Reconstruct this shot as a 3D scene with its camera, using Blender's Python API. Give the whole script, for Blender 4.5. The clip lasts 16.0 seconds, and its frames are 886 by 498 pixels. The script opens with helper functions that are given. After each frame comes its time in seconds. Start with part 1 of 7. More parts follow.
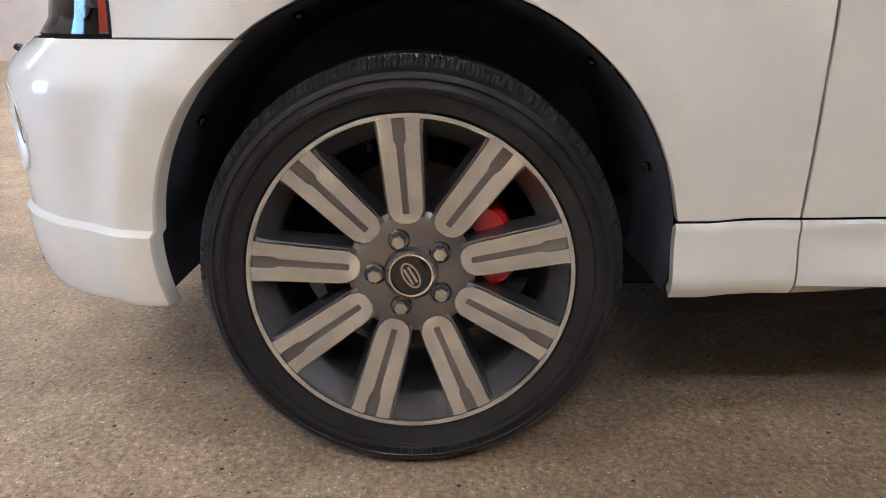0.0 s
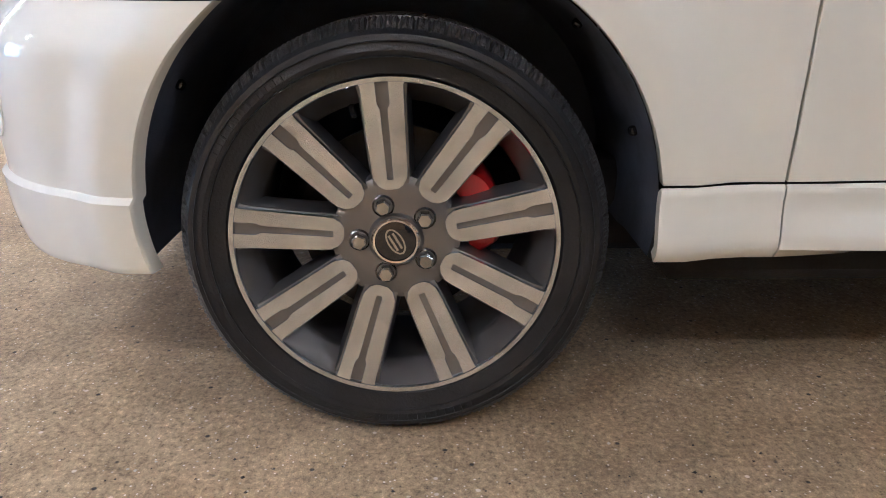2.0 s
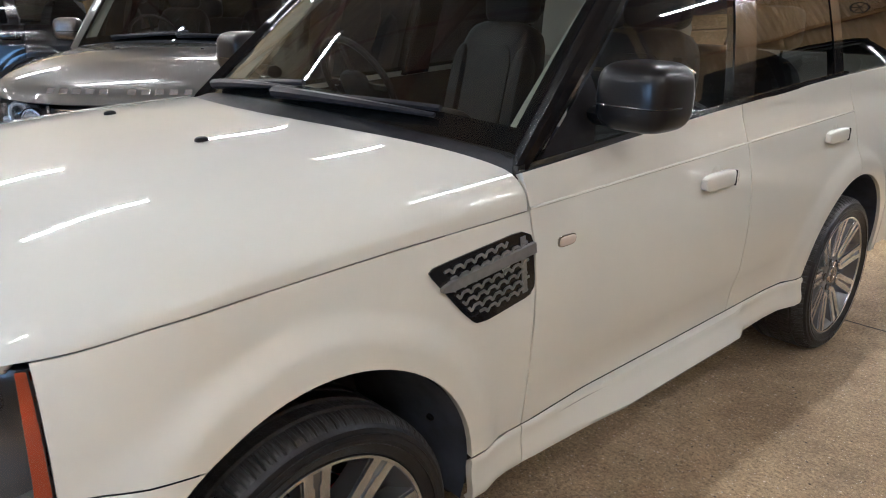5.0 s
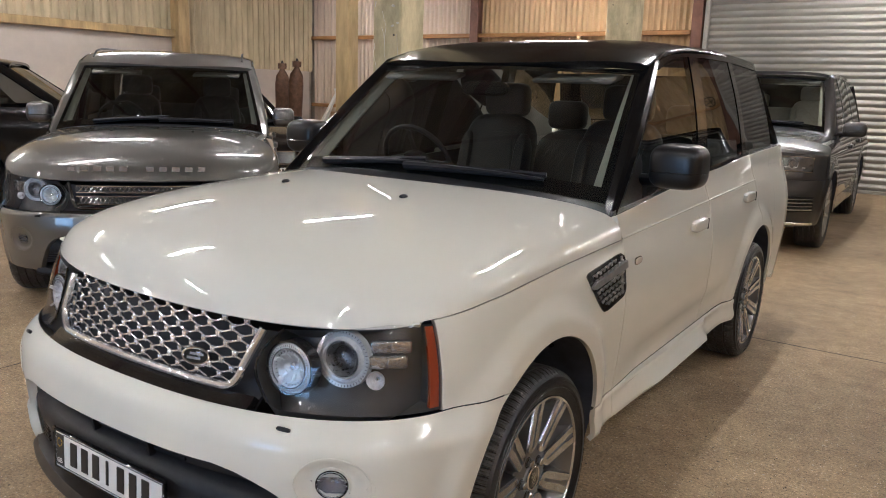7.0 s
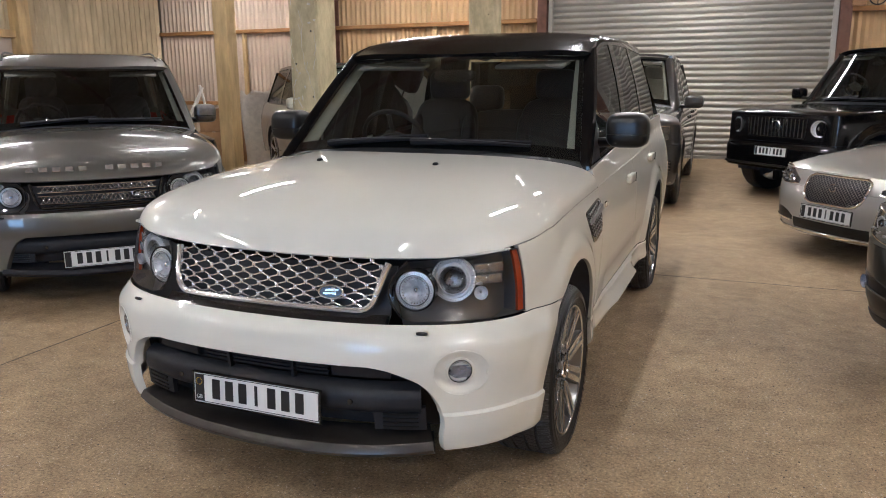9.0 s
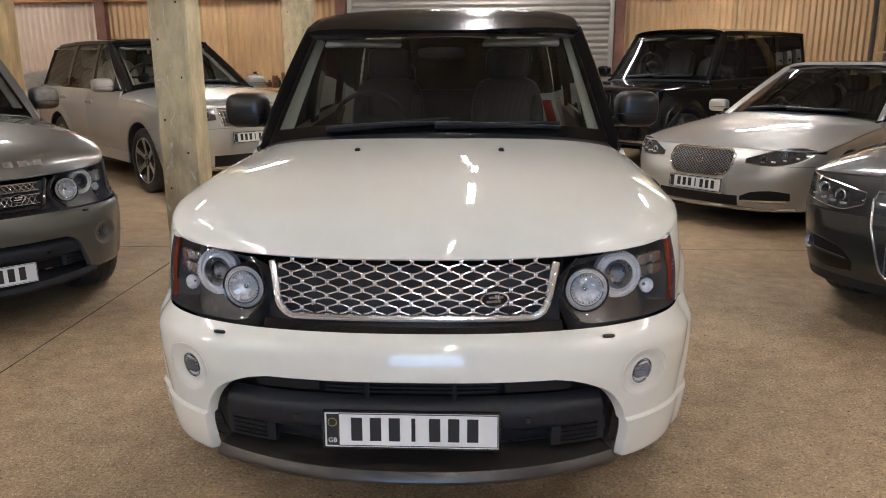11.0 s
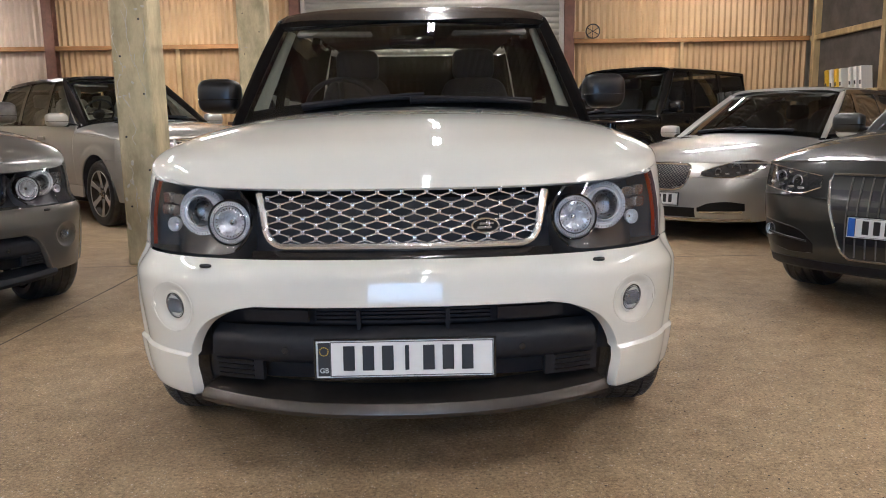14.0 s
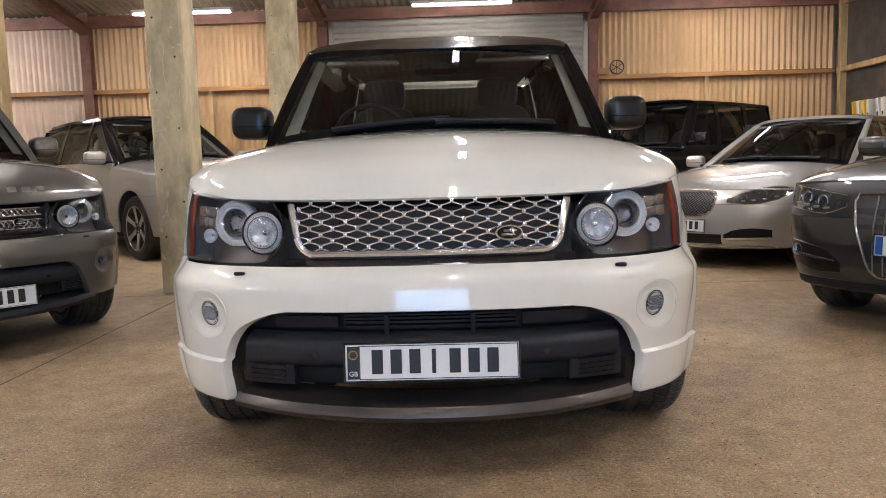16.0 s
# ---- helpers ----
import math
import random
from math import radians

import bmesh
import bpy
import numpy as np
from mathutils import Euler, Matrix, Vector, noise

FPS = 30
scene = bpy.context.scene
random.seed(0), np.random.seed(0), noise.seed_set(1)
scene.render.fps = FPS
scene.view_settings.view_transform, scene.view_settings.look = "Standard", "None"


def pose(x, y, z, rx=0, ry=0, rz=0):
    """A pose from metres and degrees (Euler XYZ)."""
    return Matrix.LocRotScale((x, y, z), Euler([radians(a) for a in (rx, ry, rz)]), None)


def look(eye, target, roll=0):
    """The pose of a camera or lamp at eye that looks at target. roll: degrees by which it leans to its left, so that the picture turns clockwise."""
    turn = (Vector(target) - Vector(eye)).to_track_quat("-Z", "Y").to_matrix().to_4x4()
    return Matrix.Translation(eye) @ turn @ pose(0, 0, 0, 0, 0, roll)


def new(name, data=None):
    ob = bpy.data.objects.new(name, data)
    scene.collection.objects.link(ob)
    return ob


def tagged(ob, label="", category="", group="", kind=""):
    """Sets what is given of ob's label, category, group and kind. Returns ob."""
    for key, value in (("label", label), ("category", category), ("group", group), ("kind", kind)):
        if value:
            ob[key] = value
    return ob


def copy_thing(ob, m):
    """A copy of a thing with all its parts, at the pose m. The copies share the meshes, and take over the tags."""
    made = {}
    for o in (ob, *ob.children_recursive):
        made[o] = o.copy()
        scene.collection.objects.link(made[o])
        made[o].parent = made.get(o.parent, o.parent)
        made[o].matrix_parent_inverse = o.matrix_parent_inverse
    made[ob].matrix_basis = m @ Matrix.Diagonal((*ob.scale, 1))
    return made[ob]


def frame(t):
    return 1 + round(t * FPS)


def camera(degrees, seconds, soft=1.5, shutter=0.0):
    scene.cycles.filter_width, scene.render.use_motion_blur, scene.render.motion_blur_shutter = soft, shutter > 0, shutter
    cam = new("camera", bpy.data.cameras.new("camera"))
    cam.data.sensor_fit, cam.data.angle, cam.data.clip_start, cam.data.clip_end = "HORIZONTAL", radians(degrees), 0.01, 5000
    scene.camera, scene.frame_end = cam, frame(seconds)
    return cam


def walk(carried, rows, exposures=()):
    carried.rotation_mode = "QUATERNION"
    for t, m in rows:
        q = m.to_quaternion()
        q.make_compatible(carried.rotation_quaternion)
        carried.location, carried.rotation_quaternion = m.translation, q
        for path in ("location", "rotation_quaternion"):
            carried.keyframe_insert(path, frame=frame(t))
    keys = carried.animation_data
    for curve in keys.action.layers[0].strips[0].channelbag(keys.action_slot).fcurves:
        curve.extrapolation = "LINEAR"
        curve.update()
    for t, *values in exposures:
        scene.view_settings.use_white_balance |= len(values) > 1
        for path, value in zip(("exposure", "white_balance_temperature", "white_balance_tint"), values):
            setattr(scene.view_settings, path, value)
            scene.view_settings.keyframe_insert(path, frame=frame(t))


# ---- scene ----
cam = camera(60.6, 16.0, soft=0.95, shutter=0.15)
PATH = [
    (0, (2.089, 0.067, 0.75), (0.176, 0.044, 0.169), -0.2),
    (0.5, (2.09, 0.071, 0.741), (0.176, 0.044, 0.161), -0.3),
    (1, (2.087, 0.069, 0.745), (0.179, 0.052, 0.144), -0.2),
    (1.5, (2.086, 0.066, 0.746), (0.187, 0.066, 0.119), -0.1),
    (2, (2.081, 0.066, 0.747), (0.195, 0.084, 0.081), -0.1),
    (2.5, (2.068, 0.052, 0.754), (0.21, 0.109, 0.015), 0.2),
    (3, (2.074, 0.007, 0.94), (0.36, 0.192, -0.074), 1.0),
    (3.5, (2.189, -0.076, 1.287), (0.622, 0.35, 0.118), 1.3),
    (4, (2.311, -0.298, 1.403), (0.757, 0.458, 0.396), 0.5),
    (4.5, (2.186, -0.491, 1.454), (0.685, 0.573, 0.671), 0.5),
    (5, (2.023, -0.724, 1.492), (0.646, 0.586, 0.869), 0.7),
    (5.2, (1.975, -0.864, 1.488), (0.647, 0.515, 0.91), 0.7),
    (7.3, (1.886, -2.16, 1.535), (0.814, -0.521, 1.131), 1.6),
    (7.5, (1.922, -2.28, 1.536), (0.876, -0.625, 1.128), 1.2),
    (8, (1.901, -2.544, 1.542), (0.936, -0.838, 1.14), 0.5),
    (8.5, (1.775, -2.742, 1.522), (0.915, -0.983, 1.114), -0.2),
    (9, (1.558, -2.937, 1.508), (0.824, -1.127, 1.08), -0.4),
    (9.5, (1.277, -3.154, 1.515), (0.703, -1.293, 1.06), -0.2),
    (9.7, (1.172, -3.201, 1.51), (0.662, -1.323, 1.048), -0.2),
    (11.8, (-0.203, -2.747, 1.53), (-0.158, -0.81, 1.035), -0.7),
    (12, (-0.227, -2.727, 1.543), (-0.171, -0.792, 1.042), -0.8),
    (12.5, (-0.094, -2.865, 1.525), (-0.028, -0.931, 1.023), -0.9),
    (13, (0.043, -3.039, 1.493), (0.104, -1.097, 1.016), -0.8),
    (13.5, (0.083, -3.029, 1.4), (0.124, -1.072, 0.989), -0.9),
    (14, (0.093, -3.03, 1.113), (0.119, -1.057, 0.789), -0.9),
    (14.5, (0.102, -3.117, 0.993), (0.099, -1.136, 0.724), -1.2),
    (15, (0.111, -3.127, 1.016), (0.088, -1.141, 0.781), -1.4),
    (15.5, (0.103, -3.12, 1.022), (0.062, -1.132, 0.806), -1.6),
    (16, (0.097, -3.111, 1.021), (0.053, -1.123, 0.803), -1.6),
]
EXPOSURE = [(0, 1.78, 4840, 11), (2.5, 1.84, 4880, 11), (3.5, 1.80, 4960, 10), (4.2, 1.50, 5000, 9), (5.2, 1.36, 5060, 8), (7.3, 1.04, 5280, 9), (9.7, 1.08, 5260, 10), (12.0, 1.12, 5480, 10), (14.0, 1.18, 5320, 10), (16.0, 1.19, 5420, 12)]
walk(cam, [(t, look(eye, target, roll)) for t, eye, target, roll in PATH], EXPOSURE)

# ---- world and light ----
world = bpy.data.worlds.new("world")
scene.world = world
world.use_nodes = True
_bg = world.node_tree.nodes["Background"]
_sky = world.node_tree.nodes.new("ShaderNodeTexSky")
_sky.sky_type, _sky.sun_disc = "NISHITA", False
_sky.sun_elevation, _sky.sun_rotation = radians(38), radians(200)
world.node_tree.links.new(_sky.outputs[0], _bg.inputs[0])
_bg.inputs[1].default_value = 0.12
TUBE_POWER = 92.0
_day = bpy.data.lights.new("doorway_daylight", "AREA")
_day.shape, _day.size, _day.size_y, _day.energy, _day.color = "RECTANGLE", 3.0, 3.9, 120.0, (0.32, 0.61, 1.0)
tagged(new("doorway_daylight", _day), "daylight in the open doorway", "daylight").matrix_basis = pose(-0.4, -13.9, 2.0, 90, 0, 0)


# ---- materials ----
def material(name, colour, rough=0.5, metal=0.0, coat=0.0, noise_scale=0, vary=0.0, bump=0.0, bump_scale=200, colour2=None, detail=4.0, spec=0.5, stretch=None):
    m = bpy.data.materials.new(name)
    m.use_nodes = True
    nt = m.node_tree
    b = nt.nodes["Principled BSDF"]
    b.inputs["Base Color"].default_value = (*colour, 1)
    b.inputs["Roughness"].default_value = rough
    b.inputs["Metallic"].default_value = metal
    b.inputs["Coat Weight"].default_value = coat
    b.inputs["Coat Roughness"].default_value = 0.03
    b.inputs["Specular IOR Level"].default_value = spec
    tc = nt.nodes.new("ShaderNodeTexCoord")
    src = tc.outputs["Object"]
    if stretch:
        mp = nt.nodes.new("ShaderNodeMapping")
        mp.inputs["Scale"].default_value = stretch
        nt.links.new(src, mp.inputs["Vector"])
        src = mp.outputs["Vector"]
    if noise_scale:
        a = nt.nodes.new("ShaderNodeTexNoise")
        a.inputs["Scale"].default_value, a.inputs["Detail"].default_value = noise_scale, detail
        a.inputs["Roughness"].default_value = 0.65
        nt.links.new(src, a.inputs["Vector"])
        ramp = nt.nodes.new("ShaderNodeValToRGB")
        c2 = colour2 or tuple(c * (1 - vary) for c in colour)
        ramp.color_ramp.elements[0].position, ramp.color_ramp.elements[1].position = 0.35, 0.65
        ramp.color_ramp.elements[0].color = (*c2, 1)
        ramp.color_ramp.elements[1].color = (*colour, 1)
        nt.links.new(a.outputs["Fac"], ramp.inputs["Fac"])
        nt.links.new(ramp.outputs["Color"], b.inputs["Base Color"])
        rr = nt.nodes.new("ShaderNodeMapRange")
        rr.inputs["To Min"].default_value, rr.inputs["To Max"].default_value = min(1, rough * 1.15), rough * 0.85
        nt.links.new(a.outputs["Fac"], rr.inputs["Value"])
        nt.links.new(rr.outputs[0], b.inputs["Roughness"])
    if bump:
        a2 = nt.nodes.new("ShaderNodeTexNoise")
        a2.inputs["Scale"].default_value, a2.inputs["Detail"].default_value = bump_scale, 3
        nt.links.new(src, a2.inputs["Vector"])
        bp = nt.nodes.new("ShaderNodeBump")
        bp.inputs["Strength"].default_value, bp.inputs["Distance"].default_value = bump, 0.01
        nt.links.new(a2.outputs["Fac"], bp.inputs["Height"])
        nt.links.new(bp.outputs["Normal"], b.inputs["Normal"])
    return m


def emitter(name, colour, strength):
    m = bpy.data.materials.new(name)
    m.use_nodes = True
    b = m.node_tree.nodes["Principled BSDF"]
    b.inputs["Base Color"].default_value = (*colour, 1)
    b.inputs["Emission Color"].default_value = (*colour, 1)
    b.inputs["Emission Strength"].default_value = strength
    return m


def glass(name, tint, ior=1.45, rough=0.0):
    m = bpy.data.materials.new(name)
    m.use_nodes = True
    nt = m.node_tree
    nt.nodes.remove(nt.nodes["Principled BSDF"])
    out = nt.nodes["Material Output"]
    tr, gl, fr, mx = (nt.nodes.new("ShaderNode" + k) for k in ("BsdfTransparent", "BsdfGlossy", "Fresnel", "MixShader"))
    tr.inputs["Color"].default_value = (*tint, 1)
    gl.inputs["Roughness"].default_value = rough
    fr.inputs["IOR"].default_value = ior
    nt.links.new(fr.outputs[0], mx.inputs[0])
    nt.links.new(tr.outputs[0], mx.inputs[1])
    nt.links.new(gl.outputs[0], mx.inputs[2])
    nt.links.new(mx.outputs[0], out.inputs[0])
    return m


def floor_material():
    """Old concrete slab: brown-grey cement, exposed aggregate, dark grit and stains."""
    m = bpy.data.materials.new("concrete_floor")
    m.use_nodes = True
    nt = m.node_tree
    b = nt.nodes["Principled BSDF"]
    tc = nt.nodes.new("ShaderNodeTexCoord")

    def tex(kind, scale, **kw):
        n = nt.nodes.new("ShaderNodeTex" + kind)
        n.inputs["Scale"].default_value = scale
        for k, v in kw.items():
            n.inputs[k].default_value = v
        nt.links.new(tc.outputs["Object"], n.inputs["Vector"])
        return n

    def ramp(fac, stops):
        r = nt.nodes.new("ShaderNodeValToRGB")
        while len(r.color_ramp.elements) < len(stops):
            r.color_ramp.elements.new(0.5)
        for e, (p, c) in zip(r.color_ramp.elements, stops):
            e.position, e.color = p, (*c, 1) if len(c) == 3 else c
        nt.links.new(fac, r.inputs["Fac"])
        return r

    def mix(kind, fac, a, c):
        n = nt.nodes.new("ShaderNodeMix")
        n.data_type, n.blend_type = "RGBA", kind
        if isinstance(fac, float):
            n.inputs[0].default_value = fac
        else:
            nt.links.new(fac, n.inputs[0])
        nt.links.new(a, n.inputs[6])
        nt.links.new(c, n.inputs[7])
        return n.outputs[2]

    big = tex("Noise", 0.7, Detail=6.0, Roughness=0.6)
    base = ramp(big.outputs["Fac"], [(0.3, (0.335, 0.250, 0.148)), (0.55, (0.440, 0.334, 0.200)), (0.75, (0.495, 0.382, 0.238))])
    fine = tex("Noise", 75, Detail=10.0, Roughness=0.86)
    fr = ramp(fine.outputs["Fac"], [(0.38, (0.22, 0.20, 0.19)), (0.455, (0.74, 0.71, 0.68)), (0.54, (1.04, 1.01, 0.97)), (0.60, (1.55, 1.52, 1.46)), (0.66, (2.2, 2.15, 2.05))])
    col = mix("MULTIPLY", 1.0, base.outputs[0], fr.outputs[0])
    vor = tex("Voronoi", 118, Randomness=1.0)
    pale = ramp(vor.outputs["Distance"], [(0.16, (1, 1, 1)), (0.26, (0, 0, 0))])
    sel = ramp(vor.outputs["Color"], [(0.74, (0, 0, 0)), (0.76, (1, 1, 1))])
    selm = mix("MULTIPLY", 1.0, pale.outputs[0], sel.outputs[0])
    stone = nt.nodes.new("ShaderNodeRGB")
    stone.outputs[0].default_value = (0.86, 0.79, 0.69, 1)
    col = mix("MIX", selm, col, stone.outputs[0])
    vor3 = tex("Voronoi", 46, Randomness=1.0)
    big_stone = ramp(vor3.outputs["Distance"], [(0.14, (1, 1, 1)), (0.22, (0, 0, 0))])
    sel3 = ramp(vor3.outputs["Color"], [(0.80, (0, 0, 0)), (0.82, (1, 1, 1))])
    selm3 = mix("MULTIPLY", 1.0, big_stone.outputs[0], sel3.outputs[0])
    flint = nt.nodes.new("ShaderNodeRGB")
    flint.outputs[0].default_value = (0.72, 0.62, 0.50, 1)
    col = mix("MIX", selm3, col, flint.outputs[0])
    vor2 = tex("Voronoi", 24, Randomness=1.0)
    dark = ramp(vor2.outputs["Distance"], [(0.07, (1, 1, 1)), (0.13, (0, 0, 0))])
    sel2 = ramp(vor2.outputs["Color"], [(0.62, (0, 0, 0)), (0.64, (1, 1, 1))])
    selm2 = mix("MULTIPLY", 1.0, dark.outputs[0], sel2.outputs[0])
    grit = nt.nodes.new("ShaderNodeRGB")
    grit.outputs[0].default_value = (0.035, 0.028, 0.022, 1)
    col = mix("MIX", selm2, col, grit.outputs[0])
    stain = tex("Noise", 1.9, Detail=5.0, Distortion=0.6)
    mid = tex("Noise", 9.0, Detail=6.0, Roughness=0.7)
    mr = ramp(mid.outputs["Fac"], [(0.32, (0.74, 0.72, 0.70)), (0.6, (1.06, 1.06, 1.06))])
    col = mix("MULTIPLY", 1.0, col, mr.outputs[0])
    sr = ramp(stain.outputs["Fac"], [(0.30, (0.58, 0.55, 0.52)), (0.54, (1, 1, 1))])
    col = mix("MULTIPLY", 0.42, col, sr.outputs[0])
    nt.links.new(col, b.inputs["Base Color"])
    b.inputs["Specular IOR Level"].default_value = 0.36
    rr = nt.nodes.new("ShaderNodeMapRange")
    rr.inputs["To Min"].default_value, rr.inputs["To Max"].default_value = 0.52, 0.82
    nt.links.new(big.outputs["Fac"], rr.inputs["Value"])
    nt.links.new(rr.outputs[0], b.inputs["Roughness"])
    bp = nt.nodes.new("ShaderNodeBump")
    bp.inputs["Strength"].default_value, bp.inputs["Distance"].default_value = 0.55, 0.006
    nt.links.new(fine.outputs["Fac"], bp.inputs["Height"])
    worn = tex("Noise", 31, Detail=8.0, Roughness=0.75)
    bp2 = nt.nodes.new("ShaderNodeBump")
    bp2.inputs["Strength"].default_value, bp2.inputs["Distance"].default_value = 0.5, 0.012
    nt.links.new(worn.outputs["Fac"], bp2.inputs["Height"])
    nt.links.new(bp.outputs["Normal"], bp2.inputs["Normal"])
    nt.links.new(bp2.outputs["Normal"], b.inputs["Normal"])
    return m


def paint(name, colour, metal=0.0, rough=0.35):
    return material(name, colour, rough, metal, coat=1.0, noise_scale=1.5, vary=0.03, bump=0.004, bump_scale=260)


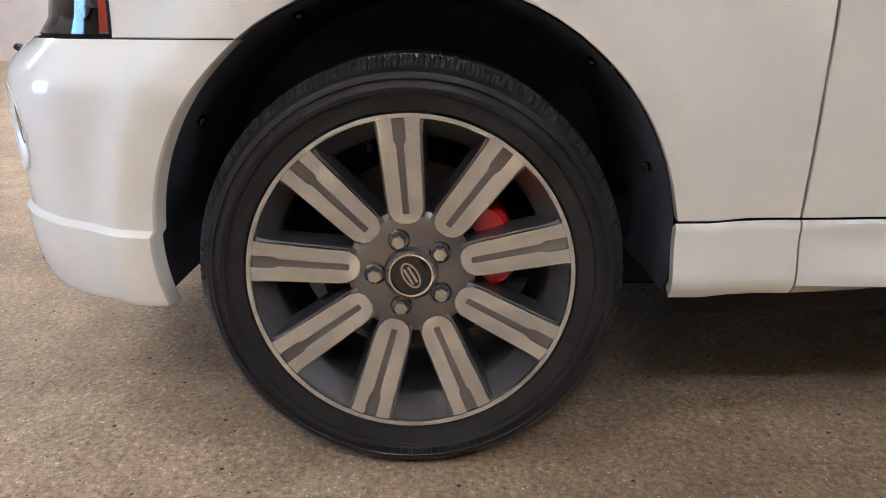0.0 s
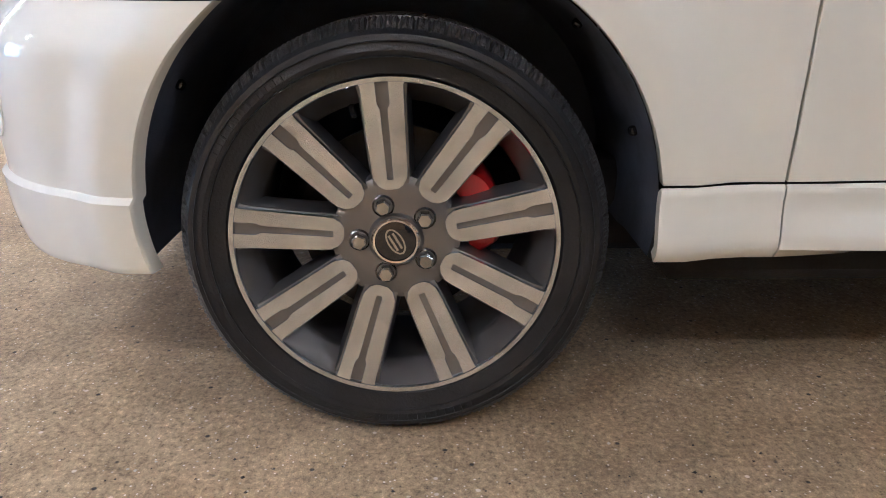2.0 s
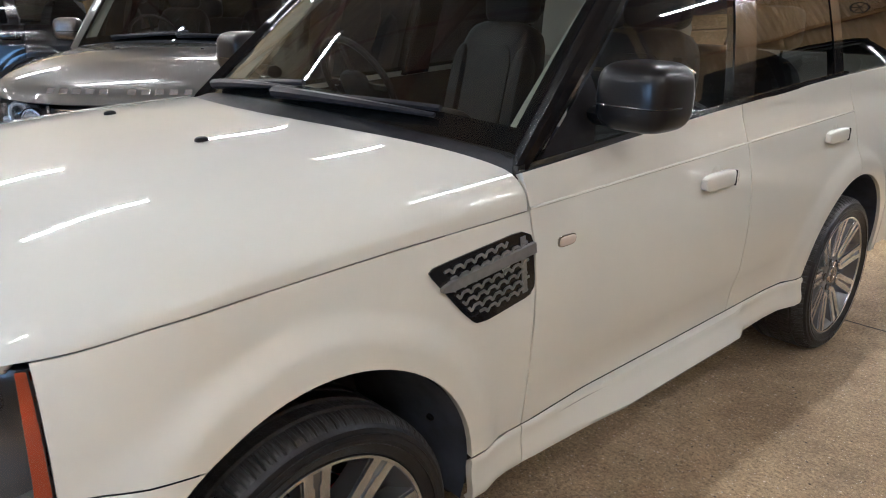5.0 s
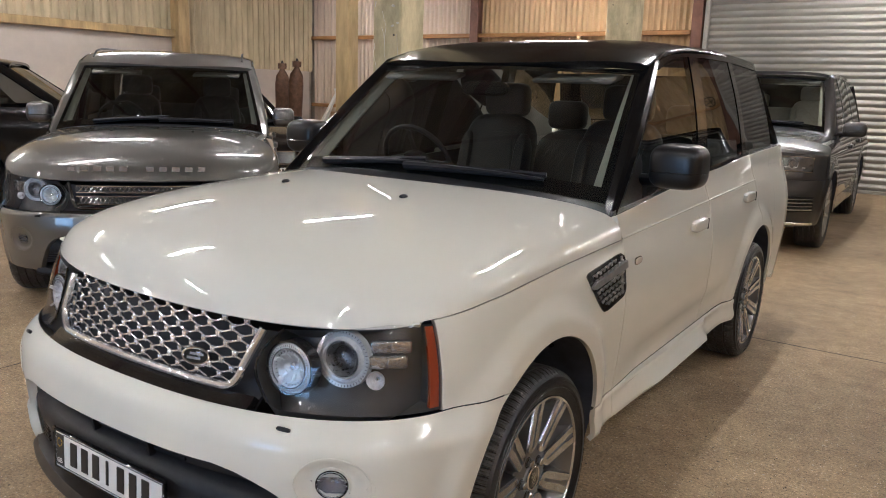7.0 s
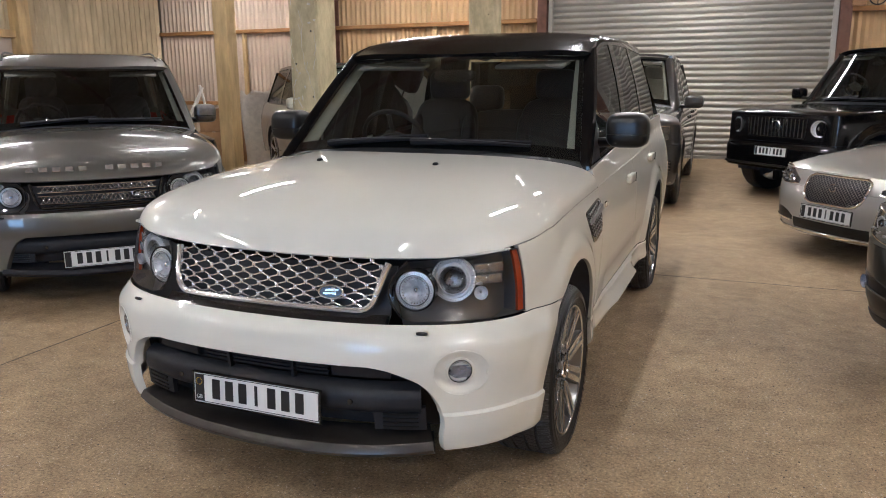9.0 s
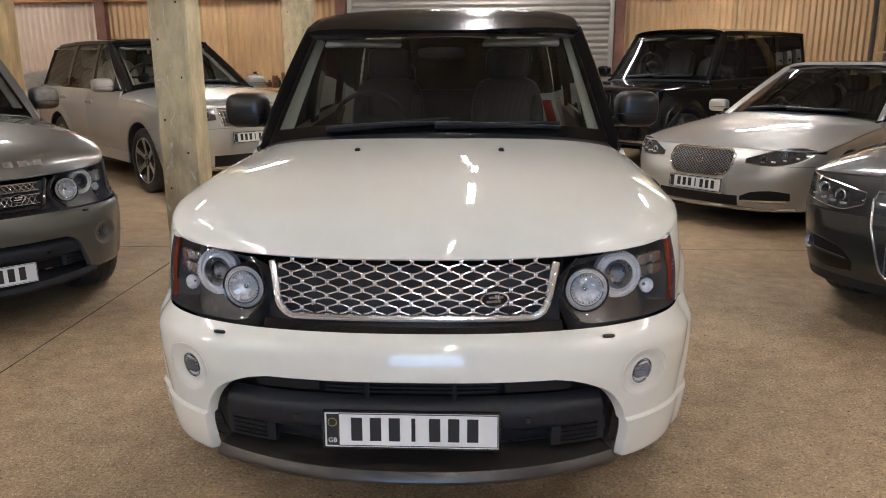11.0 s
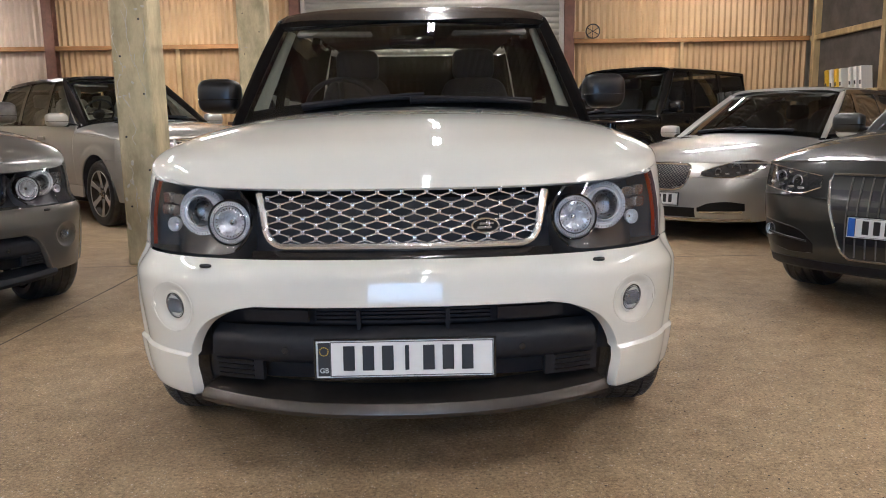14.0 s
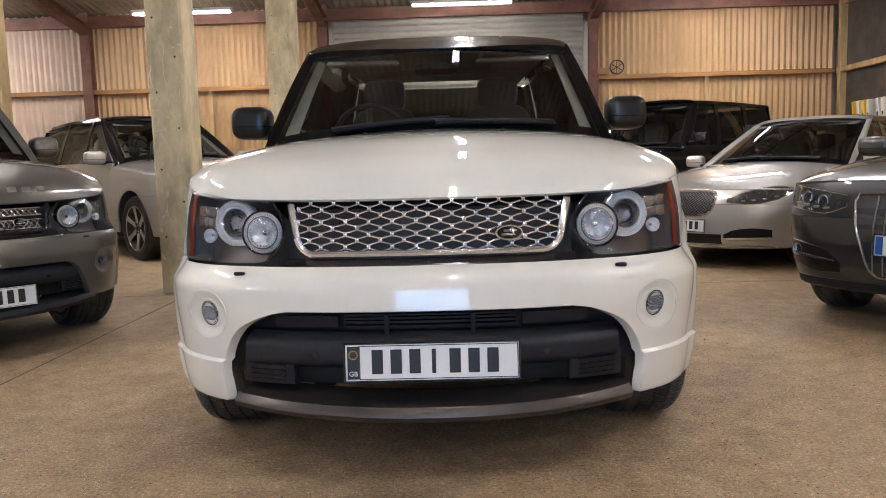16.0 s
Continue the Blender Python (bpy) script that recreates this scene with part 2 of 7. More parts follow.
M = dict(
    floor=floor_material(),
    white=paint("white_paint", (0.680, 0.670, 0.602), 0.0, 0.6),
    grey=paint("grey_metallic_paint", (0.118, 0.113, 0.102), 0.55, 0.38),
    darkgrey=paint("dark_grey_metallic_paint", (0.040, 0.036, 0.033), 0.5, 0.36),
    silver=paint("silver_metallic_paint", (0.46, 0.45, 0.42), 0.6, 0.36),
    champagne=paint("pale_silver_metallic_paint", (0.42, 0.41, 0.375), 0.6, 0.36),
    graphite=paint("graphite_metallic_paint", (0.042, 0.043, 0.040), 0.55, 0.34),
    black=material("black_paint", (0.0045, 0.0045, 0.005), 0.14, 0, 0.25, 1.5, 0.03, 0.004, 260, spec=0.4),
    satin=material("satin_black", (0.0085, 0.0085, 0.009), 0.34, 0, 0.0, 40, 0.2, 0.01, 400, spec=0.3),
    mirrorcap=material("satin_black_mirror_cap", (0.008, 0.008, 0.0085), 0.30, spec=0.35),
    gloss=material("gloss_black", (0.010, 0.010, 0.011), 0.12, 0, 0.6),
    plastic=material("dark_textured_plastic", (0.015, 0.016, 0.020), 0.5, 0, 0, 30, 0.25, 0.08, 900, spec=0.3),
    liner=material("wheel_arch_felt", (0.050, 0.060, 0.088), 0.9, 0, 0, 8, 0.4, 0.2, 300),
    rubber=material("tyre_rubber", (0.0125, 0.0135, 0.016), 0.36, 0, 0, 14, 0.45, 0.16, 220, spec=0.4),
    # tread grey holds dust and also the light that falls from above
    tread=material("tyre_tread_rubber", (0.046, 0.043, 0.040), 0.34, 0, 0, 34, 0.6, 0.3, 180, spec=0.5),
    polished=material("polished_alloy", (0.66, 0.705, 0.765), 0.18, 1.0, 0.3, 18, 0.22, 0.02, 320),
    underseal=material("black_underseal", (0.006, 0.006, 0.006), 0.8, 0, 0, 12, 0.3, 0.2, 120),
    alloy=material("dark_grey_alloy", (0.20, 0.196, 0.195), 0.34, 0.85, 0.5, 5, 0.15),
    silveralloy=material("silver_alloy", (0.60, 0.585, 0.56), 0.3, 0.9, 0.3, 5, 0.15),
    chrome=material("chrome", (0.72, 0.72, 0.72), 0.10, 1.0),
    satinchrome=material("satin_chrome", (0.50, 0.50, 0.49), 0.26, 1.0),
    steel=material("brake_steel", (0.20, 0.19, 0.18), 0.38, 1.0, 0, 30, 0.3),
    disc=material("dull_brake_disc", (0.045, 0.043, 0.042), 0.5, 0.8, 0, 30, 0.3),
    red=material("red_caliper_enamel", (0.42, 0.008, 0.012), 0.35, 0, 0.6),
    amber=material("amber_lens", (0.34, 0.045, 0.012), 0.15, 0, 0.8),
    redlens=material("red_lens", (0.45, 0.01, 0.012), 0.15, 0, 0.8),
    lens=glass("clear_lens", (0.92, 0.92, 0.93), 1.45),
    windscreen=glass("windscreen_glass", (0.53, 0.56, 0.51), 1.7),
    screendark=glass("dark_windscreen_glass", (0.26, 0.28, 0.26), 1.7),
    privacy=glass("tinted_glass", (0.20, 0.21, 0.20), 1.65),
    blackglass=glass("black_tinted_glass", (0.05, 0.055, 0.05), 1.6),
    slate=material("slate_headlining", (0.045, 0.045, 0.048), 0.9, 0, 0, 60, 0.1),
    sheetpale=material("pale_pink_corrugated_sheet", (0.58, 0.46, 0.345), 0.6, 0, 0, 1.3, 0.2, 0.03, 40, stretch=(1, 1, 0.35)),
    visor=material("grey_visor_cloth", (0.16, 0.155, 0.135), 0.9, 0, 0, 60, 0.1),
    mirror=material("mirror_glass", (0.75, 0.76, 0.77), 0.02, 1.0),
    reflector=material("lamp_reflector", (0.46, 0.46, 0.47), 0.28, 0.9, 0, 90, 0.35, 0.25, 120),
    bowl=material("chromed_lamp_bowl", (0.92, 0.92, 0.93), 0.40, 0.85, 0, 70, 0.2, 0.5, 60),
    housing=material("lamp_housing", (0.15, 0.15, 0.155), 0.34, 0.5, 0.3, 30, 0.3),
    leather=material("black_leather", (0.011, 0.012, 0.015), 0.5, 0, 0, 25, 0.3, 0.2, 180),
    ivory=material("ivory_leather", (0.40, 0.36, 0.28), 0.5, 0, 0, 25, 0.15, 0.2, 180),
    trimgrey=material("pillar_trim_cloth", (0.44, 0.425, 0.35), 0.85, 0, 0, 60, 0.1),
    cream=material("cream_headlining", (0.42, 0.39, 0.31), 0.85, 0, 0, 60, 0.1),
    dash=material("dashboard_vinyl", (0.02, 0.02, 0.02), 0.6, 0, 0, 30, 0.3, 0.1, 400),
    plate=material("plate_white", (0.74, 0.74, 0.72), 0.35, 0, 0.2, 12, 0.05),
    platey=material("plate_blue", (0.02, 0.10, 0.42), 0.35, 0, 0.2),
    ink=material("plate_ink", (0.012, 0.012, 0.012), 0.45),
    sheet=material("painted_corrugated_sheet", (0.50, 0.33, 0.155), 0.55, 0, 0, 1.3, 0.22, 0.03, 40, stretch=(1, 1, 0.35)),
    sheetold=material("old_fibre_cement_sheet", (0.56, 0.46, 0.29), 0.8, 0, 0, 2.2, 0.35, 0.1, 60, stretch=(1.4, 1.4, 0.3)),
    roofsheet=material("roof_sheet", (0.30, 0.24, 0.17), 0.8, 0, 0, 2.0, 0.35),
    board=material("pale_insulation_board", (0.56, 0.49, 0.42), 0.8, 0, 0, 1.2, 0.15),
    shutter=material("galvanised_shutter", (0.37, 0.345, 0.30), 0.42, 0.35, 0, 1.2, 0.10),
    timber=material("yellowed_timber", (0.52, 0.37, 0.17), 0.65, 0, 0, 6, 0.4, 0.1, 50, stretch=(1, 1, 0.2)),
    rail=material("varnished_timber_rail", (0.40, 0.20, 0.06), 0.55, 0, 0, 6, 0.4, 0.1, 50, stretch=(0.2, 1, 1)),
    redsteel=material("red_oxide_steel", (0.17, 0.075, 0.045), 0.6, 0, 0, 5, 0.35, 0.05, 60),
    column=material("pale_green_concrete", (0.60, 0.51, 0.31), 0.85, 0, 0, 6.5, 0.40, 0.4, 40, stretch=(1, 1, 0.45), detail=9.0),
    lampback=material("smoke_grey_lamp_housing", (0.125, 0.122, 0.118), 0.36, 0.4, 0.3, 12, 0.2),
    chip=material("bare_plaster_chip", (0.60, 0.56, 0.47), 0.9, 0, 0, 20, 0.3),
    blockwork=material("painted_blockwork", (0.42, 0.37, 0.29), 0.85, 0, 0, 1.5, 0.3, 0.2, 30),
    cardboard=material("cardboard", (0.36, 0.21, 0.10), 0.85, 0, 0, 6, 0.2),
    sack=material("woven_white_sack", (0.60, 0.55, 0.47), 0.85, 0, 0, 12, 0.2, 0.4, 60),
    rust=material("rusty_brown_metal", (0.16, 0.085, 0.05), 0.6, 0.3, 0, 9, 0.45),
    clutter=material("dark_workshop_metal", (0.05, 0.042, 0.035), 0.5, 0.5, 0, 20, 0.4),
    tubelight=emitter("fluorescent_tube", (1.0, 0.86, 0.71), TUBE_POWER),
    batten=material("white_enamel", (0.75, 0.73, 0.68), 0.4),
    concrete_in=material("slab_joint_filler", (0.06, 0.05, 0.04), 0.95, 0, 0, 20, 0.4),
    yellow=material("yellow_label", (0.75, 0.48, 0.02), 0.5),
)


# ---- geometry helpers ----
def pchip(table):
    """A smooth curve through (t, value) pairs that does not overshoot."""
    xs, ys = np.array([p[0] for p in table], float), np.array([p[1] for p in table], float)
    h, dl = np.diff(xs), np.diff(ys) / np.diff(xs)
    d = np.zeros(len(xs))
    for i in range(1, len(xs) - 1):
        if dl[i - 1] * dl[i] > 0:
            w1, w2 = 2 * h[i] + h[i - 1], h[i] + 2 * h[i - 1]
            d[i] = (w1 + w2) / (w1 / dl[i - 1] + w2 / dl[i])
    d[0], d[-1] = dl[0], dl[-1]

    def f(t):
        t = np.clip(np.asarray(t, float), xs[0], xs[-1])
        i = np.clip(np.searchsorted(xs, t, side="right") - 1, 0, len(xs) - 2)
        s = (t - xs[i]) / h[i]
        return (ys[i] * (1 + 2 * s) * (1 - s) ** 2 + d[i] * h[i] * s * (1 - s) ** 2 + ys[i + 1] * s * s * (3 - 2 * s) + d[i + 1] * h[i] * s * s * (s - 1))

    return f


def lerp(a, b, t):
    return a + (b - a) * t


class Geo:
    """Collects vertices and faces of one part."""

    def __init__(self):
        self.v, self.f = [], []

    def add(self, verts, faces, m=None):
        o = len(self.v)
        for p in verts:
            p = Vector(p)
            self.v.append(tuple(m @ p if m is not None else p))
        self.f += [tuple(i + o for i in f) for f in faces]
        return self

    def grid(self, P, thick=0.0, out=None, closed=False, edge=0.0):
        """A sheet over the points P[i][j]; with thick it gets a back and rims, with edge rolled borders."""
        P = np.asarray(P, float)
        nu, nv = P.shape[0], P.shape[1]
        du = np.gradient(P, axis=0)
        dv = np.gradient(P, axis=1)
        n = np.cross(du, dv)
        ln = np.linalg.norm(n, axis=2, keepdims=True)
        n = n / np.maximum(ln, 1e-12)
        if out is not None and np.sum(n * (np.asarray(out, float))) < 0:
            n = -n
        idx = lambda i, j: (i % nu) * nv + j  # noqa: E731
        F = [(idx(i, j), idx(i + 1, j), idx(i + 1, j + 1), idx(i, j + 1)) for i in range(nu if closed else nu - 1) for j in range(nv - 1)]
        V = P.reshape(-1, 3).tolist()
        if thick:
            k = len(V)
            V += (P - n * thick).reshape(-1, 3).tolist()
            B = [tuple(k + a for a in reversed(f)) for f in F]
            rim = []
            loop = [(i, 0) for i in range(nu)] + [(nu - 1, j) for j in range(1, nv)] + [(i, nv - 1) for i in range(nu - 2, -1, -1)] + [(0, j) for j in range(nv - 2, 0, -1)]
            if edge:
                e0 = len(V)
                for i, j in loop:
                    p, q = P[i, j], P[i, j] - n[i, j] * thick
                    ci, cj = min(max(i, 1), nu - 2), min(max(j, 1), nv - 2)
                    w = P[ci, cj] - p
                    w = w / max(np.linalg.norm(w), 1e-9)
                    V.append((p - n[i, j] * edge).tolist())
                    V[idx(i, j)] = (p + w * edge).tolist()
                L = len(loop)
                for a in range(L):
                    (i, j), (i2, j2) = loop[a], loop[(a + 1) % L]
                    rim.append((idx(i, j), idx(i2, j2), e0 + (a + 1) % L, e0 + a))
                    rim.append((e0 + a, e0 + (a + 1) % L, k + idx(i2, j2), k + idx(i, j)))
            else:
                for (i, j), (i2, j2) in zip(loop, loop[1:] + loop[:1]):
                    rim.append((idx(i, j), idx(i2, j2), k + idx(i2, j2), k + idx(i, j)))
            F = F + B + rim
        return self.add(V, F)

    def box(self, c, s, m=None, b=0.0):
        x, y, z = (a / 2 for a in s)
        b = min(b, x * 0.9, y * 0.9, z * 0.9)
        V, ids = [], {}
        for sx in (-1, 1):
            for sy in (-1, 1):
                for sz in (-1, 1):
                    for k in range(3 if b else 1):
                        d = [0 if (not b or i == k) else b for i in range(3)]
                        ids[sx, sy, sz, k] = len(V)
                        V.append((c[0] + sx * (x - d[0]), c[1] + sy * (y - d[1]), c[2] + sz * (z - d[2])))
        F = []
        g = lambda p, k: ids[(*p, k if b else 0)]  # noqa: E731
        for k in range(3):
            o = [i for i in range(3) if i != k]
            for sg in (-1, 1):
                q = []
                for a, bb in ((-1, -1), (1, -1), (1, 1), (-1, 1)):
                    p = [0, 0, 0]
                    p[k], p[o[0]], p[o[1]] = sg, a, bb
                    q.append(g(p, k))
                F.append(tuple(q))
            if b:
                for a in (-1, 1):
                    for bb in (-1, 1):
                        p1, p2 = [0, 0, 0], [0, 0, 0]
                        p1[k], p2[k] = -1, 1
                        for p in (p1, p2):
                            p[o[0]], p[o[1]] = a, bb
                        F.append((g(p1, o[0]), g(p2, o[0]), g(p2, o[1]), g(p1, o[1])))
        if b:
            for sx in (-1, 1):
                for sy in (-1, 1):
                    for sz in (-1, 1):
                        F.append(tuple(ids[sx, sy, sz, k] for k in range(3)))
        return self.add(V, F, m)

    def tube(self, pts, r, n=8, closed=False, flat=1.0):
        """A round bar along pts; flat squashes its section."""
        pts = [Vector(p) for p in pts]
        L = len(pts)
        V, F = [], []
        up = Vector((0.13, 0.21, 0.97))
        for i, p in enumerate(pts):
            t = (pts[(i + 1) % L] if closed or i < L - 1 else p) - (pts[i - 1] if closed or i > 0 else p)
            t.normalize()
            a = t.cross(up)
            if a.length < 1e-3:
                a = t.cross(Vector((1, 0, 0)))
            a.normalize()
            c = a.cross(t)
            rr = r[i] if isinstance(r, (list, tuple)) else r
            for k in range(n):
                w = 2 * math.pi * k / n
                V.append(p + a * (rr * math.cos(w)) + c * (rr * flat * math.sin(w)))
        for i in range(L if closed else L - 1):
            for k in range(n):
                F.append((i * n + k, i * n + (k + 1) % n, ((i + 1) % L) * n + (k + 1) % n, ((i + 1) % L) * n + k))
        if not closed:
            F += [tuple(range(n - 1, -1, -1)), tuple((L - 1) * n + k for k in range(n))]
        return self.add(V, F)

    def lathe(self, prof, n=48, m=None, cap=False):
        """Turns (radius, x) pairs round the x axis."""
        V, F = [], []
        for r, x in prof:
            for k in range(n):
                w = 2 * math.pi * k / n
                V.append((x, r * math.cos(w), r * math.sin(w)))
        for i in range(len(prof) - 1):
            for k in range(n):
                F.append((i * n + k, i * n + (k + 1) % n, (i + 1) * n + (k + 1) % n, (i + 1) * n + k))
        if cap:
            F.append(tuple((len(prof) - 1) * n + k for k in range(n)))
        return self.add(V, F, m)

    def blob(self, c, r, e=0.5, e2=None, nu=24, nv=14, m=None):
        """A rounded box (superellipsoid)."""
        e2 = e if e2 is None else e2
        pw = lambda a, k: math.copysign(abs(a) ** k, a)  # noqa: E731
        V, F = [], []
        for j in range(nv + 1):
            ph = math.pi * (j / nv - 0.5)
            for i in range(nu):
                th = 2 * math.pi * i / nu
                V.append((c[0] + r[0] * pw(math.cos(ph), e2) * pw(math.cos(th), e), c[1] + r[1] * pw(math.cos(ph), e2) * pw(math.sin(th), e), c[2] + r[2] * pw(math.sin(ph), e2)))
        for j in range(nv):
            for i in range(nu):
                F.append((j * nu + i, j * nu + (i + 1) % nu, (j + 1) * nu + (i + 1) % nu, (j + 1) * nu + i))
        return self.add(V, F, m)

    def prism(self, poly, f0, f1):
        """A solid between the outline mapped by f0 and by f1."""
        n = len(poly)
        V = [f0(*p) for p in poly] + [f1(*p) for p in poly]
        F = [tuple(range(n)), tuple(range(2 * n - 1, n - 1, -1))] + [(i, (i + 1) % n, n + (i + 1) % n, n + i) for i in range(n)]
        return self.add(V, F)

    def part(self, name, mat, parent=None, label="", at=None, smooth=38, weld=True):
        me = bpy.data.meshes.new(name)
        me.from_pydata(self.v, [], self.f)
        bm = bmesh.new()
        bm.from_mesh(me)
        if weld:
            bmesh.ops.remove_doubles(bm, verts=bm.verts, dist=1e-5)
        bmesh.ops.recalc_face_normals(bm, faces=bm.faces)
        bm.to_mesh(me)
        bm.free()
        if smooth:
            me.polygons.foreach_set("use_smooth", [True] * len(me.polygons))
            me.set_sharp_from_angle(angle=radians(smooth))
        me.materials.append(mat)
        ob = new(name, me)
        if parent is not None:
            ob.parent = parent
        if at is not None:
            ob.matrix_basis = at
        if label:
            tagged(ob, label)
        return ob


def thing(name, label, category, at, group=""):
    """An empty at a thing's base that carries its parts."""
    ob = new(name)
    ob.empty_display_size = 0.2
    ob.matrix_basis = at
    return tagged(ob, label, category, group)


# ---- cars ----
class Shape:
    """The outer skin of a car: origin on the ground under the front axle, the nose towards -y, the left side at +x."""

    def __init__(self, s):
        self.s = s
        self.xs, self.pull = pchip(s["prof"]), pchip(s["pull"])
        self.ya = -(s["F"] - s["D"])
        self.yb = s["wb"] + s["R"] - s["DR"]
        self.wz = s.get("az") or s["wr"] - 0.005
        self.yf = s.get("afy", 0.0)

    def n_at(self, z):
        """The exponent of the nose's plan curve at height z: squarer at the bumper where the table says so."""
        u = np.clip((0.715 - np.asarray(z, float)) / 0.06, 0, 1)
        return self.s["n"] + self.s.get("nlow", 0.0) * u * u * (3 - 2 * u)

    def flare(self, y, z):
        s, out = self.s, 0.0
        for yc in (self.yf, s["wb"]):
            r = np.hypot(np.asarray(y) - yc, np.asarray(z) - self.wz)
            u = np.clip((s["ra"] + 0.130 - r) / 0.080, 0, 1)
            out = out + s["flare"] * u * u * (3 - 2 * u)
        return out

    def scoop(self, y, z):
        """The hollow along the foot of the doors, under a soft crease."""
        k, (y0, y1), (z0, z1) = self.s.get("scoop", (0.0, (0.7, 2.0), (0.44, 0.6)))
        y, z = np.asarray(y, float), np.asarray(z, float)
        w = np.clip((y - y0) / 0.25, 0, 1) * np.clip((y1 - y) / 0.25, 0, 1)
        u = np.clip((z1 - z) / (z1 - z0), 0, 1)
        return k * w * np.minimum(1, 2.2 * u) * np.where(z > 0.3, 1, 0)

    def slim(self, y, z):
        """How far the wings draw in above the bumper, towards the head lamps."""
        k = self.s.get("slim", 0.0)
        a = np.clip((-0.20 - np.asarray(y)) / 0.27, 0, 1)
        c = np.clip((np.asarray(z) - 0.64) / 0.09, 0, 1)
        return k * a * a * (3 - 2 * a) * c * c * (3 - 2 * c)

    def side(self, y, z):
        """x of the left flank at (y, z)."""
        s, y, z = self.s, np.asarray(y, float), np.asarray(z, float)
        nz = self.n_at(z)
        t = np.clip((self.ya - y) / (s["D"] - self.pull(z)), 0, 0.9999)
        t2 = np.clip((y - self.yb) / s["DR"], 0, 0.9999)
        return self.xs(z) * (1 - t ** nz) ** (1 / nz) * (1 - t2 ** s["nr"]) ** (1 / s["nr"]) + self.flare(y, z) - self.scoop(y, z) - self.slim(y, z) * (1 - t ** nz) ** (2 / nz)

    def nose(self, q, z):
        """A point of the front wrap: |q| from 0 at the middle to 1 at the flank, past 1 in metres along the flank."""
        s, z, nz = self.s, float(z), float(self.n_at(z))
        a = abs(q)
        if a <= 1:
            th = a * math.pi / 2
            y = self.ya - (s["D"] - float(self.pull(z))) * max(math.cos(th), 0) ** (2 / nz)
            x = float(self.xs(z)) * math.sin(th) ** (2 / nz) + float(self.flare(y, z)) * math.sin(th) ** 4 - float(self.slim(y, z)) * math.sin(th) ** (4 / nz)
        else:
            y = self.ya + a - 1
            x = float(self.side(y, z))
        return (math.copysign(x, q), y, z)

    def q_of_x(self, x, z):
        nz = float(self.n_at(z))
        q = math.asin(min(1, abs(x) / float(self.xs(z))) ** (nz / 2)) * 2 / math.pi
        if self.s.get("slim") and z > 0.64 and abs(x) > 0.3:
            lo, hi = q, 1.12
            for _ in range(18):
                q = (lo + hi) / 2
                lo, hi = (q, hi) if self.nose(q, z)[0] < abs(x) else (lo, q)
        return math.copysign(q, x)

    def q_of_y(self, y, z):
        nz = float(self.n_at(z))
        if y >= self.ya:
            return 1 + y - self.ya
        return math.acos(min(1, (self.ya - y) / (self.s["D"] - float(self.pull(z)))) ** (nz / 2)) * 2 / math.pi

    def tail(self, q, z):
        s = self.s
        th = abs(q) * math.pi / 2
        y = self.yb + s["DR"] * max(math.cos(th), 0) ** (2 / s["nr"])
        return (math.copysign(float(self.xs(z)) * math.sin(th) ** (2 / s["nr"]), q), y, z)

    def glassx(self, y, z):
        """x of the left side windows at (y, z)."""
        s = self.s
        zb, zt, xb, xt = s["gh"]
        t = (np.asarray(z, float) - zb) / (zt - zb)
        yr = np.clip((np.asarray(y, float) - s["taper"][0]) / 2.0, 0, 1) * s["taper"][1]
        return lerp(xb, xt, t) + 0.02 * np.clip(4 * t * (1 - t), -0.2, 1) - yr

    def arch(self, y, yc):
        return self.wz + math.sqrt(max(self.s["ra"] ** 2 - (y - yc) ** 2, 0))


def columns(fn, ys, lo, hi, nv):
    """Points fn(y, z) in columns between the curves lo(y) and hi(y)."""
    return [[fn(y, lerp(lo(y), hi(y), j / nv)) for j in range(nv + 1)] for y in ys]


def spaced(a, b, step):
    return list(np.linspace(a, b, max(2, int(round(abs(b - a) / step)) + 1)))


def skin(S, sd):
    return lambda y, z: (sd * float(S.side(y, z)), y, z)


def pane(S, sd, off=0.0):
    return lambda y, z: (sd * (float(S.glassx(y, z)) + off), y, z)


def poly_panel(fn, quad, nu, nv):
    """A four-sided patch in (y, z) with corners low front, low rear, top rear, top front."""
    a, b, c, d = quad
    P = []
    for i in range(nu + 1):
        u = i / nu
        lo = (lerp(a[0], b[0], u), lerp(a[1], b[1], u))
        hi = (lerp(d[0], c[0], u), lerp(d[1], c[1], u))
        P.append([fn(lerp(lo[0], hi[0], j / nv), lerp(lo[1], hi[1], j / nv)) for j in range(nv + 1)])
    return P


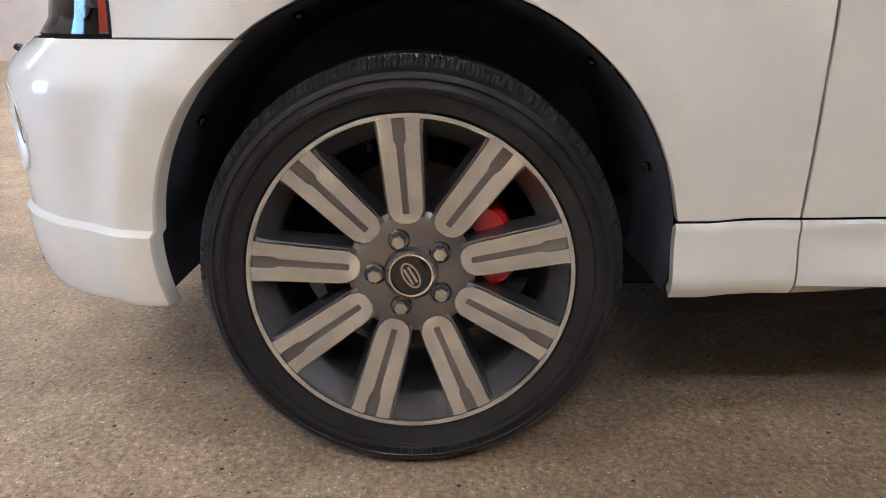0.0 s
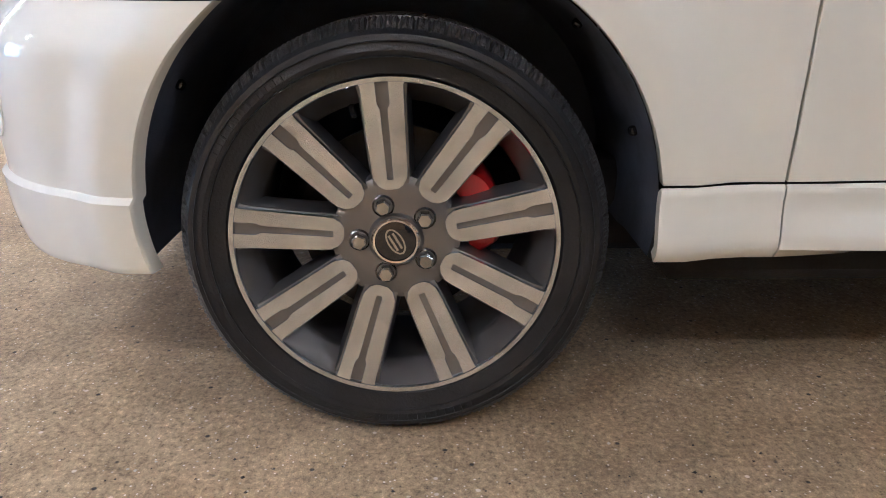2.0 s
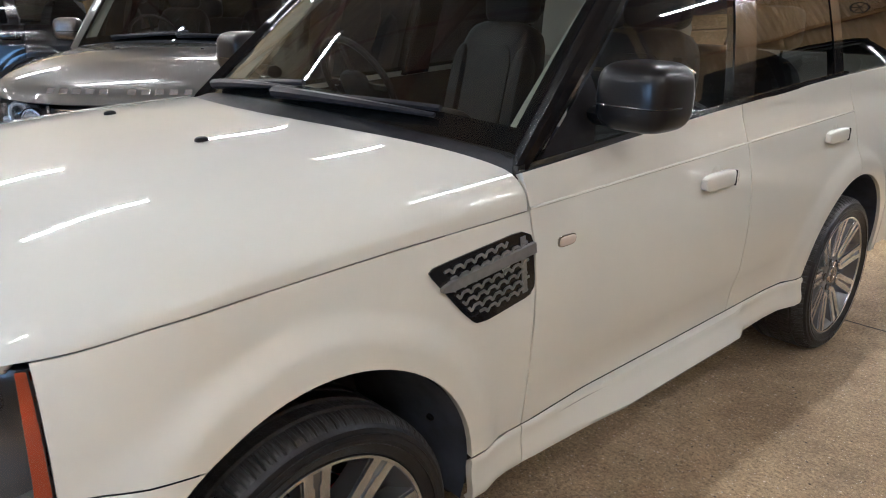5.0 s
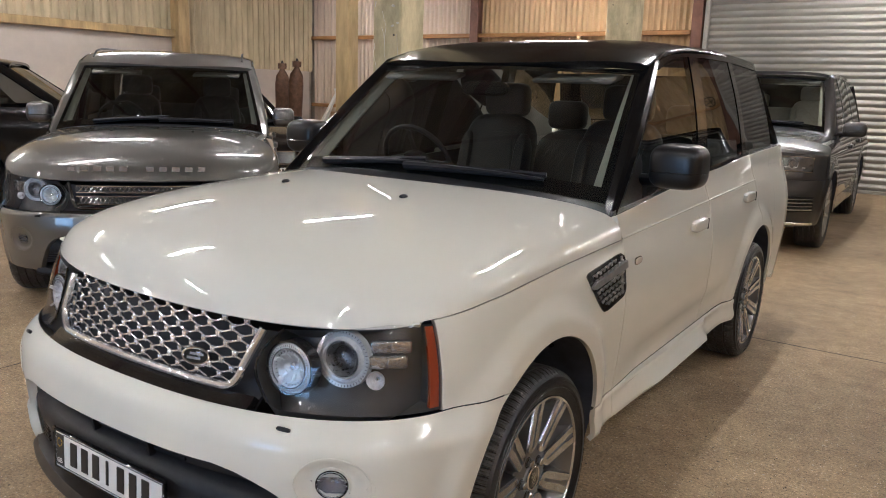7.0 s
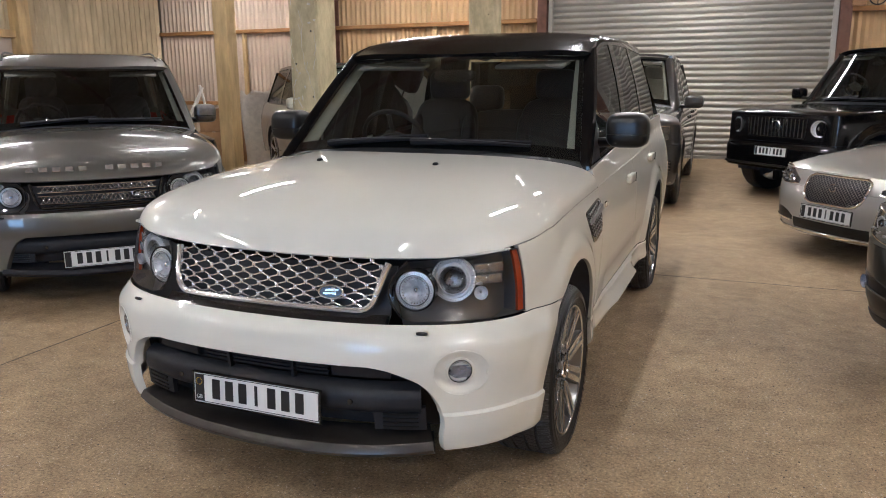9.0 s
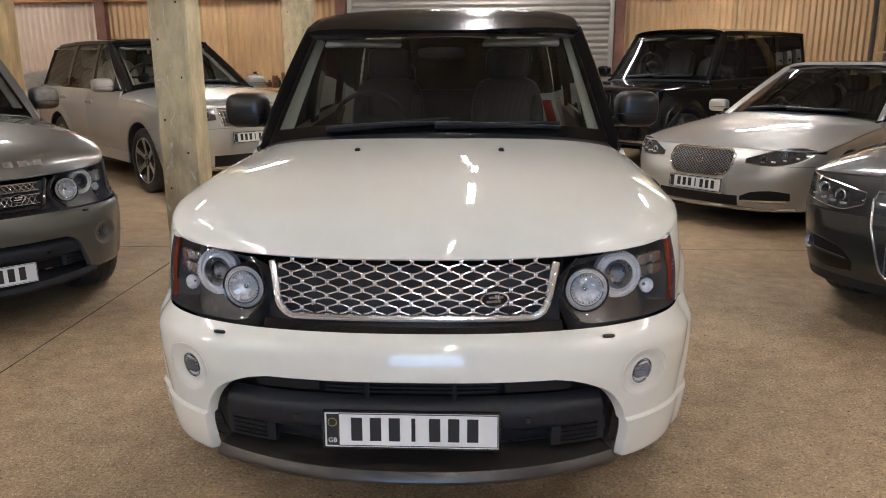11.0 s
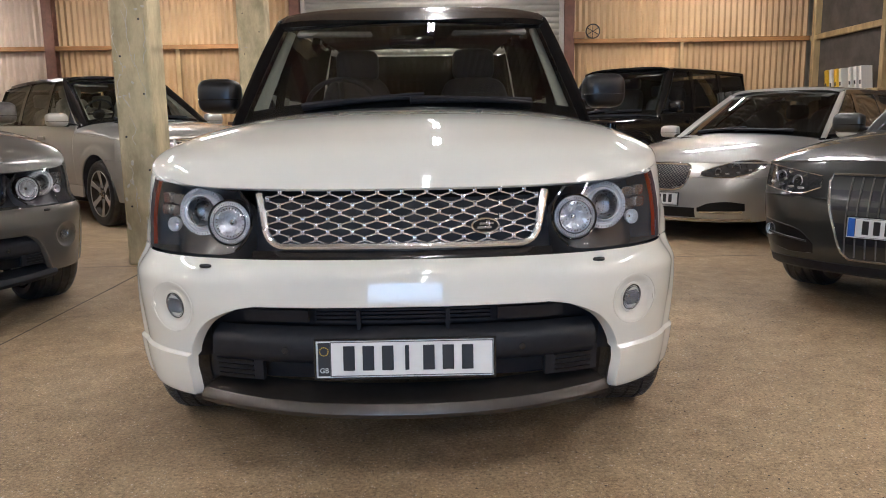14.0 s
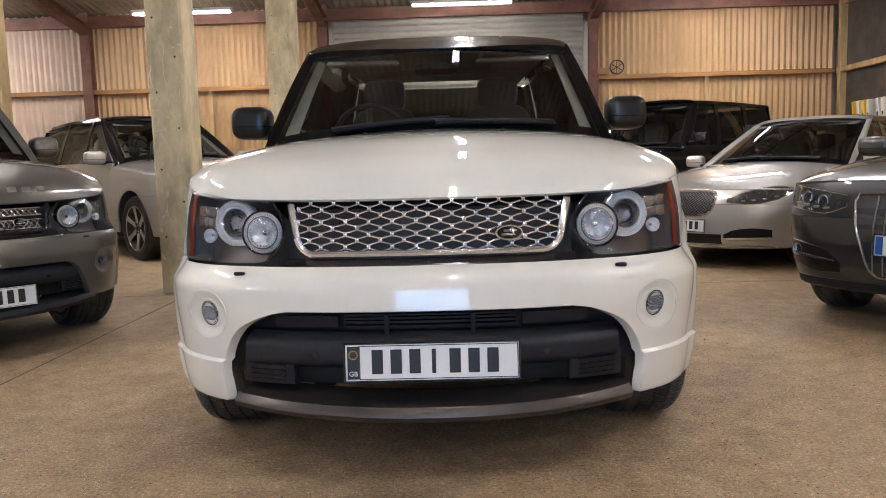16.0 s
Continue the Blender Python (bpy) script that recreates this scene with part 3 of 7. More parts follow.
def plate_on(car, at, blue=False, bars=7, country=False):
    """A number plate with plain bars for its characters, built facing -y round its centre."""
    p = Geo().box((0, 0, 0), (0.525, 0.008, 0.116), b=0.003).part("number_plate", M["plate"], car, "white number plate with black characters", at=at, smooth=30)
    g = Geo()
    for z in (-0.058, 0.058):
        g.box((0, -0.001, z), (0.535, 0.014, 0.006), b=0.002)
    for x in (-0.2645, 0.2645):
        g.box((x, -0.001, 0), (0.006, 0.014, 0.122), b=0.002)
    g.part("plate_frame", M["gloss"], p, smooth=30)
    Geo().box((-0.238, -0.0045, 0), (0.036, 0.003, 0.1), b=0.001).part("country_strip", M["platey"] if blue else M["ink"], p, smooth=30)
    g = Geo()
    for z in (-0.0505, 0.0505):
        g.box((0.02, -0.0045, z), (0.478, 0.0016, 0.0022))
    for x in (-0.2185, 0.2585):
        g.box((x, -0.0045, 0), (0.0022, 0.0016, 0.103))
    g.part("plate_border", M["ink"], p, smooth=0)
    for k in range(12 if country else 0):
        a = k * math.pi / 6
        Geo().blob((-0.238 + 0.0125 * math.cos(a), -0.006, 0.024 + 0.0125 * math.sin(a)), (0.0018, 0.0006, 0.0018), 1, 1, 6, 4).part("strip_star", M["yellow"], p)
    if country:
        cu = bpy.data.curves.new("country_letters", "FONT")
        cu.body, cu.size, cu.extrude, cu.align_x = "GB", 0.021, 0.0005, "CENTER"
        tx_ = new("country_letters", cu)
        tx_.parent = p
        tx_.matrix_basis = pose(-0.238, -0.0064, -0.040, 90)
        cu.materials.append(M["plate"])
    x = -0.19
    for i in range(bars):
        if i == 4:
            x += 0.03
        Geo().box((x + 0.025, -0.0048, 0.002), (0.034 if i not in (3,) else 0.012, 0.003, 0.074), b=0.001).part("character_bar", M["ink"], p, smooth=30)
        x += 0.057 if i != 3 else 0.034
    return p


def wheel_for(car, s, x, y, turn=0):
    """A wheel: the barrel carries tyre, rim lip, spokes, hub, nuts and brake. Outer side at +x."""
    r, rim, hw, style = s["wr"], s["rim"], s["tw"] / 2, s["spokes"]
    at = pose(x, y, S_Z(s), 0, 0, turn)
    k = rim / 0.272
    dark, bright = M[s["rimdark"]], M[s["rimbright"]]
    lip = hw - 0.011
    w = Geo().lathe([(rim - 0.008, lip + 0.002), (rim * 0.958, lip - 0.004), (rim * 0.945, lip - 0.010), (rim * 0.865, lip - 0.040), (rim * 0.845, lip - 0.050), (rim * 0.86, -hw + 0.03), (rim * 0.95, -hw + 0.01)], s["seg"]).part("wheel", dark, car, at=at)
    # tyre with circumferential grooves and cut shoulders
    prof = [(rim - 0.004, lip - 0.006), (rim + 0.004, lip + 0.004), (rim + 0.016, hw - 0.004), (lerp(rim, r, 0.45), hw + 0.004), (lerp(rim, r, 0.72), hw - 0.001), (r - 0.016, hw - 0.010), (r - 0.007, hw - 0.020), (r - 0.002, hw - 0.036)]
    for gx in (0.075, 0.027, -0.027, -0.075):
        prof += [(r, gx + 0.007), (r - 0.007, gx + 0.005), (r - 0.007, gx - 0.005), (r, gx - 0.007)]
    prof += [(r - 0.002, -hw + 0.036), (r - 0.012, -hw + 0.012), (lerp(rim, r, 0.5), -hw), (rim, -hw + 0.012)]
    n = s["tyreseg"]
    V, F = [], []
    for i, (pr, px) in enumerate(prof):
        for a in range(n):
            q = pr
            if i in (5, 6, 7, 8) and a % 8 == 0:
                q -= (0.0015, 0.006, 0.008, 0.008)[i - 5]
            if i in (6, 7, 8) and a % 8 in (3, 6):
                q -= 0.0022
            if i in (12, 13, 16, 17) and a % 9 == 3:
                q -= 0.003
            t = 2 * math.pi * (a + (0.35 if i >= 8 else 0) * (px - 0.1) * 20) / n
            V.append((px, q * math.cos(t), max(q * math.sin(t), -S_Z(s) + 0.0005)))
    for i in range(len(prof) - 1):
        for a in range(n):
            F.append((i * n + a, i * n + (a + 1) % n, (i + 1) * n + (a + 1) % n, (i + 1) * n + a))
    ty = Geo().add(V, [f for f in F if f[0] // n < 5 or f[0] // n >= len(prof) - 4]).part("tyre", M["rubber"], w, "black low-profile tyre", smooth=30)
    Geo().add(V, [f for f in F if 5 <= f[0] // n < len(prof) - 4]).part("tyre_tread", M["tread"], ty, "dusty tread with cut shoulder blocks, its grey lightened for light from above", smooth=30)
    for dr in (0.028, 0.05):
        Geo().lathe([(rim + dr, hw + 0.0005 + (0.003 if dr < 0.04 else 0.004)), (rim + dr + 0.0012, hw + 0.0055), (rim + dr + 0.0024, hw + 0.0005 + 0.003)], 72).part("sidewall_ridge", M["rubber"], w)
    if s["seg"] > 60:
        rr_ = lerp(rim, r, 0.52)
        for i in range(22):
            a = 0.55 + 0.052 * i + (1.9 if i > 10 else 0)
            Geo().box((hw + 0.0032, 0, rr_), (0.0022, 0.009 if i % 4 else 0.004, 0.013), Matrix.Rotation(a, 4, "X"), b=0.0005).part("sidewall_mark", M["rubber"], w, smooth=0)
    Geo().lathe([(rim - 0.007, lip - 0.006), (rim - 0.010, lip + 0.001), (rim - 0.008, lip + 0.005), (rim - 0.001, lip + 0.006), (rim + 0.002, lip - 0.001), (rim + 0.001, lip - 0.008)], s["seg"]).part("rim_lip", bright, w, "polished rim lip")
    fx = lambda rr: lip - 0.022 + 0.026 * (rr / rim) ** 2  # noqa: E731
    if style == "split9":
        slot = [(0.2635, 0.0095), (0.232, 0.0095), (0.227, 0.0088), (0.221, 0.0056), (0.107, 0.0048), (0.1045, 0.0043)]
        half = [(0.2635, 0.0372), (0.2575, 0.0345), (0.245, 0.0335), (0.120, 0.0292), (0.106, 0.0278), (0.0935, 0.0205), (0.0875, 0.0110), (0.0865, 0.0)]
        face = [(a, -b) for a, b in slot] + [(a, b) for a, b in reversed(slot)] + half + [(a, -b) for a, b in reversed(half[:-1])]
        body = [(0.268, -0.046), (0.268, 0.046), (0.252, 0.0385), (0.235, 0.0360), (0.12, 0.0318), (0.085, 0.028), (0.06, 0.016), (0.06, -0.016), (0.085, -0.028), (0.12, -0.0318), (0.235, -0.0360), (0.252, -0.0385)]
        n_sp = 9
    elif style == "five":
        face = [(0.262, -0.034), (0.262, 0.034), (0.15, 0.022), (0.07, 0.030), (0.06, 0), (0.07, -0.030), (0.15, -0.022)]
        body = [(0.266, -0.042), (0.266, 0.042), (0.15, 0.028), (0.05, 0.036), (0.05, -0.036), (0.15, -0.028)]
        n_sp = 6
    else:
        face = [(0.262, -0.016), (0.262, 0.016), (0.15, 0.011), (0.07, 0.015), (0.07, -0.015), (0.15, -0.011)]
        body = [(0.266, -0.020), (0.266, 0.020), (0.15, 0.014), (0.05, 0.020), (0.05, -0.020), (0.15, -0.014)]
        n_sp = 10
    for i in range(n_sp):
        R = Matrix.Rotation(2 * math.pi * i / n_sp + s["phase"], 4, "X")
        ff = lambda a: fx(a * k) - 0.0045 * min(1.0, max(0.0, (0.122 - a) / 0.035)) ** 2  # noqa: E731
        f0 = lambda a, b: (ff(a) - 0.006, b * k, a * k)  # noqa: E731
        f1 = lambda a, b: (fx(a * k) - 0.045 - 0.02 * (1 - a / 0.27), b * k + math.copysign(0.007, b), a * k)  # noqa: E731
        g = Geo().prism(body, f0, f1)
        g.v = [tuple(R @ Vector(p)) for p in g.v]
        sp = g.part("spoke", dark, w, "dark grey cast spoke", smooth=30)
        g = Geo().prism(face, lambda a, b: (ff(a) + 0.0012, b * k * 0.975 if abs(b) > 0.010 else b * k * 1.08, a * k * 0.998), lambda a, b: (ff(a) - 0.006, b * k * 1.03, a * k))
        g.v = [tuple(R @ Vector(p)) for p in g.v]
        g.part("spoke_face", bright, sp, "polished metal spoke face", smooth=30)
        if style == "split9":
            g = Geo().prism([(a, -b - 0.001) for a, b in slot] + [(a, b + 0.001) for a, b in reversed(slot)], lambda a, b: (fx(a * k) - 0.0042, b * k, a * k), lambda a, b: (fx(a * k) - 0.008, b * k, a * k))
            g.v = [tuple(R @ Vector(p)) for p in g.v]
            g.part("spoke_groove", dark, sp, "dark painted groove", smooth=30)
    Geo().lathe([(0.11 * k, lip - 0.06), (0.108 * k, lip - 0.034), (0.095 * k, lip - 0.027), (0.070 * k, lip - 0.026), (0.046, lip - 0.025), (0.042, lip - 0.019), (0.0, lip - 0.019)], 48).part("hub", dark, w)
    Geo().lathe([(0.040, lip - 0.022), (0.040, lip - 0.014), (0.037, lip - 0.011), (0.034, lip - 0.0115), (0.033, lip - 0.014)], 40).part("cap_ring", M["chrome"], w, "chrome ring of the centre cap")
    Geo().lathe([(0.034, lip - 0.014), (0.03, lip - 0.0125), (0.0, lip - 0.012)], 32).part("centre_cap", M["gloss"], w, "black centre cap")
    g = Geo()
    g.add([(lip - 0.0115, 0.024 * math.cos(t), 0.0135 * math.sin(t)) for t in np.linspace(0, 2 * math.pi, 24, endpoint=False)] + [(lip - 0.0115, 0.021 * math.cos(t), 0.0105 * math.sin(t)) for t in np.linspace(0, 2 * math.pi, 24, endpoint=False)], [(i, (i + 1) % 24, 24 + (i + 1) % 24, 24 + i) for i in range(24)])
    for z in (-0.0045, 0.0035):
        g.box((lip - 0.0115, 0, z), (0.0008, 0.03, 0.004))
    g.v = [tuple(Matrix.Rotation(radians(-60), 4, "X") @ Vector(p)) for p in g.v]
    g.part("oval_mark", M["satinchrome"], w)
    for i in range(5):
        t = 2 * math.pi * i / 5 + 0.645
        c = (0.06 * math.cos(t), 0.06 * math.sin(t))
        g = Geo().lathe([(0.0185, 0), (0.0185, 0.005), (0.0155, 0.007), (0.0150, 0.001)], 20, pose(lip - 0.030, c[0], c[1]))
        g.part("nut_seat", M["gloss"], w)
        g = Geo().lathe([(0.0132, 0), (0.0132, 0.019), (0.0108, 0.022), (0.0, 0.0235)], 6, pose(lip - 0.030, c[0], c[1], 20 * i))
        g.part("wheel_nut", M["satinchrome"], w, smooth=25)
    Geo().lathe([(0.175 * k, -0.02), (0.175 * k, 0.0), (0.10, 0.0), (0.09, 0.03), (0.0, 0.03)], 48).part("brake_disc", M["disc"], w)
    P = []
    for t in np.linspace(-0.55, 0.55, 15):
        a = radians(17) + t
        k2 = 1 - 0.25 * abs(t / 0.55) ** 4
        P.append([(x, -rr * k * math.cos(a) * -1, rr * k * math.sin(a)) for x, rr in ((-0.03, 0.185 * k2), (0.06, 0.185 * k2), (0.071, 0.176 * k2), (0.072, 0.140), (0.066, 0.125), (-0.03, 0.125), (-0.03, 0.185 * k2))])
    Geo().grid(P, 0.0).part("brake_caliper", M["red"] if s.get("caliper") else M["steel"], w, "red brake caliper" if s.get("caliper") else "")
    Geo().tube([(lip - 0.05, -0.228 * k * 0.3, 0.228 * k * 0.96), (lip - 0.035, -0.21 * k * 0.3, 0.21 * k * 0.97)], 0.005, 8).part("valve", M["gloss"], w)
    return w


def S_Z(s):
    return s["wr"] - 0.005


def seat_for(car, x, y, z, mat, wide=0.46, name="seat"):
    b = Geo().blob((x, y, z), (wide / 2, 0.27, 0.10), 0.35, 0.6, 20, 10).part(name, mat, car, "dark leather seat" if mat is M["leather"] else "ivory leather seat")
    T = pose(x, y + 0.30, z + 0.36, -14)
    Geo().blob((0, 0, 0), (wide / 2 - 0.01, 0.08, 0.34), 0.4, 0.45, 20, 12, T).part("backrest", mat, b)
    if wide < 0.8:
        for sx in (-1, 1):
            Geo().blob((sx * (wide / 2 - 0.05), -0.045, -0.03), (0.045, 0.06, 0.26), 0.6, 0.6, 12, 10, T).part("bolster", mat, b)
        Geo().blob((0, -0.070, -0.02), (0.135, 0.020, 0.25), 0.4, 0.4, 14, 10, T).part("back_panel", mat, b)
    for dx in ((0,) if wide < 0.8 else (-wide / 3, wide / 3)):
        h = Geo().blob((x + dx, y + 0.41, z + 0.78), (0.135, 0.055, 0.098), 0.35, 0.45, 20, 12).part("headrest", mat, b)
        Geo().tube([(x + dx - 0.06, y + 0.40, z + 0.62), (x + dx - 0.06, y + 0.41, z + 0.75)], 0.006, 6).tube([(x + dx + 0.06, y + 0.40, z + 0.62), (x + dx + 0.06, y + 0.41, z + 0.75)], 0.006, 6).part("headrest_post", M["chrome"], b)
    return b


def build_car(car, s):
    """The panels, glass, cabin and wheels that all the cars share. Returns its shape."""
    S = Shape(s)
    paintm, st = M[s["paint"]], s["step"]
    ra, wz, wb = s["ra"], S.wz, s["wb"]
    gap = 0.0022
    bt, bb, sill, sb = s["bt"], s["bb"], s["sill"], s["sb"]
    zsh = pchip(s["shut"])
    ydoor, ymid, yend = s["doors"]
    belt = pchip(s["belt"])
    body = None
    # fenders
    afy = S.yf
    yjoin = afy - math.sqrt(max(ra ** 2 - (bt - wz) ** 2, 1e-6))
    for sd in (1, -1):
        ys = spaced(s["fy"], yjoin - 0.002, st) + [afy - ra * math.cos(a) for a in np.linspace(math.acos((afy - yjoin) / ra), math.pi - 0.10, 26)] + spaced(afy + ra, ydoor - gap, st)[0:]
        lo = lambda y: bt + gap if y < yjoin else (max(S.arch(y, afy), sill + gap) if y < afy + ra else sill + gap)  # noqa: E731
        P = columns(skin(S, sd), ys, lo, lambda y: float(zsh(y)) - gap, 16)
        f = Geo().grid(P, 0.022, (sd, 0, 0), edge=0.0015).part("fender", paintm, car)
        body = body or f
        # doors
        for a, b, nm in ((ydoor, ymid, "front_door"), (ymid, yend, "rear_door")):
            def lo2(y):
                return max(S.arch(y, wb), sill + gap) if y > wb - ra else sill + gap
            ys = spaced(a + gap, min(b - gap, wb - ra), st)
            if b > wb - ra:
                ys = spaced(a + gap, wb - ra - 0.001, st) + [y for y in (wb - ra * math.cos(t) for t in np.linspace(0.02, math.acos(max(-1, min(1, (wb - b) / ra))), 16)) if y < b - gap * 0.9] + [b - gap]
            P = columns(skin(S, sd), ys, lo2, lambda y: float(belt(y)), 18)
            d = Geo().grid(P, 0.022, (sd, 0, 0), edge=0.0015).part(nm, paintm, car)
            hy, hz = b - s["handle"][0], s["handle"][1] + 0.035 * (nm == "rear_door")
            hx = float(S.side(hy, hz))
            h = Geo().blob((sd * (hx + 0.016), hy, hz), (0.017, 0.106, 0.027), 0.42, 0.5, 24, 10).part("door_handle", paintm, d)
            Geo().blob((sd * (hx + 0.001), hy, hz - 0.002), (0.006, 0.075, 0.030), 0.8, 0.8, 20, 8).part("handle_recess", paintm, h)
            Geo().box((sd * (hx + 0.024), hy + 0.070, hz), (0.022, 0.0025, 0.05)).part("handle_gap", M["satin"], h, smooth=0)
            Geo().lathe([(0.032, 0.0015), (0.026, 0.0035), (0.012, 0.0065), (0, 0.007)], 24, Matrix.Translation((sd * (hx + 0.0015), hy - 0.012, hz + 0.016)) @ pose(0, 0, 0, 0, 0, 0 if sd > 0 else 180)).part("handle_cup", paintm, h)
            if s["paint"] in ("white", "grey"):
                zz = lambda y: 1.023 + 0.024 * (y - 0.63)  # noqa: E731
                Geo().tube([(sd * (float(S.side(y, zz(y))) - 0.0005), y, zz(y)) for y in spaced(a + gap, b - gap, 0.05)], 0.0040, 6).part("swage_line", paintm, d)
            # glass trim along the belt
            Geo().grid(columns(pane(S, sd, 0.012), spaced(a, b, 0.12), lambda y: float(belt(y)) - 0.004, lambda y: float(belt(y)) + 0.014, 2), 0.014, (sd, 0, 0)).part("waist_trim", M["gloss"], d)
        # quarter behind the rear door
        ys = [y for y in (wb - ra * math.cos(t) for t in np.linspace(math.acos((wb - yend - gap) / ra), math.pi - 0.02, 22))] + spaced(wb + ra + 0.001, S.yb, st)
        P = columns(skin(S, sd), ys, lambda y: S.arch(y, wb) if y < wb + ra else bb + 0.08, lambda y: float(belt(y)), 16)
        Geo().grid(P, 0.022, (sd, 0, 0), edge=0.0015).part("rear_quarter", paintm, car)
        # side skirt
        for ya_, yb_ in ((afy + ra - 0.005, ydoor - 0.0015), (ydoor + 0.0015, wb - ra + 0.01)):
          ys = spaced(ya_, yb_, 0.05)
          P = []
          for y in ys:
            x0 = float(S.side(y, sill))
            bul = s["skirt"] * (0.15 + 0.85 * float(np.interp(y, [ydoor, ydoor + 0.45, 1.80, 1.88, 2.3], [0, 1, 1, 0.25, 0.1])))
            P.append([(sd * (x0 + dx * bul), y, z) for z, dx in ((sill - 0.001, 0.0), (lerp(sill, sb, 0.05), 0.42), (lerp(sill, sb, 0.13), 0.50), (lerp(sill, sb, 0.22), 0.26), (lerp(sill, sb, 0.42), 0.42), (lerp(sill, sb, 0.64), 0.92), (lerp(sill, sb, 0.73), 1.0), (lerp(sill, sb, 0.86), 0.8), (sb, -0.9))])
          Geo().grid(P, 0.02, (sd, 0, 0)).part("side_skirt", M[s.get("skirtpaint", s["paint"])], car)
        # arch liners
        for yc in (afy, wb):
            P = []
            for t in np.linspace(-0.18, math.pi + 0.18, 40):
                y, z = yc - (ra - 0.002) * math.cos(t), wz + (ra - 0.002) * math.sin(t)
                x0 = float(S.side(y, max(z, sb))) - 0.014
                P.append([(sd * x0, y, z), (sd * (x0 - 0.05), yc + (y - yc) * 1.0, z)] + [(sd * x, yc + (y - yc) * k, wz + (z - wz) * k) for x, k in ((0.74, 1.0), (0.70, 0.985), (0.60, 0.985), (0.5, 0.96))])
            w = Geo().grid(P).part("arch_liner", M["liner"], car)
            Geo().add([(sd * 0.5, yc, wz)] + [(sd * 0.5, yc - ra * math.cos(t), wz + ra * math.sin(t)) for t in np.linspace(-0.35, math.pi + 0.35, 24)], [(0, i + 1, i + 2) for i in range(23)]).part("arch_back", M["liner"], w)
            for t in (0.5, 1.1, 2.35, 2.85):
                y, z = yc - (ra - 0.006) * math.cos(t), wz + (ra - 0.006) * math.sin(t)
                Geo().blob((sd * 0.80, y, z), (0.011, 0.009, 0.009), 0.8, 0.8, 10, 6).part("liner_clip", M["gloss"], w)
    # bonnet
    y0, zf0, zf1, p, q = s["hood"]
    zc = pchip(s["crown"])
    c0, c1 = s["cowl"]
    nu, nv = int(30 * 0.04 / st * 0.8) + 8, int(36 * 0.04 / st * 0.8) + 10
    xe0 = float(S.side(y0, float(zsh(y0))))
    ramp_u = lambda u: u ** 1.5  # noqa: E731

    def front_y(x):
        z = lerp(zf0, zf1, (x / xe0) ** 2)
        return S.nose(S.q_of_x(min(abs(x), xe0), z), z)[1]

    def hood_pt(u, v, lift=0.0):
        ye = lerp(y0, c1, u)
        ze = float(zsh(ye))
        xe = float(S.side(ye, ze))
        x = v * xe
        ya = front_y(abs(v) * xe0)
        yq = lerp(ya, c0 + (c1 - c0) * min(1, abs(v) / s.get("cornerv", 1.0)) ** 2.2, u)
        g = (1 - min(abs(v), 1) ** p) ** (1 / q)
        kb = min(1, max(0, (0.56 - abs(x)) / 0.14))
        bulge = s.get("bulge", 0.0) * kb * kb * (3 - 2 * kb) * min(1, 4 * u) * (1 - 0.4 * u)
        return (x, yq, lerp(ze, float(zc(u)), g) + lift + bulge)

    S.hood_pt = hood_pt
    vs = [math.sin(t * math.pi / 2) for t in np.linspace(-1, 1, nv)]
    P = [[hood_pt(ramp_u(i / nu), v) for v in vs] for i in range(nu + 1)]
    bon = Geo().grid(P, 0.016, (0, 0, 1), edge=0.0015).part("bonnet", paintm, car)
    S.bonnet = bon
    # tail
    P = [[S.tail(qq, z) for z in np.linspace(bb + 0.05, s["tailz"], 12)] for qq in np.linspace(-1, 1, 28)]
    Geo().grid(P, 0.02, (0, 1, 0)).part("tailgate", paintm, car)
    for sd in (1, -1):
        tl = Geo().grid([[tuple(np.array(S.tail(sd * qq, z)) + np.array((sd * 0.004, 0.006, 0))) for z in np.linspace(s["tailz"] - 0.36, s["tailz"] - 0.06, 6)] for qq in np.linspace(0.60, 0.80, 8)], 0.03, (0, 1, 0)).part("tail_lamp", M["redlens"], car, "red tail lamp")
    # underbody and bulkhead
    Geo().box((0, wb / 2 + 0.2, sb + 0.06), (1.3, wb + 1.3, 0.1), b=0.02).part("underbody", M["underseal"], car)
    Geo().box((0, wb / 2, sb + 0.01), (1.60, wb - 2 * ra - 0.10, 0.20), b=0.03).part("floor_pan", M["underseal"], car)
    # unseen rails, bars and casing, added to block light under the car
    for xx in (-0.44, 0.44):
        Geo().box((xx, wb / 2, 0.245), (0.11, wb + 0.5, 0.13), b=0.02).part("light_block_rail", M["underseal"], car)
    for yy in (0.42, wb * 0.5, wb - 0.42):
        Geo().box((0, yy, 0.25), (0.9, 0.16, 0.11), b=0.02).part("light_block_bar", M["underseal"], car)
    Geo().blob((-0.12, wb - 0.05, 0.30), (0.17, 0.20, 0.12), 0.6, 0.7, 16, 8).part("light_block_casing", M["underseal"], car)
    zbulk = float(zsh(c1)) - 0.06
    Geo().box((0, (s["F"] * -0.62 + c0) / 2, lerp(sb, zbulk, 0.5)), (0.96, c0 + s["F"] * 0.62, zbulk - sb - 0.03), b=0.02).part("engine_cover", M["underseal"], car)
    # windscreen
    (wy0, wy1, wz0, wz1, wx0), (ty0, ty1, tz0, tz1, tx) = s["screen"]

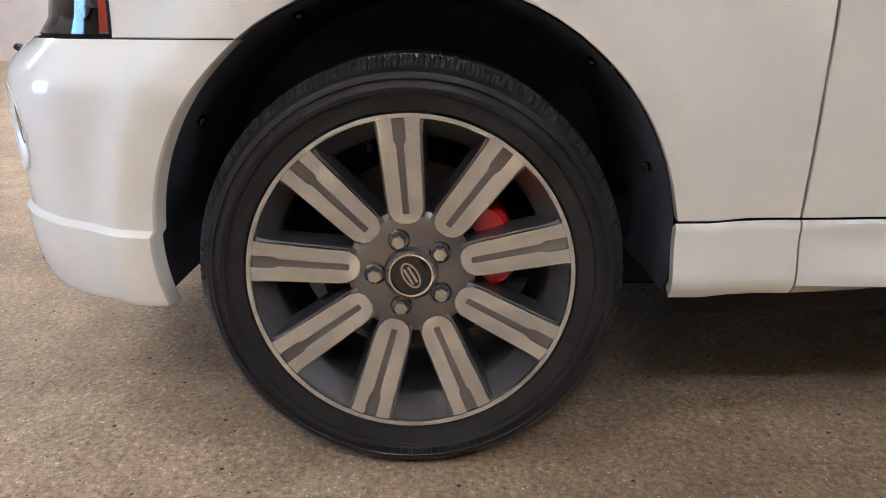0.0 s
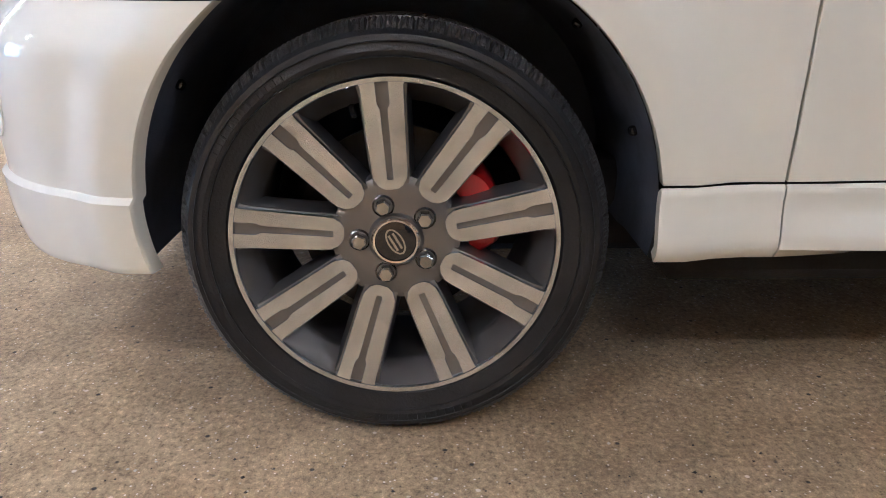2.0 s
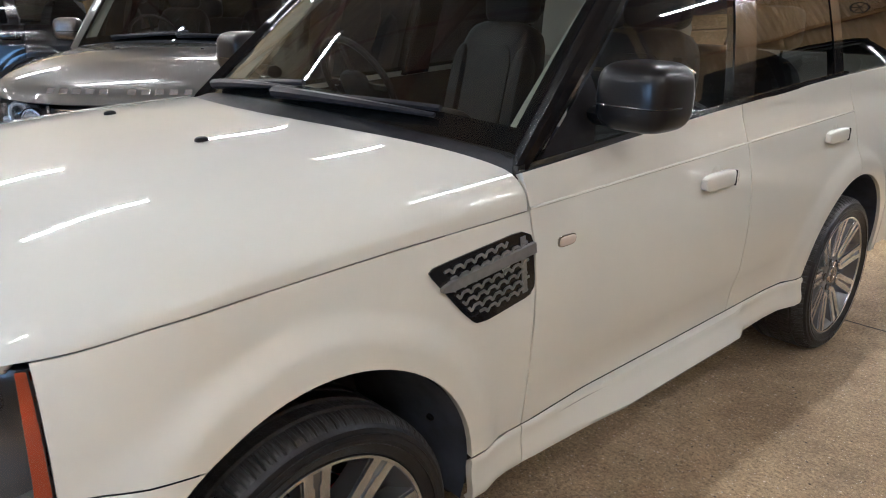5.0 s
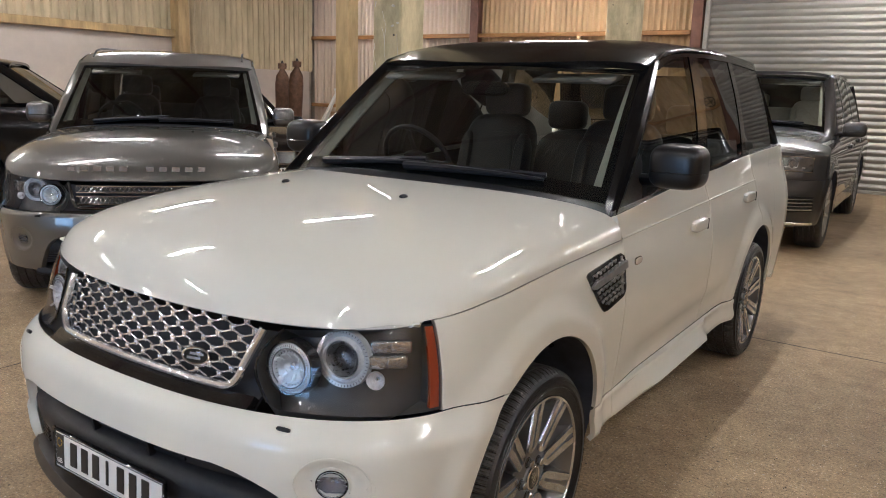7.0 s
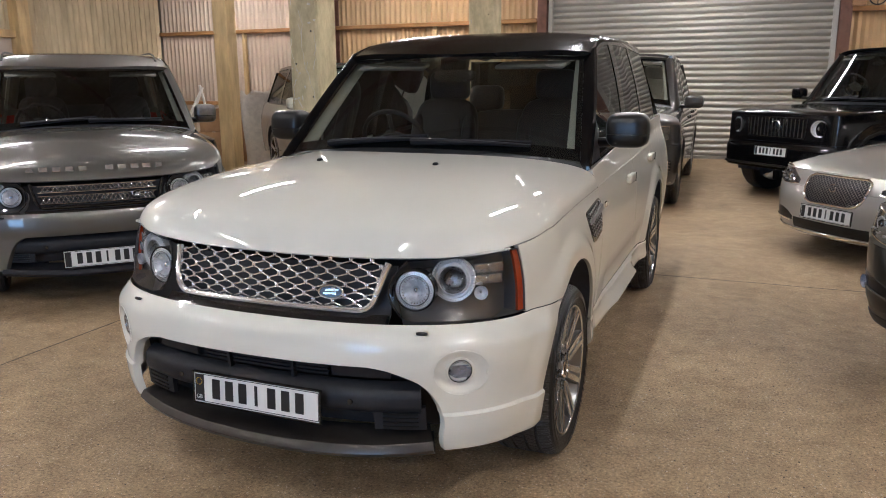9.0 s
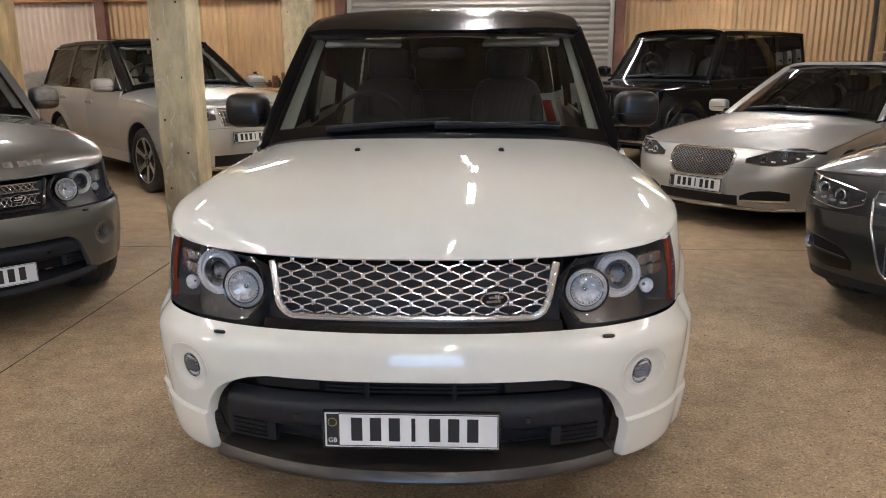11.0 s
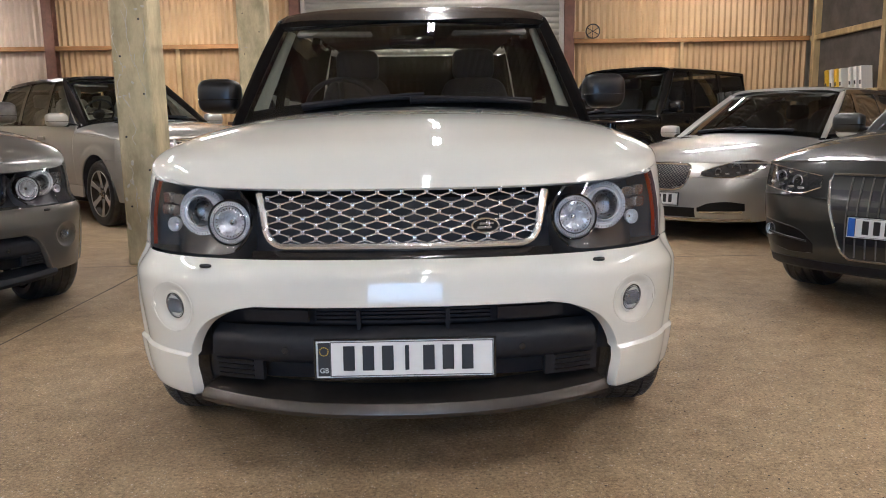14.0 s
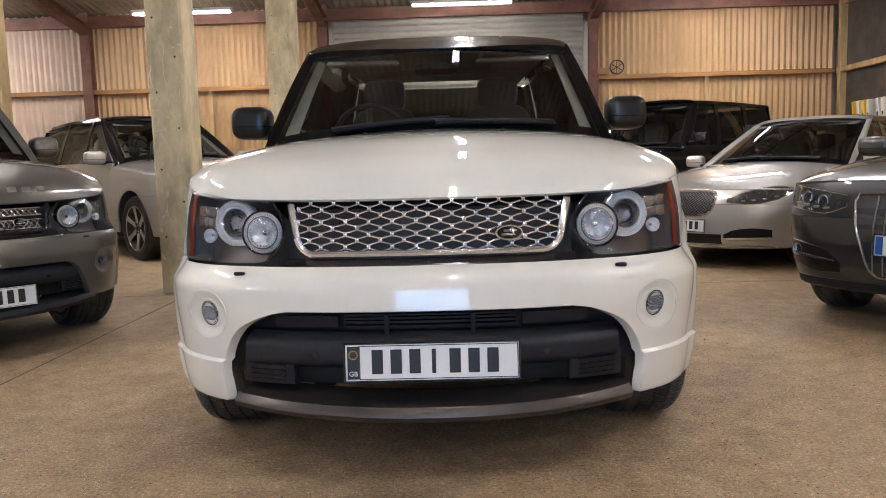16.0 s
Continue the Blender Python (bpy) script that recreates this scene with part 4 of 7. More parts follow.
    def ws(u, v, off=0.0):
        b = (v * wx0, lerp(wy0, wy1, v * v), lerp(wz0, wz1, v * v))
        t = (v * tx, lerp(ty0, ty1, v * v), lerp(tz0, tz1, v * v))
        k = 0.014 * 4 * u * (1 - u) * (1 - 0.5 * v * v) + off
        return (lerp(b[0], t[0], u), lerp(b[1], t[1], u) - k * 0.7, lerp(b[2], t[2], u) + k * 0.7)

    S.ws = ws
    vv = np.linspace(-1, 1, 21)
    wsc = Geo().grid([[ws(u, v) for v in vv] for u in np.linspace(0, 1, 9)]).part("windscreen", M[s.get("screenglass", "windscreen")], car, "tinted glass windscreen")
    wsc.visible_shadow = False
    g = Geo()
    for (u0, u1, v0, v1) in ((0, 0.12, -1, 1), (0.955, 1, -1, 1), (0.05, 0.97, -1, -0.965), (0.05, 0.97, 0.965, 1)):
        g.grid([[ws(lerp(u0, u1, a), lerp(v0, v1, b), -0.004) for b in np.linspace(0, 1, 15)] for a in np.linspace(0, 1, 7)])
    g.part("black_screen_border", M["gloss"], wsc)
    # cowl under the screen
    P = [[tuple(np.array(hood_pt(1, v * 0.97, -0.012)) * (1 - t) + np.array(ws(0.03, v, -0.006)) * t) for v in np.linspace(-1, 1, 25)] for t in np.linspace(0, 1, 4)]
    Geo().grid(P, 0.02, (0, 0, 1)).part("cowl", M["plastic"], car)
    # roof
    roofm = M[s["roofpaint"]]
    yr1, zr1, xr1 = s["roofend"]
    zr = pchip(s["roofz"])

    def roof_pt(u, v):
        ya = lerp(ty0, ty1, v * v)
        y = lerp(ya, yr1, u)
        xr = lerp(tx + s["cant"], xr1, u ** 2)
        zz = float(zr(y))
        ze = zz - s["drop"]
        g = (1 - abs(v) ** 3.2) ** (1 / 1.7)
        return (v * xr, y, lerp(ze, zz, g))

    S.roof_pt = roof_pt
    vs = [math.sin(t * math.pi / 2) for t in np.linspace(-1, 1, 27)]
    rf = Geo().grid([[roof_pt(u, v) for v in vs] for u in np.linspace(0, 1, 22)], 0.03, (0, 0, 1)).part("roof", roofm, car, s.get("rooflabel", ""))
    Geo().grid([[(roof_pt(u, v)[0] * 0.96, roof_pt(u, v)[1], roof_pt(u, v)[2] - 0.045) for v in vs] for u in np.linspace(0.02, 0.98, 8)]).part("headlining", M[s.get("lining", "cream")], rf)
    if s.get("rails"):
        for sd in (1, -1):
            Geo().tube([(sd * (roof_pt(u, 0.86)[0]), roof_pt(u, 0.86)[1], roof_pt(u, 0.86)[2] + 0.022 - 0.022 * (u < 0.1 or u > 0.9)) for u in np.linspace(0.06, 0.94, 20)], 0.009, 8).part("roof_rail", M["satin"], rf)
    # pillars
    pm = M[s["pillarpaint"]]
    for sd in (1, -1):
        P = []
        for u in np.linspace(0, 1, 14):
            e = np.array(ws(u, sd))
            zt = e[2]
            yb_ = lerp(s["abase"][0], s["abase"][1], u)
            gz = lerp(float(belt(s["abase"][0])), float(zr(s["abase"][1])) - s["drop"] + 0.005, u)
            gx = (sd * (float(S.glassx(yb_, gz)) + 0.002), yb_, gz)
            mid = (e + np.array(gx)) / 2 + np.array((sd * 0.028, -0.022, 0.012))
            P.append([tuple(e + np.array((0, 0.004, 0))), tuple(lerp(e, mid, 0.6) + np.array((sd * 0.006, -0.008, 0.004))), tuple(mid), tuple(lerp(mid, np.array(gx), 0.5) + np.array((sd * 0.008, 0, 0.002))), gx])
        P.insert(0, [tuple(np.array(p_) + np.array((0, -0.035, -0.06))) for p_ in P[0]])
        Geo().grid(P, 0.04, (sd, -1, 0)).part("a_pillar", pm, car)
        Geo().tube([tuple(np.array(ws(u, sd * 0.975, -0.046))) for u in np.linspace(0.09, 1, 8)], [0.056, 0.053, 0.049, 0.046, 0.043, 0.040, 0.037, 0.034], 10, flat=0.5).part("pillar_trim", M[s.get("trim", "trimgrey")], car)
        # windows and pillars along the side
        marks = s["windows"]
        top = lambda y: float(zr(y)) - s["drop"] + 0.006  # noqa: E731
        for i, (b0, b1, t0, t1, kind) in enumerate(marks):
            quad = [(b0, float(belt(b0)) - 0.02), (b1, float(belt(b1)) - 0.02), (t1, top(t1)), (t0, top(t0))]
            if kind == "pillar":
                Geo().grid(poly_panel(pane(S, sd, 0.004), quad, 4, 10), 0.03, (sd, 0, 0)).part("side_pillar", M[s["bpillar"]], car)
            else:
                g_ = Geo().grid(poly_panel(pane(S, sd), quad, 8, 8)).part("side_window", M[kind], car, "tinted side window" if kind == "privacy" else "clear side window")
                g_.visible_shadow = False
                if i == 0:
                    Geo().add([(sd * (float(S.glassx(yy, zz)) + 0.006), yy, zz) for yy, zz in ((b0 - 0.01, quad[0][1]), (b0 + 0.25, float(belt(b0 + 0.25)) - 0.02), (b0 + 0.265, lerp(quad[0][1], quad[3][1], 0.30)), (lerp(b0, t0, 0.37) - 0.01, lerp(quad[0][1], quad[3][1], 0.37)))] , [(0, 1, 2, 3)]).part("mirror_sail", M["plastic"], g_)
        Geo().grid(columns(pane(S, sd, 0.006), spaced(s["abase"][1] - 0.05, marks[-1][3], 0.15), lambda y: top(y) - 0.035, lambda y: top(y) + 0.01, 3), 0.03, (sd, 0, 0)).part("cant_rail", M[s["bpillar"]], car)
        # inner door card
        Geo().grid(columns(lambda y, z: (sd * (float(S.side(y, z)) - 0.07), y, z), spaced(ydoor + 0.05, wb - 0.1, 0.25), lambda y: sill + 0.05, lambda y: float(belt(y)) - 0.02, 3)).part("door_card", M["dash"], car)
    # rear glass
    (ry0, rz0, rx0), (ry1, rz1, rx1) = s["rearglass"]
    g_ = Geo().grid([[(v * lerp(rx0, rx1, u), lerp(ry0, ry1, u) - 0.05 * v * v, lerp(rz0, rz1, u)) for v in np.linspace(-1, 1, 9)] for u in np.linspace(0, 1, 4)]).part("rear_window", M["blackglass"], car)
    g_.visible_shadow = False
    for sd in (1, -1):
        Geo().grid([[(sd * (lerp(rx0, rx1, u) + dx), lerp(ry0, ry1, u) - 0.05 - dy, lerp(rz0, rz1, u)) for dx, dy in ((-0.02, -0.02), (0.05, 0.02), (0.08, 0.12))] for u in np.linspace(0, 1, 5)], 0.03, (sd, 1, 0)).part("d_pillar", pm, car)
    # cabin
    lm = M[s.get("seats", "leather")]
    zf = sb + 0.13
    sx, sy, sz = s["seat"]
    dz = lerp(wz0, wz1, 0.5) - 0.05
    P = [[(v * (wx0 + 0.02), lerp(wy0, wy1, v * v) + t * 0.5, dz + (0.035 if abs(t - 0.3) < 0.2 else 0) - (0.28 * max(0, t - 0.75) * 4)) for v in np.linspace(-1, 1, 13)] for t in (0, 0.15, 0.3, 0.5, 0.7, 0.8, 1.0)]
    da = Geo().grid(P, 0.05, (0, 0, 1)).part("dashboard", M["dash"], car)
    Geo().blob((0, lerp(wy0, wy1, 0.1) + 0.62, dz - 0.2), (0.16, 0.12, 0.22), 0.4).part("centre_console", M["dash"], da)
    for xx in (-sx, sx):
        seat_for(car, xx, sy, sz, lm)
    seat_for(car, 0, sy + 0.92, sz - 0.10, lm, 1.25, "rear_seat")
    swy, swz = sy - 0.47, sz + 0.47
    T = pose(-sx, swy, swz, -62)
    st_ = Geo()
    st_.tube([tuple(T @ Vector((0.195 * math.cos(t), 0.195 * math.sin(t), 0))) for t in np.linspace(0, 2 * math.pi, 40, endpoint=False)], 0.013, 8, True)
    sw = st_.part("steering_wheel", M["leather"], car)
    Geo().blob((0, 0, -0.01), (0.075, 0.065, 0.03), 0.7, 0.7, 16, 8, T).part("airbag_boss", M["dash"], sw)
    for a in (0, 180, 270):
        Geo().box((0.11, 0, 0), (0.14, 0.03, 0.012), T @ pose(0, 0, 0, 0, 0, a), b=0.004).part("wheel_spoke", M["satinchrome"], sw)
    c = np.array(ws(0.86, 0, -0.07))
    Geo().blob(tuple(c), (0.125, 0.025, 0.035), 0.5, 0.6, 18, 8).part("rear_view_mirror", M["gloss"], car)
    for sd in (1, -1):
        c = np.array(ws(0.965, sd * 0.60, -0.050))
        Geo().box((0, 0, 0), (0.40, 0.13, 0.022), Matrix.Translation(c) @ pose(0, 0, 0, 12, 0, -sd * 6), b=0.009).part("sun_visor", M["visor"], car)
    # wipers
    for x0_, x1_ in s.get("wipers", ()):
        pts = []
        for t in np.linspace(0, 1, 7):
            v = lerp(x0_, x1_, t)
            pts.append(tuple(np.array(ws(0.035 + 0.050 * t, v, 0.016)) + np.array((0, 0, 0.012 * (1 - t)))))
        wi = Geo().tube(pts, [0.026, 0.025, 0.022, 0.019, 0.016, 0.013, 0.009], 8, flat=0.7).part("wiper", M["plastic"], car, "black wiper arm and blade")
        Geo().tube([tuple(np.array(ws(0.070 + 0.050 * t, lerp(lerp(x0_, x1_, 0.2), x1_, t), 0.012))) for t in np.linspace(0, 1, 6)], 0.010, 6).part("wiper_blade", M["plastic"], wi)
    # mirrors
    mx, my, mz, mr, mm = s["mirrors"]
    for sd in (1, -1):
        m_ = Geo().blob((sd * mx, my, mz), mr, 0.45, 0.55, 26, 14).part("door_mirror", M[mm], car, s.get("mirrorlabel", ""))
        Geo().tube([(sd * (mx - mr[0] - 0.085), my + 0.03, mz - mr[2] * 0.80), (sd * (mx - mr[0] - 0.02), my + 0.005, mz - mr[2] * 0.72), (sd * (mx - mr[0] * 0.4), my - 0.005, mz - mr[2] * 0.70), (sd * (mx + mr[0] * 0.5), my, mz - mr[2] * 0.72)], [0.050, 0.050, 0.050, 0.035], 12, flat=0.5).part("mirror_arm", M[mm] if mm == "satin" else M["satin"], m_)
        Geo().tube([(sd * (mx + mr[0] * 0.99 * math.copysign(abs(math.cos(t)) ** 0.45, math.cos(t))), my - mr[1] * 0.995 * abs(math.sin(t)) ** 0.45, mz - mr[2] * 0.22) for t in np.linspace(0, math.pi, 25)], 0.0022, 5).part("mirror_seam", M["gloss"], m_)
        Geo().blob((sd * mx, my + mr[1] * 0.9, mz + 0.004), (mr[0] * 0.86, 0.012, mr[2] * 0.82), 0.4, 0.4, 20, 6).part("mirror_glass", M["mirror"], m_)
    # wheels
    xw = s["track"]
    w0 = wheel_for(car, s, xw, 0)
    copy_thing(w0, pose(xw, wb, S_Z(s)))
    w1 = copy_thing(w0, pose(-xw, 0, S_Z(s), 0, 0, 180))
    copy_thing(w0, pose(-xw, wb, S_Z(s), 0, 0, 180))
    return S


def nose_point(S, x, z, off=0.0):
    """The nose surface at (x, z), moved out of the car by off."""
    q = S.q_of_x(x, z)
    p, a, b = np.array(S.nose(q, z)), np.array(S.nose(q + 0.004, z)), np.array(S.nose(q, z + 0.004))
    n = np.cross(a - p, b - p)
    n = n / max(np.linalg.norm(n), 1e-9)
    if n[1] > 0:
        n = -n
    return p + n * off


def nose_patch(S, xs, lo, hi, nv, off):
    return [[tuple(nose_point(S, x, lerp(lo(x), hi(x), j / nv), off)) for j in range(nv + 1)] for x in xs]


def bumper_for(car, S, s, edge, top, x_in, dish=None, kit=0.0):
    """The front bumper as one skin: edge(z) is the half width of its opening below top; it ends at the wheel arches."""
    bt, bb, ra = s["bt"], s["bb"], s["ra"]

    def q_arch(z):
        y = S.yf - math.sqrt(max(ra ** 2 - (z - S.wz) ** 2, 1e-6))
        return S.q_of_y(y, z)

    def point(q, z):
        p = np.array(S.nose(q, z))
        d = np.array((p[0], p[1] + 0.15, 0))
        d = d / max(np.linalg.norm(d), 1e-6)
        if kit:
            kk = min(1, max(0, (kit - z) / 0.010))
            p = p + d * 0.011 * kk * kk * (3 - 2 * kk) * min(1, max(0, (abs(p[0]) - 0.55) / 0.12))
        if dish:
            r = math.hypot(abs(p[0]) - dish[0], z - dish[1]) / dish[2]
            if r < 1:
                k2 = min(1, (1 - r) / 0.35)
                p = p - d * dish[3] * k2 * k2 * (3 - 2 * k2)
        return tuple(p), d

    zs = sorted(set([round(float(v), 4) for v in list(np.linspace(bb, top - 0.012, 27)) + list(np.linspace(top - 0.012, top, 5)) + list(np.linspace(top, bt, 14)) + ([kit - 0.010, kit - 0.005, kit] if kit else [])]))
    if top <= bb:
        zs = list(np.linspace(bb, bt, 20))
    n = 46 if dish else 26
    g = Geo()
    for sd in (1, -1):
        P, D = [], []
        for z in zs:
            q0, q1 = S.q_of_x(edge(z) if z < top else x_in, z), q_arch(z)
            row = [point(lerp(q0, q1, i / n), z) for i in range(n + 1)]
            P.append([(sd * p[0], p[1], p[2] + 0.008 * (i / n) ** 3 * max(0, 1 - (z - bb) / 0.13)) for i, (p, d) in enumerate(row)])
            D.append([np.array((sd * d[0], d[1], 0)) for p, d in row])
        g.grid(P)
        js = [j for j, z in enumerate(zs) if z <= top]
        roll = lambda line: g.grid([[tuple(np.array(p) - d * a + np.array(w) * a2) for a, a2 in ((0, 0), (0.003, 0.0025), (0.007, 0.003), (0.03, 0.003))] for p, d, w in line])  # noqa: E731
        if len(js) > 1:
            roll([(P[j][0], D[j][0], (-sd, 0, 0)) for j in js])
        roll([(P[0][i], D[0][i], (0, 0, -1)) for i in range(n + 1)])
        roll([(P[j][n], D[j][n], (0, 1, 0)) for j in range(len(zs))])
    zc = [z for z in zs if z >= top]
    C = [[point(S.q_of_x(x, z), z) for x in spaced(-x_in, x_in, 0.04)] for z in zc]
    g.grid([[p for p, d in row] for row in C])
    g.grid([[tuple(np.array(p) + np.array((0, a, -c))) for a, c in ((0, 0), (0.003, 0.0025), (0.007, 0.003), (0.03, 0.003))] for p, d in C[0]])
    if dish:
        hc = nose_point(S, dish[0] + 0.002, dish[1], -0.016)
        hole = [math.hypot(abs(p[0]) - hc[0], p[2] - hc[2]) < 0.022 for p in g.v]
        g.f = [f for f in g.f if not any(hole[i] for i in f)]
    return g.part("front_bumper", M[s["paint"]], car)


def lamp_round(parent, c, r, depth, aim=(0, -1, 0), name="lamp_bowl", ring=True, projector=False, mat="bowl"):
    """A round lamp: a bowl, a bulb shield and a bright ring, facing aim."""
    T = Matrix.Translation(c) @ Vector(aim).to_track_quat("X", "Z").to_matrix().to_4x4()
    if projector:
        b = Geo().lathe([(r, 0.0), (r * 0.96, 0.008), (r * 0.80, 0.0), (r * 0.72, -depth * 0.4)], 36, T).part(name, M["reflector"], parent)
        Geo().lathe([(r * 0.70, -depth * 0.4), (r * 0.66, -0.004), (r * 0.4, 0.012), (0, 0.017)], 32, T).part("projector_lens", M["lens"], b)
        Geo().lathe([(r * 0.70, -depth * 0.45), (r * 0.3, -depth * 0.6), (0, -depth * 0.62)], 24, T).part("projector_bowl", M["reflector"], b)
        return b
    b = Geo().lathe([(r, 0.004), (r * 0.98, 0.012), (r * 0.92, 0.006), (r * 0.80, -depth * 0.35), (r * 0.5, -depth * 0.8), (r * 0.15, -depth), (0, -depth)], 40, T).part(name, M[mat], parent)
    Geo().blob((-depth * 0.45, 0, 0), (depth * 0.4, r * 0.24, r * 0.24), 0.9, 0.9, 12, 8, T).part("bulb_shield", M["chrome"], b)
    if ring:
        Geo().lathe([(r * 1.04, -0.004), (r * 1.05, 0.012), (r * 0.99, 0.014), (r * 0.97, 0.006)], 40, T).part("lamp_bezel", M["housing"], b)
        for i in range(28):
            a = 2 * math.pi * i / 28
            Geo().box((0.004, 0, r * 0.88), (0.004, r * 0.05, r * 0.13), T @ Matrix.Rotation(a, 4, "X")).part("ring_facet", M["chrome"], b, smooth=0)
    return b


def front_rrs(car, S, s, sport):
    """Bumper, grille and lamps of the square-nosed sporting off-roader."""
    bt, bb = s["bt"], s["bb"]
    if sport:
        edge = pchip([(0.270, 0.661), (0.30, 0.658), (0.34, 0.660), (0.385, 0.666), (0.43, 0.662), (0.475, 0.645), (0.530, 0.603), (0.565, 0.54), (0.582, 0.49), (0.592, 0.43)])
        top, x_in = 0.592, 0.43
    else:
        edge = pchip([(bb, 0.61), (0.34, 0.60), (0.40, 0.58), (0.48, 0.54), (0.515, 0.50), (0.53, 0.46)])
        top, x_in = 0.53, 0.46
    bump = bumper_for(car, S, s, lambda z: float(edge(z)), top, x_in, (0.722, s["fogz"], 0.078, 0.016), 0.425 if sport else 0.0)
    # intake behind the opening
    zt = 0.60
    ib = Geo().grid(nose_patch(S, spaced(-0.68, 0.68, 0.04), lambda x: bb - 0.01, lambda x: zt, 10, -0.11), 0.01, (0, -1, 0)).part("intake_back", M["plastic"], car)
    g = Geo()
    bar = lambda z0, z1, o0, o1, xm: g.grid([[tuple(nose_point(S, x, lerp(z0, z1, t), lerp(o0, o1, (1 - (2 * t - 1) ** 4)))) for t in np.linspace(0, 1, 9)] for x in spaced(-xm, xm, 0.04)], 0.02, (0, -1, 0))  # noqa: E731
    bar(0.395, 0.508, -0.07, -0.022, 0.60)
    g.part("intake_beam", M["plastic"], ib, "dark textured plastic beam behind the plate")
    for sd in (1, -1):
        Geo().grid(nose_patch(S, spaced(sd * 0.44, sd * 0.615, 0.02), lambda x: 0.345, lambda x: 0.43, 4, -0.035), 0.02, (0, -1, 0)).part("corner_vent", M["plastic"], ib)
        for i in range(4):
            Geo().grid(nose_patch(S, spaced(sd * 0.47, sd * 0.59, 0.03), lambda x, i=i: 0.357 + i * 0.016, lambda x, i=i: 0.362 + i * 0.016, 1, -0.028), 0.01, (0, -1, 0)).part("vent_slat", M["satin"], ib)
        Geo().grid(nose_patch(S, spaced(sd * 0.29, sd * 0.50, 0.03), lambda x: 0.525, lambda x: 0.566, 2, -0.05), 0.01, (0, -1, 0)).part("blanking_plate", M["plastic"], ib)
        t_ = nose_point(S, sd * 0.36, 0.45, -0.020)
        Geo().lathe([(0.010, -0.004), (0.010, 0.002), (0, 0.003)], 16, Matrix.Translation(t_) @ Vector((0, -1, 0)).to_track_quat("X", "Z").to_matrix().to_4x4()).part("parking_sensor", M["gloss"], ib)
    for i in range(4):
        Geo().grid(nose_patch(S, spaced(-0.27, 0.27, 0.06), lambda x, i=i: 0.518 + i * 0.014, lambda x, i=i: 0.526 + i * 0.014, 1, -0.06), 0.02, (0, -1, 0)).part("intake_slat", M["plastic"], ib)
    for x in (-0.135, 0.135):
        Geo().grid(nose_patch(S, [x - 0.006, x + 0.006], lambda x: 0.505, lambda x: 0.57, 2, -0.045), 0.02, (0, -1, 0)).part("intake_rib", M["plastic"], ib)
    # skid lip
    P = [[tuple(nose_point(S, x, z, o)) for z, o in ((0.326, -0.13), (0.323, -0.012), (0.309, 0.004), (0.300, 0.010), (0.284, 0.006), (0.272, -0.004), (0.266, -0.03), (0.266, -0.10))] for x in spaced(-0.632, 0.632, 0.03)]
    P = [[(p[0], p[1] - 0.006, p[2] - 0.040 + 0.032 * (abs(p[0]) / 0.63) ** 2) for p in row] for row in P]
    Geo().grid(P, 0.006, (0, -1, 0)).part("skid_lip", M["skid"] if sport else M["plastic"], car, "satin grey lower lip of the bumper" if sport else "dark plastic lower lip")
    # black fascia behind grille and lamps
    z0, z1 = bt + 0.006, s["hood"][1] - 0.006
    Geo().grid(nose_patch(S, spaced(-0.465, 0.465, 0.05), lambda x: z0 - 0.01, lambda x: z1, 6, -0.045), 0.01, (0, -1, 0)).part("front_panel", M["plastic"], car)
    Geo().grid(nose_patch(S, spaced(-0.462, 0.462, 0.04), lambda x: z0 - 0.012, lambda x: z0 + 0.018, 3, -0.012), 0.03, (0, -1, 0)).part("grille_sill", M["gloss"], car)
    gx, ga, gb_ = 0.428 if sport else 0.405, z0 + 0.028, z1 - 0.004
    # grille surround
    g = Geo()
    arc = []
    rc = 0.06
    for x, z in [(-gx - 0.015, gb_)] + [(-gx + 0.01 + rc - rc * math.cos(t), ga + rc - rc * math.sin(t)) for t in np.linspace(0, math.pi / 2, 8)] + [(x, ga) for x in np.linspace(-0.3, 0.3, 11)] + [(gx - 0.01 - rc + rc * math.sin(t), ga + rc - rc * math.cos(t)) for t in np.linspace(0, math.pi / 2, 8)] + [(gx + 0.015, gb_)]:
        arc.append((x, z))
    g.tube([tuple(nose_point(S, x, z, -0.004)) for x, z in arc], 0.0125, 8, flat=0.9)
    sur = g.part("grille_surround", M["meshsilver"] if sport else M["gloss"], car, "satin chrome grille surround" if sport else "black grille surround")
    inside = lambda x, z: abs(x) < gx - 0.012 + 0.02 * (z - ga) / (gb_ - ga) and z > ga + 0.006 and not (abs(x) > gx - rc and z < ga + rc and math.hypot(abs(x) - (gx - rc), z - ga - rc) > rc - 0.004)  # noqa: E731
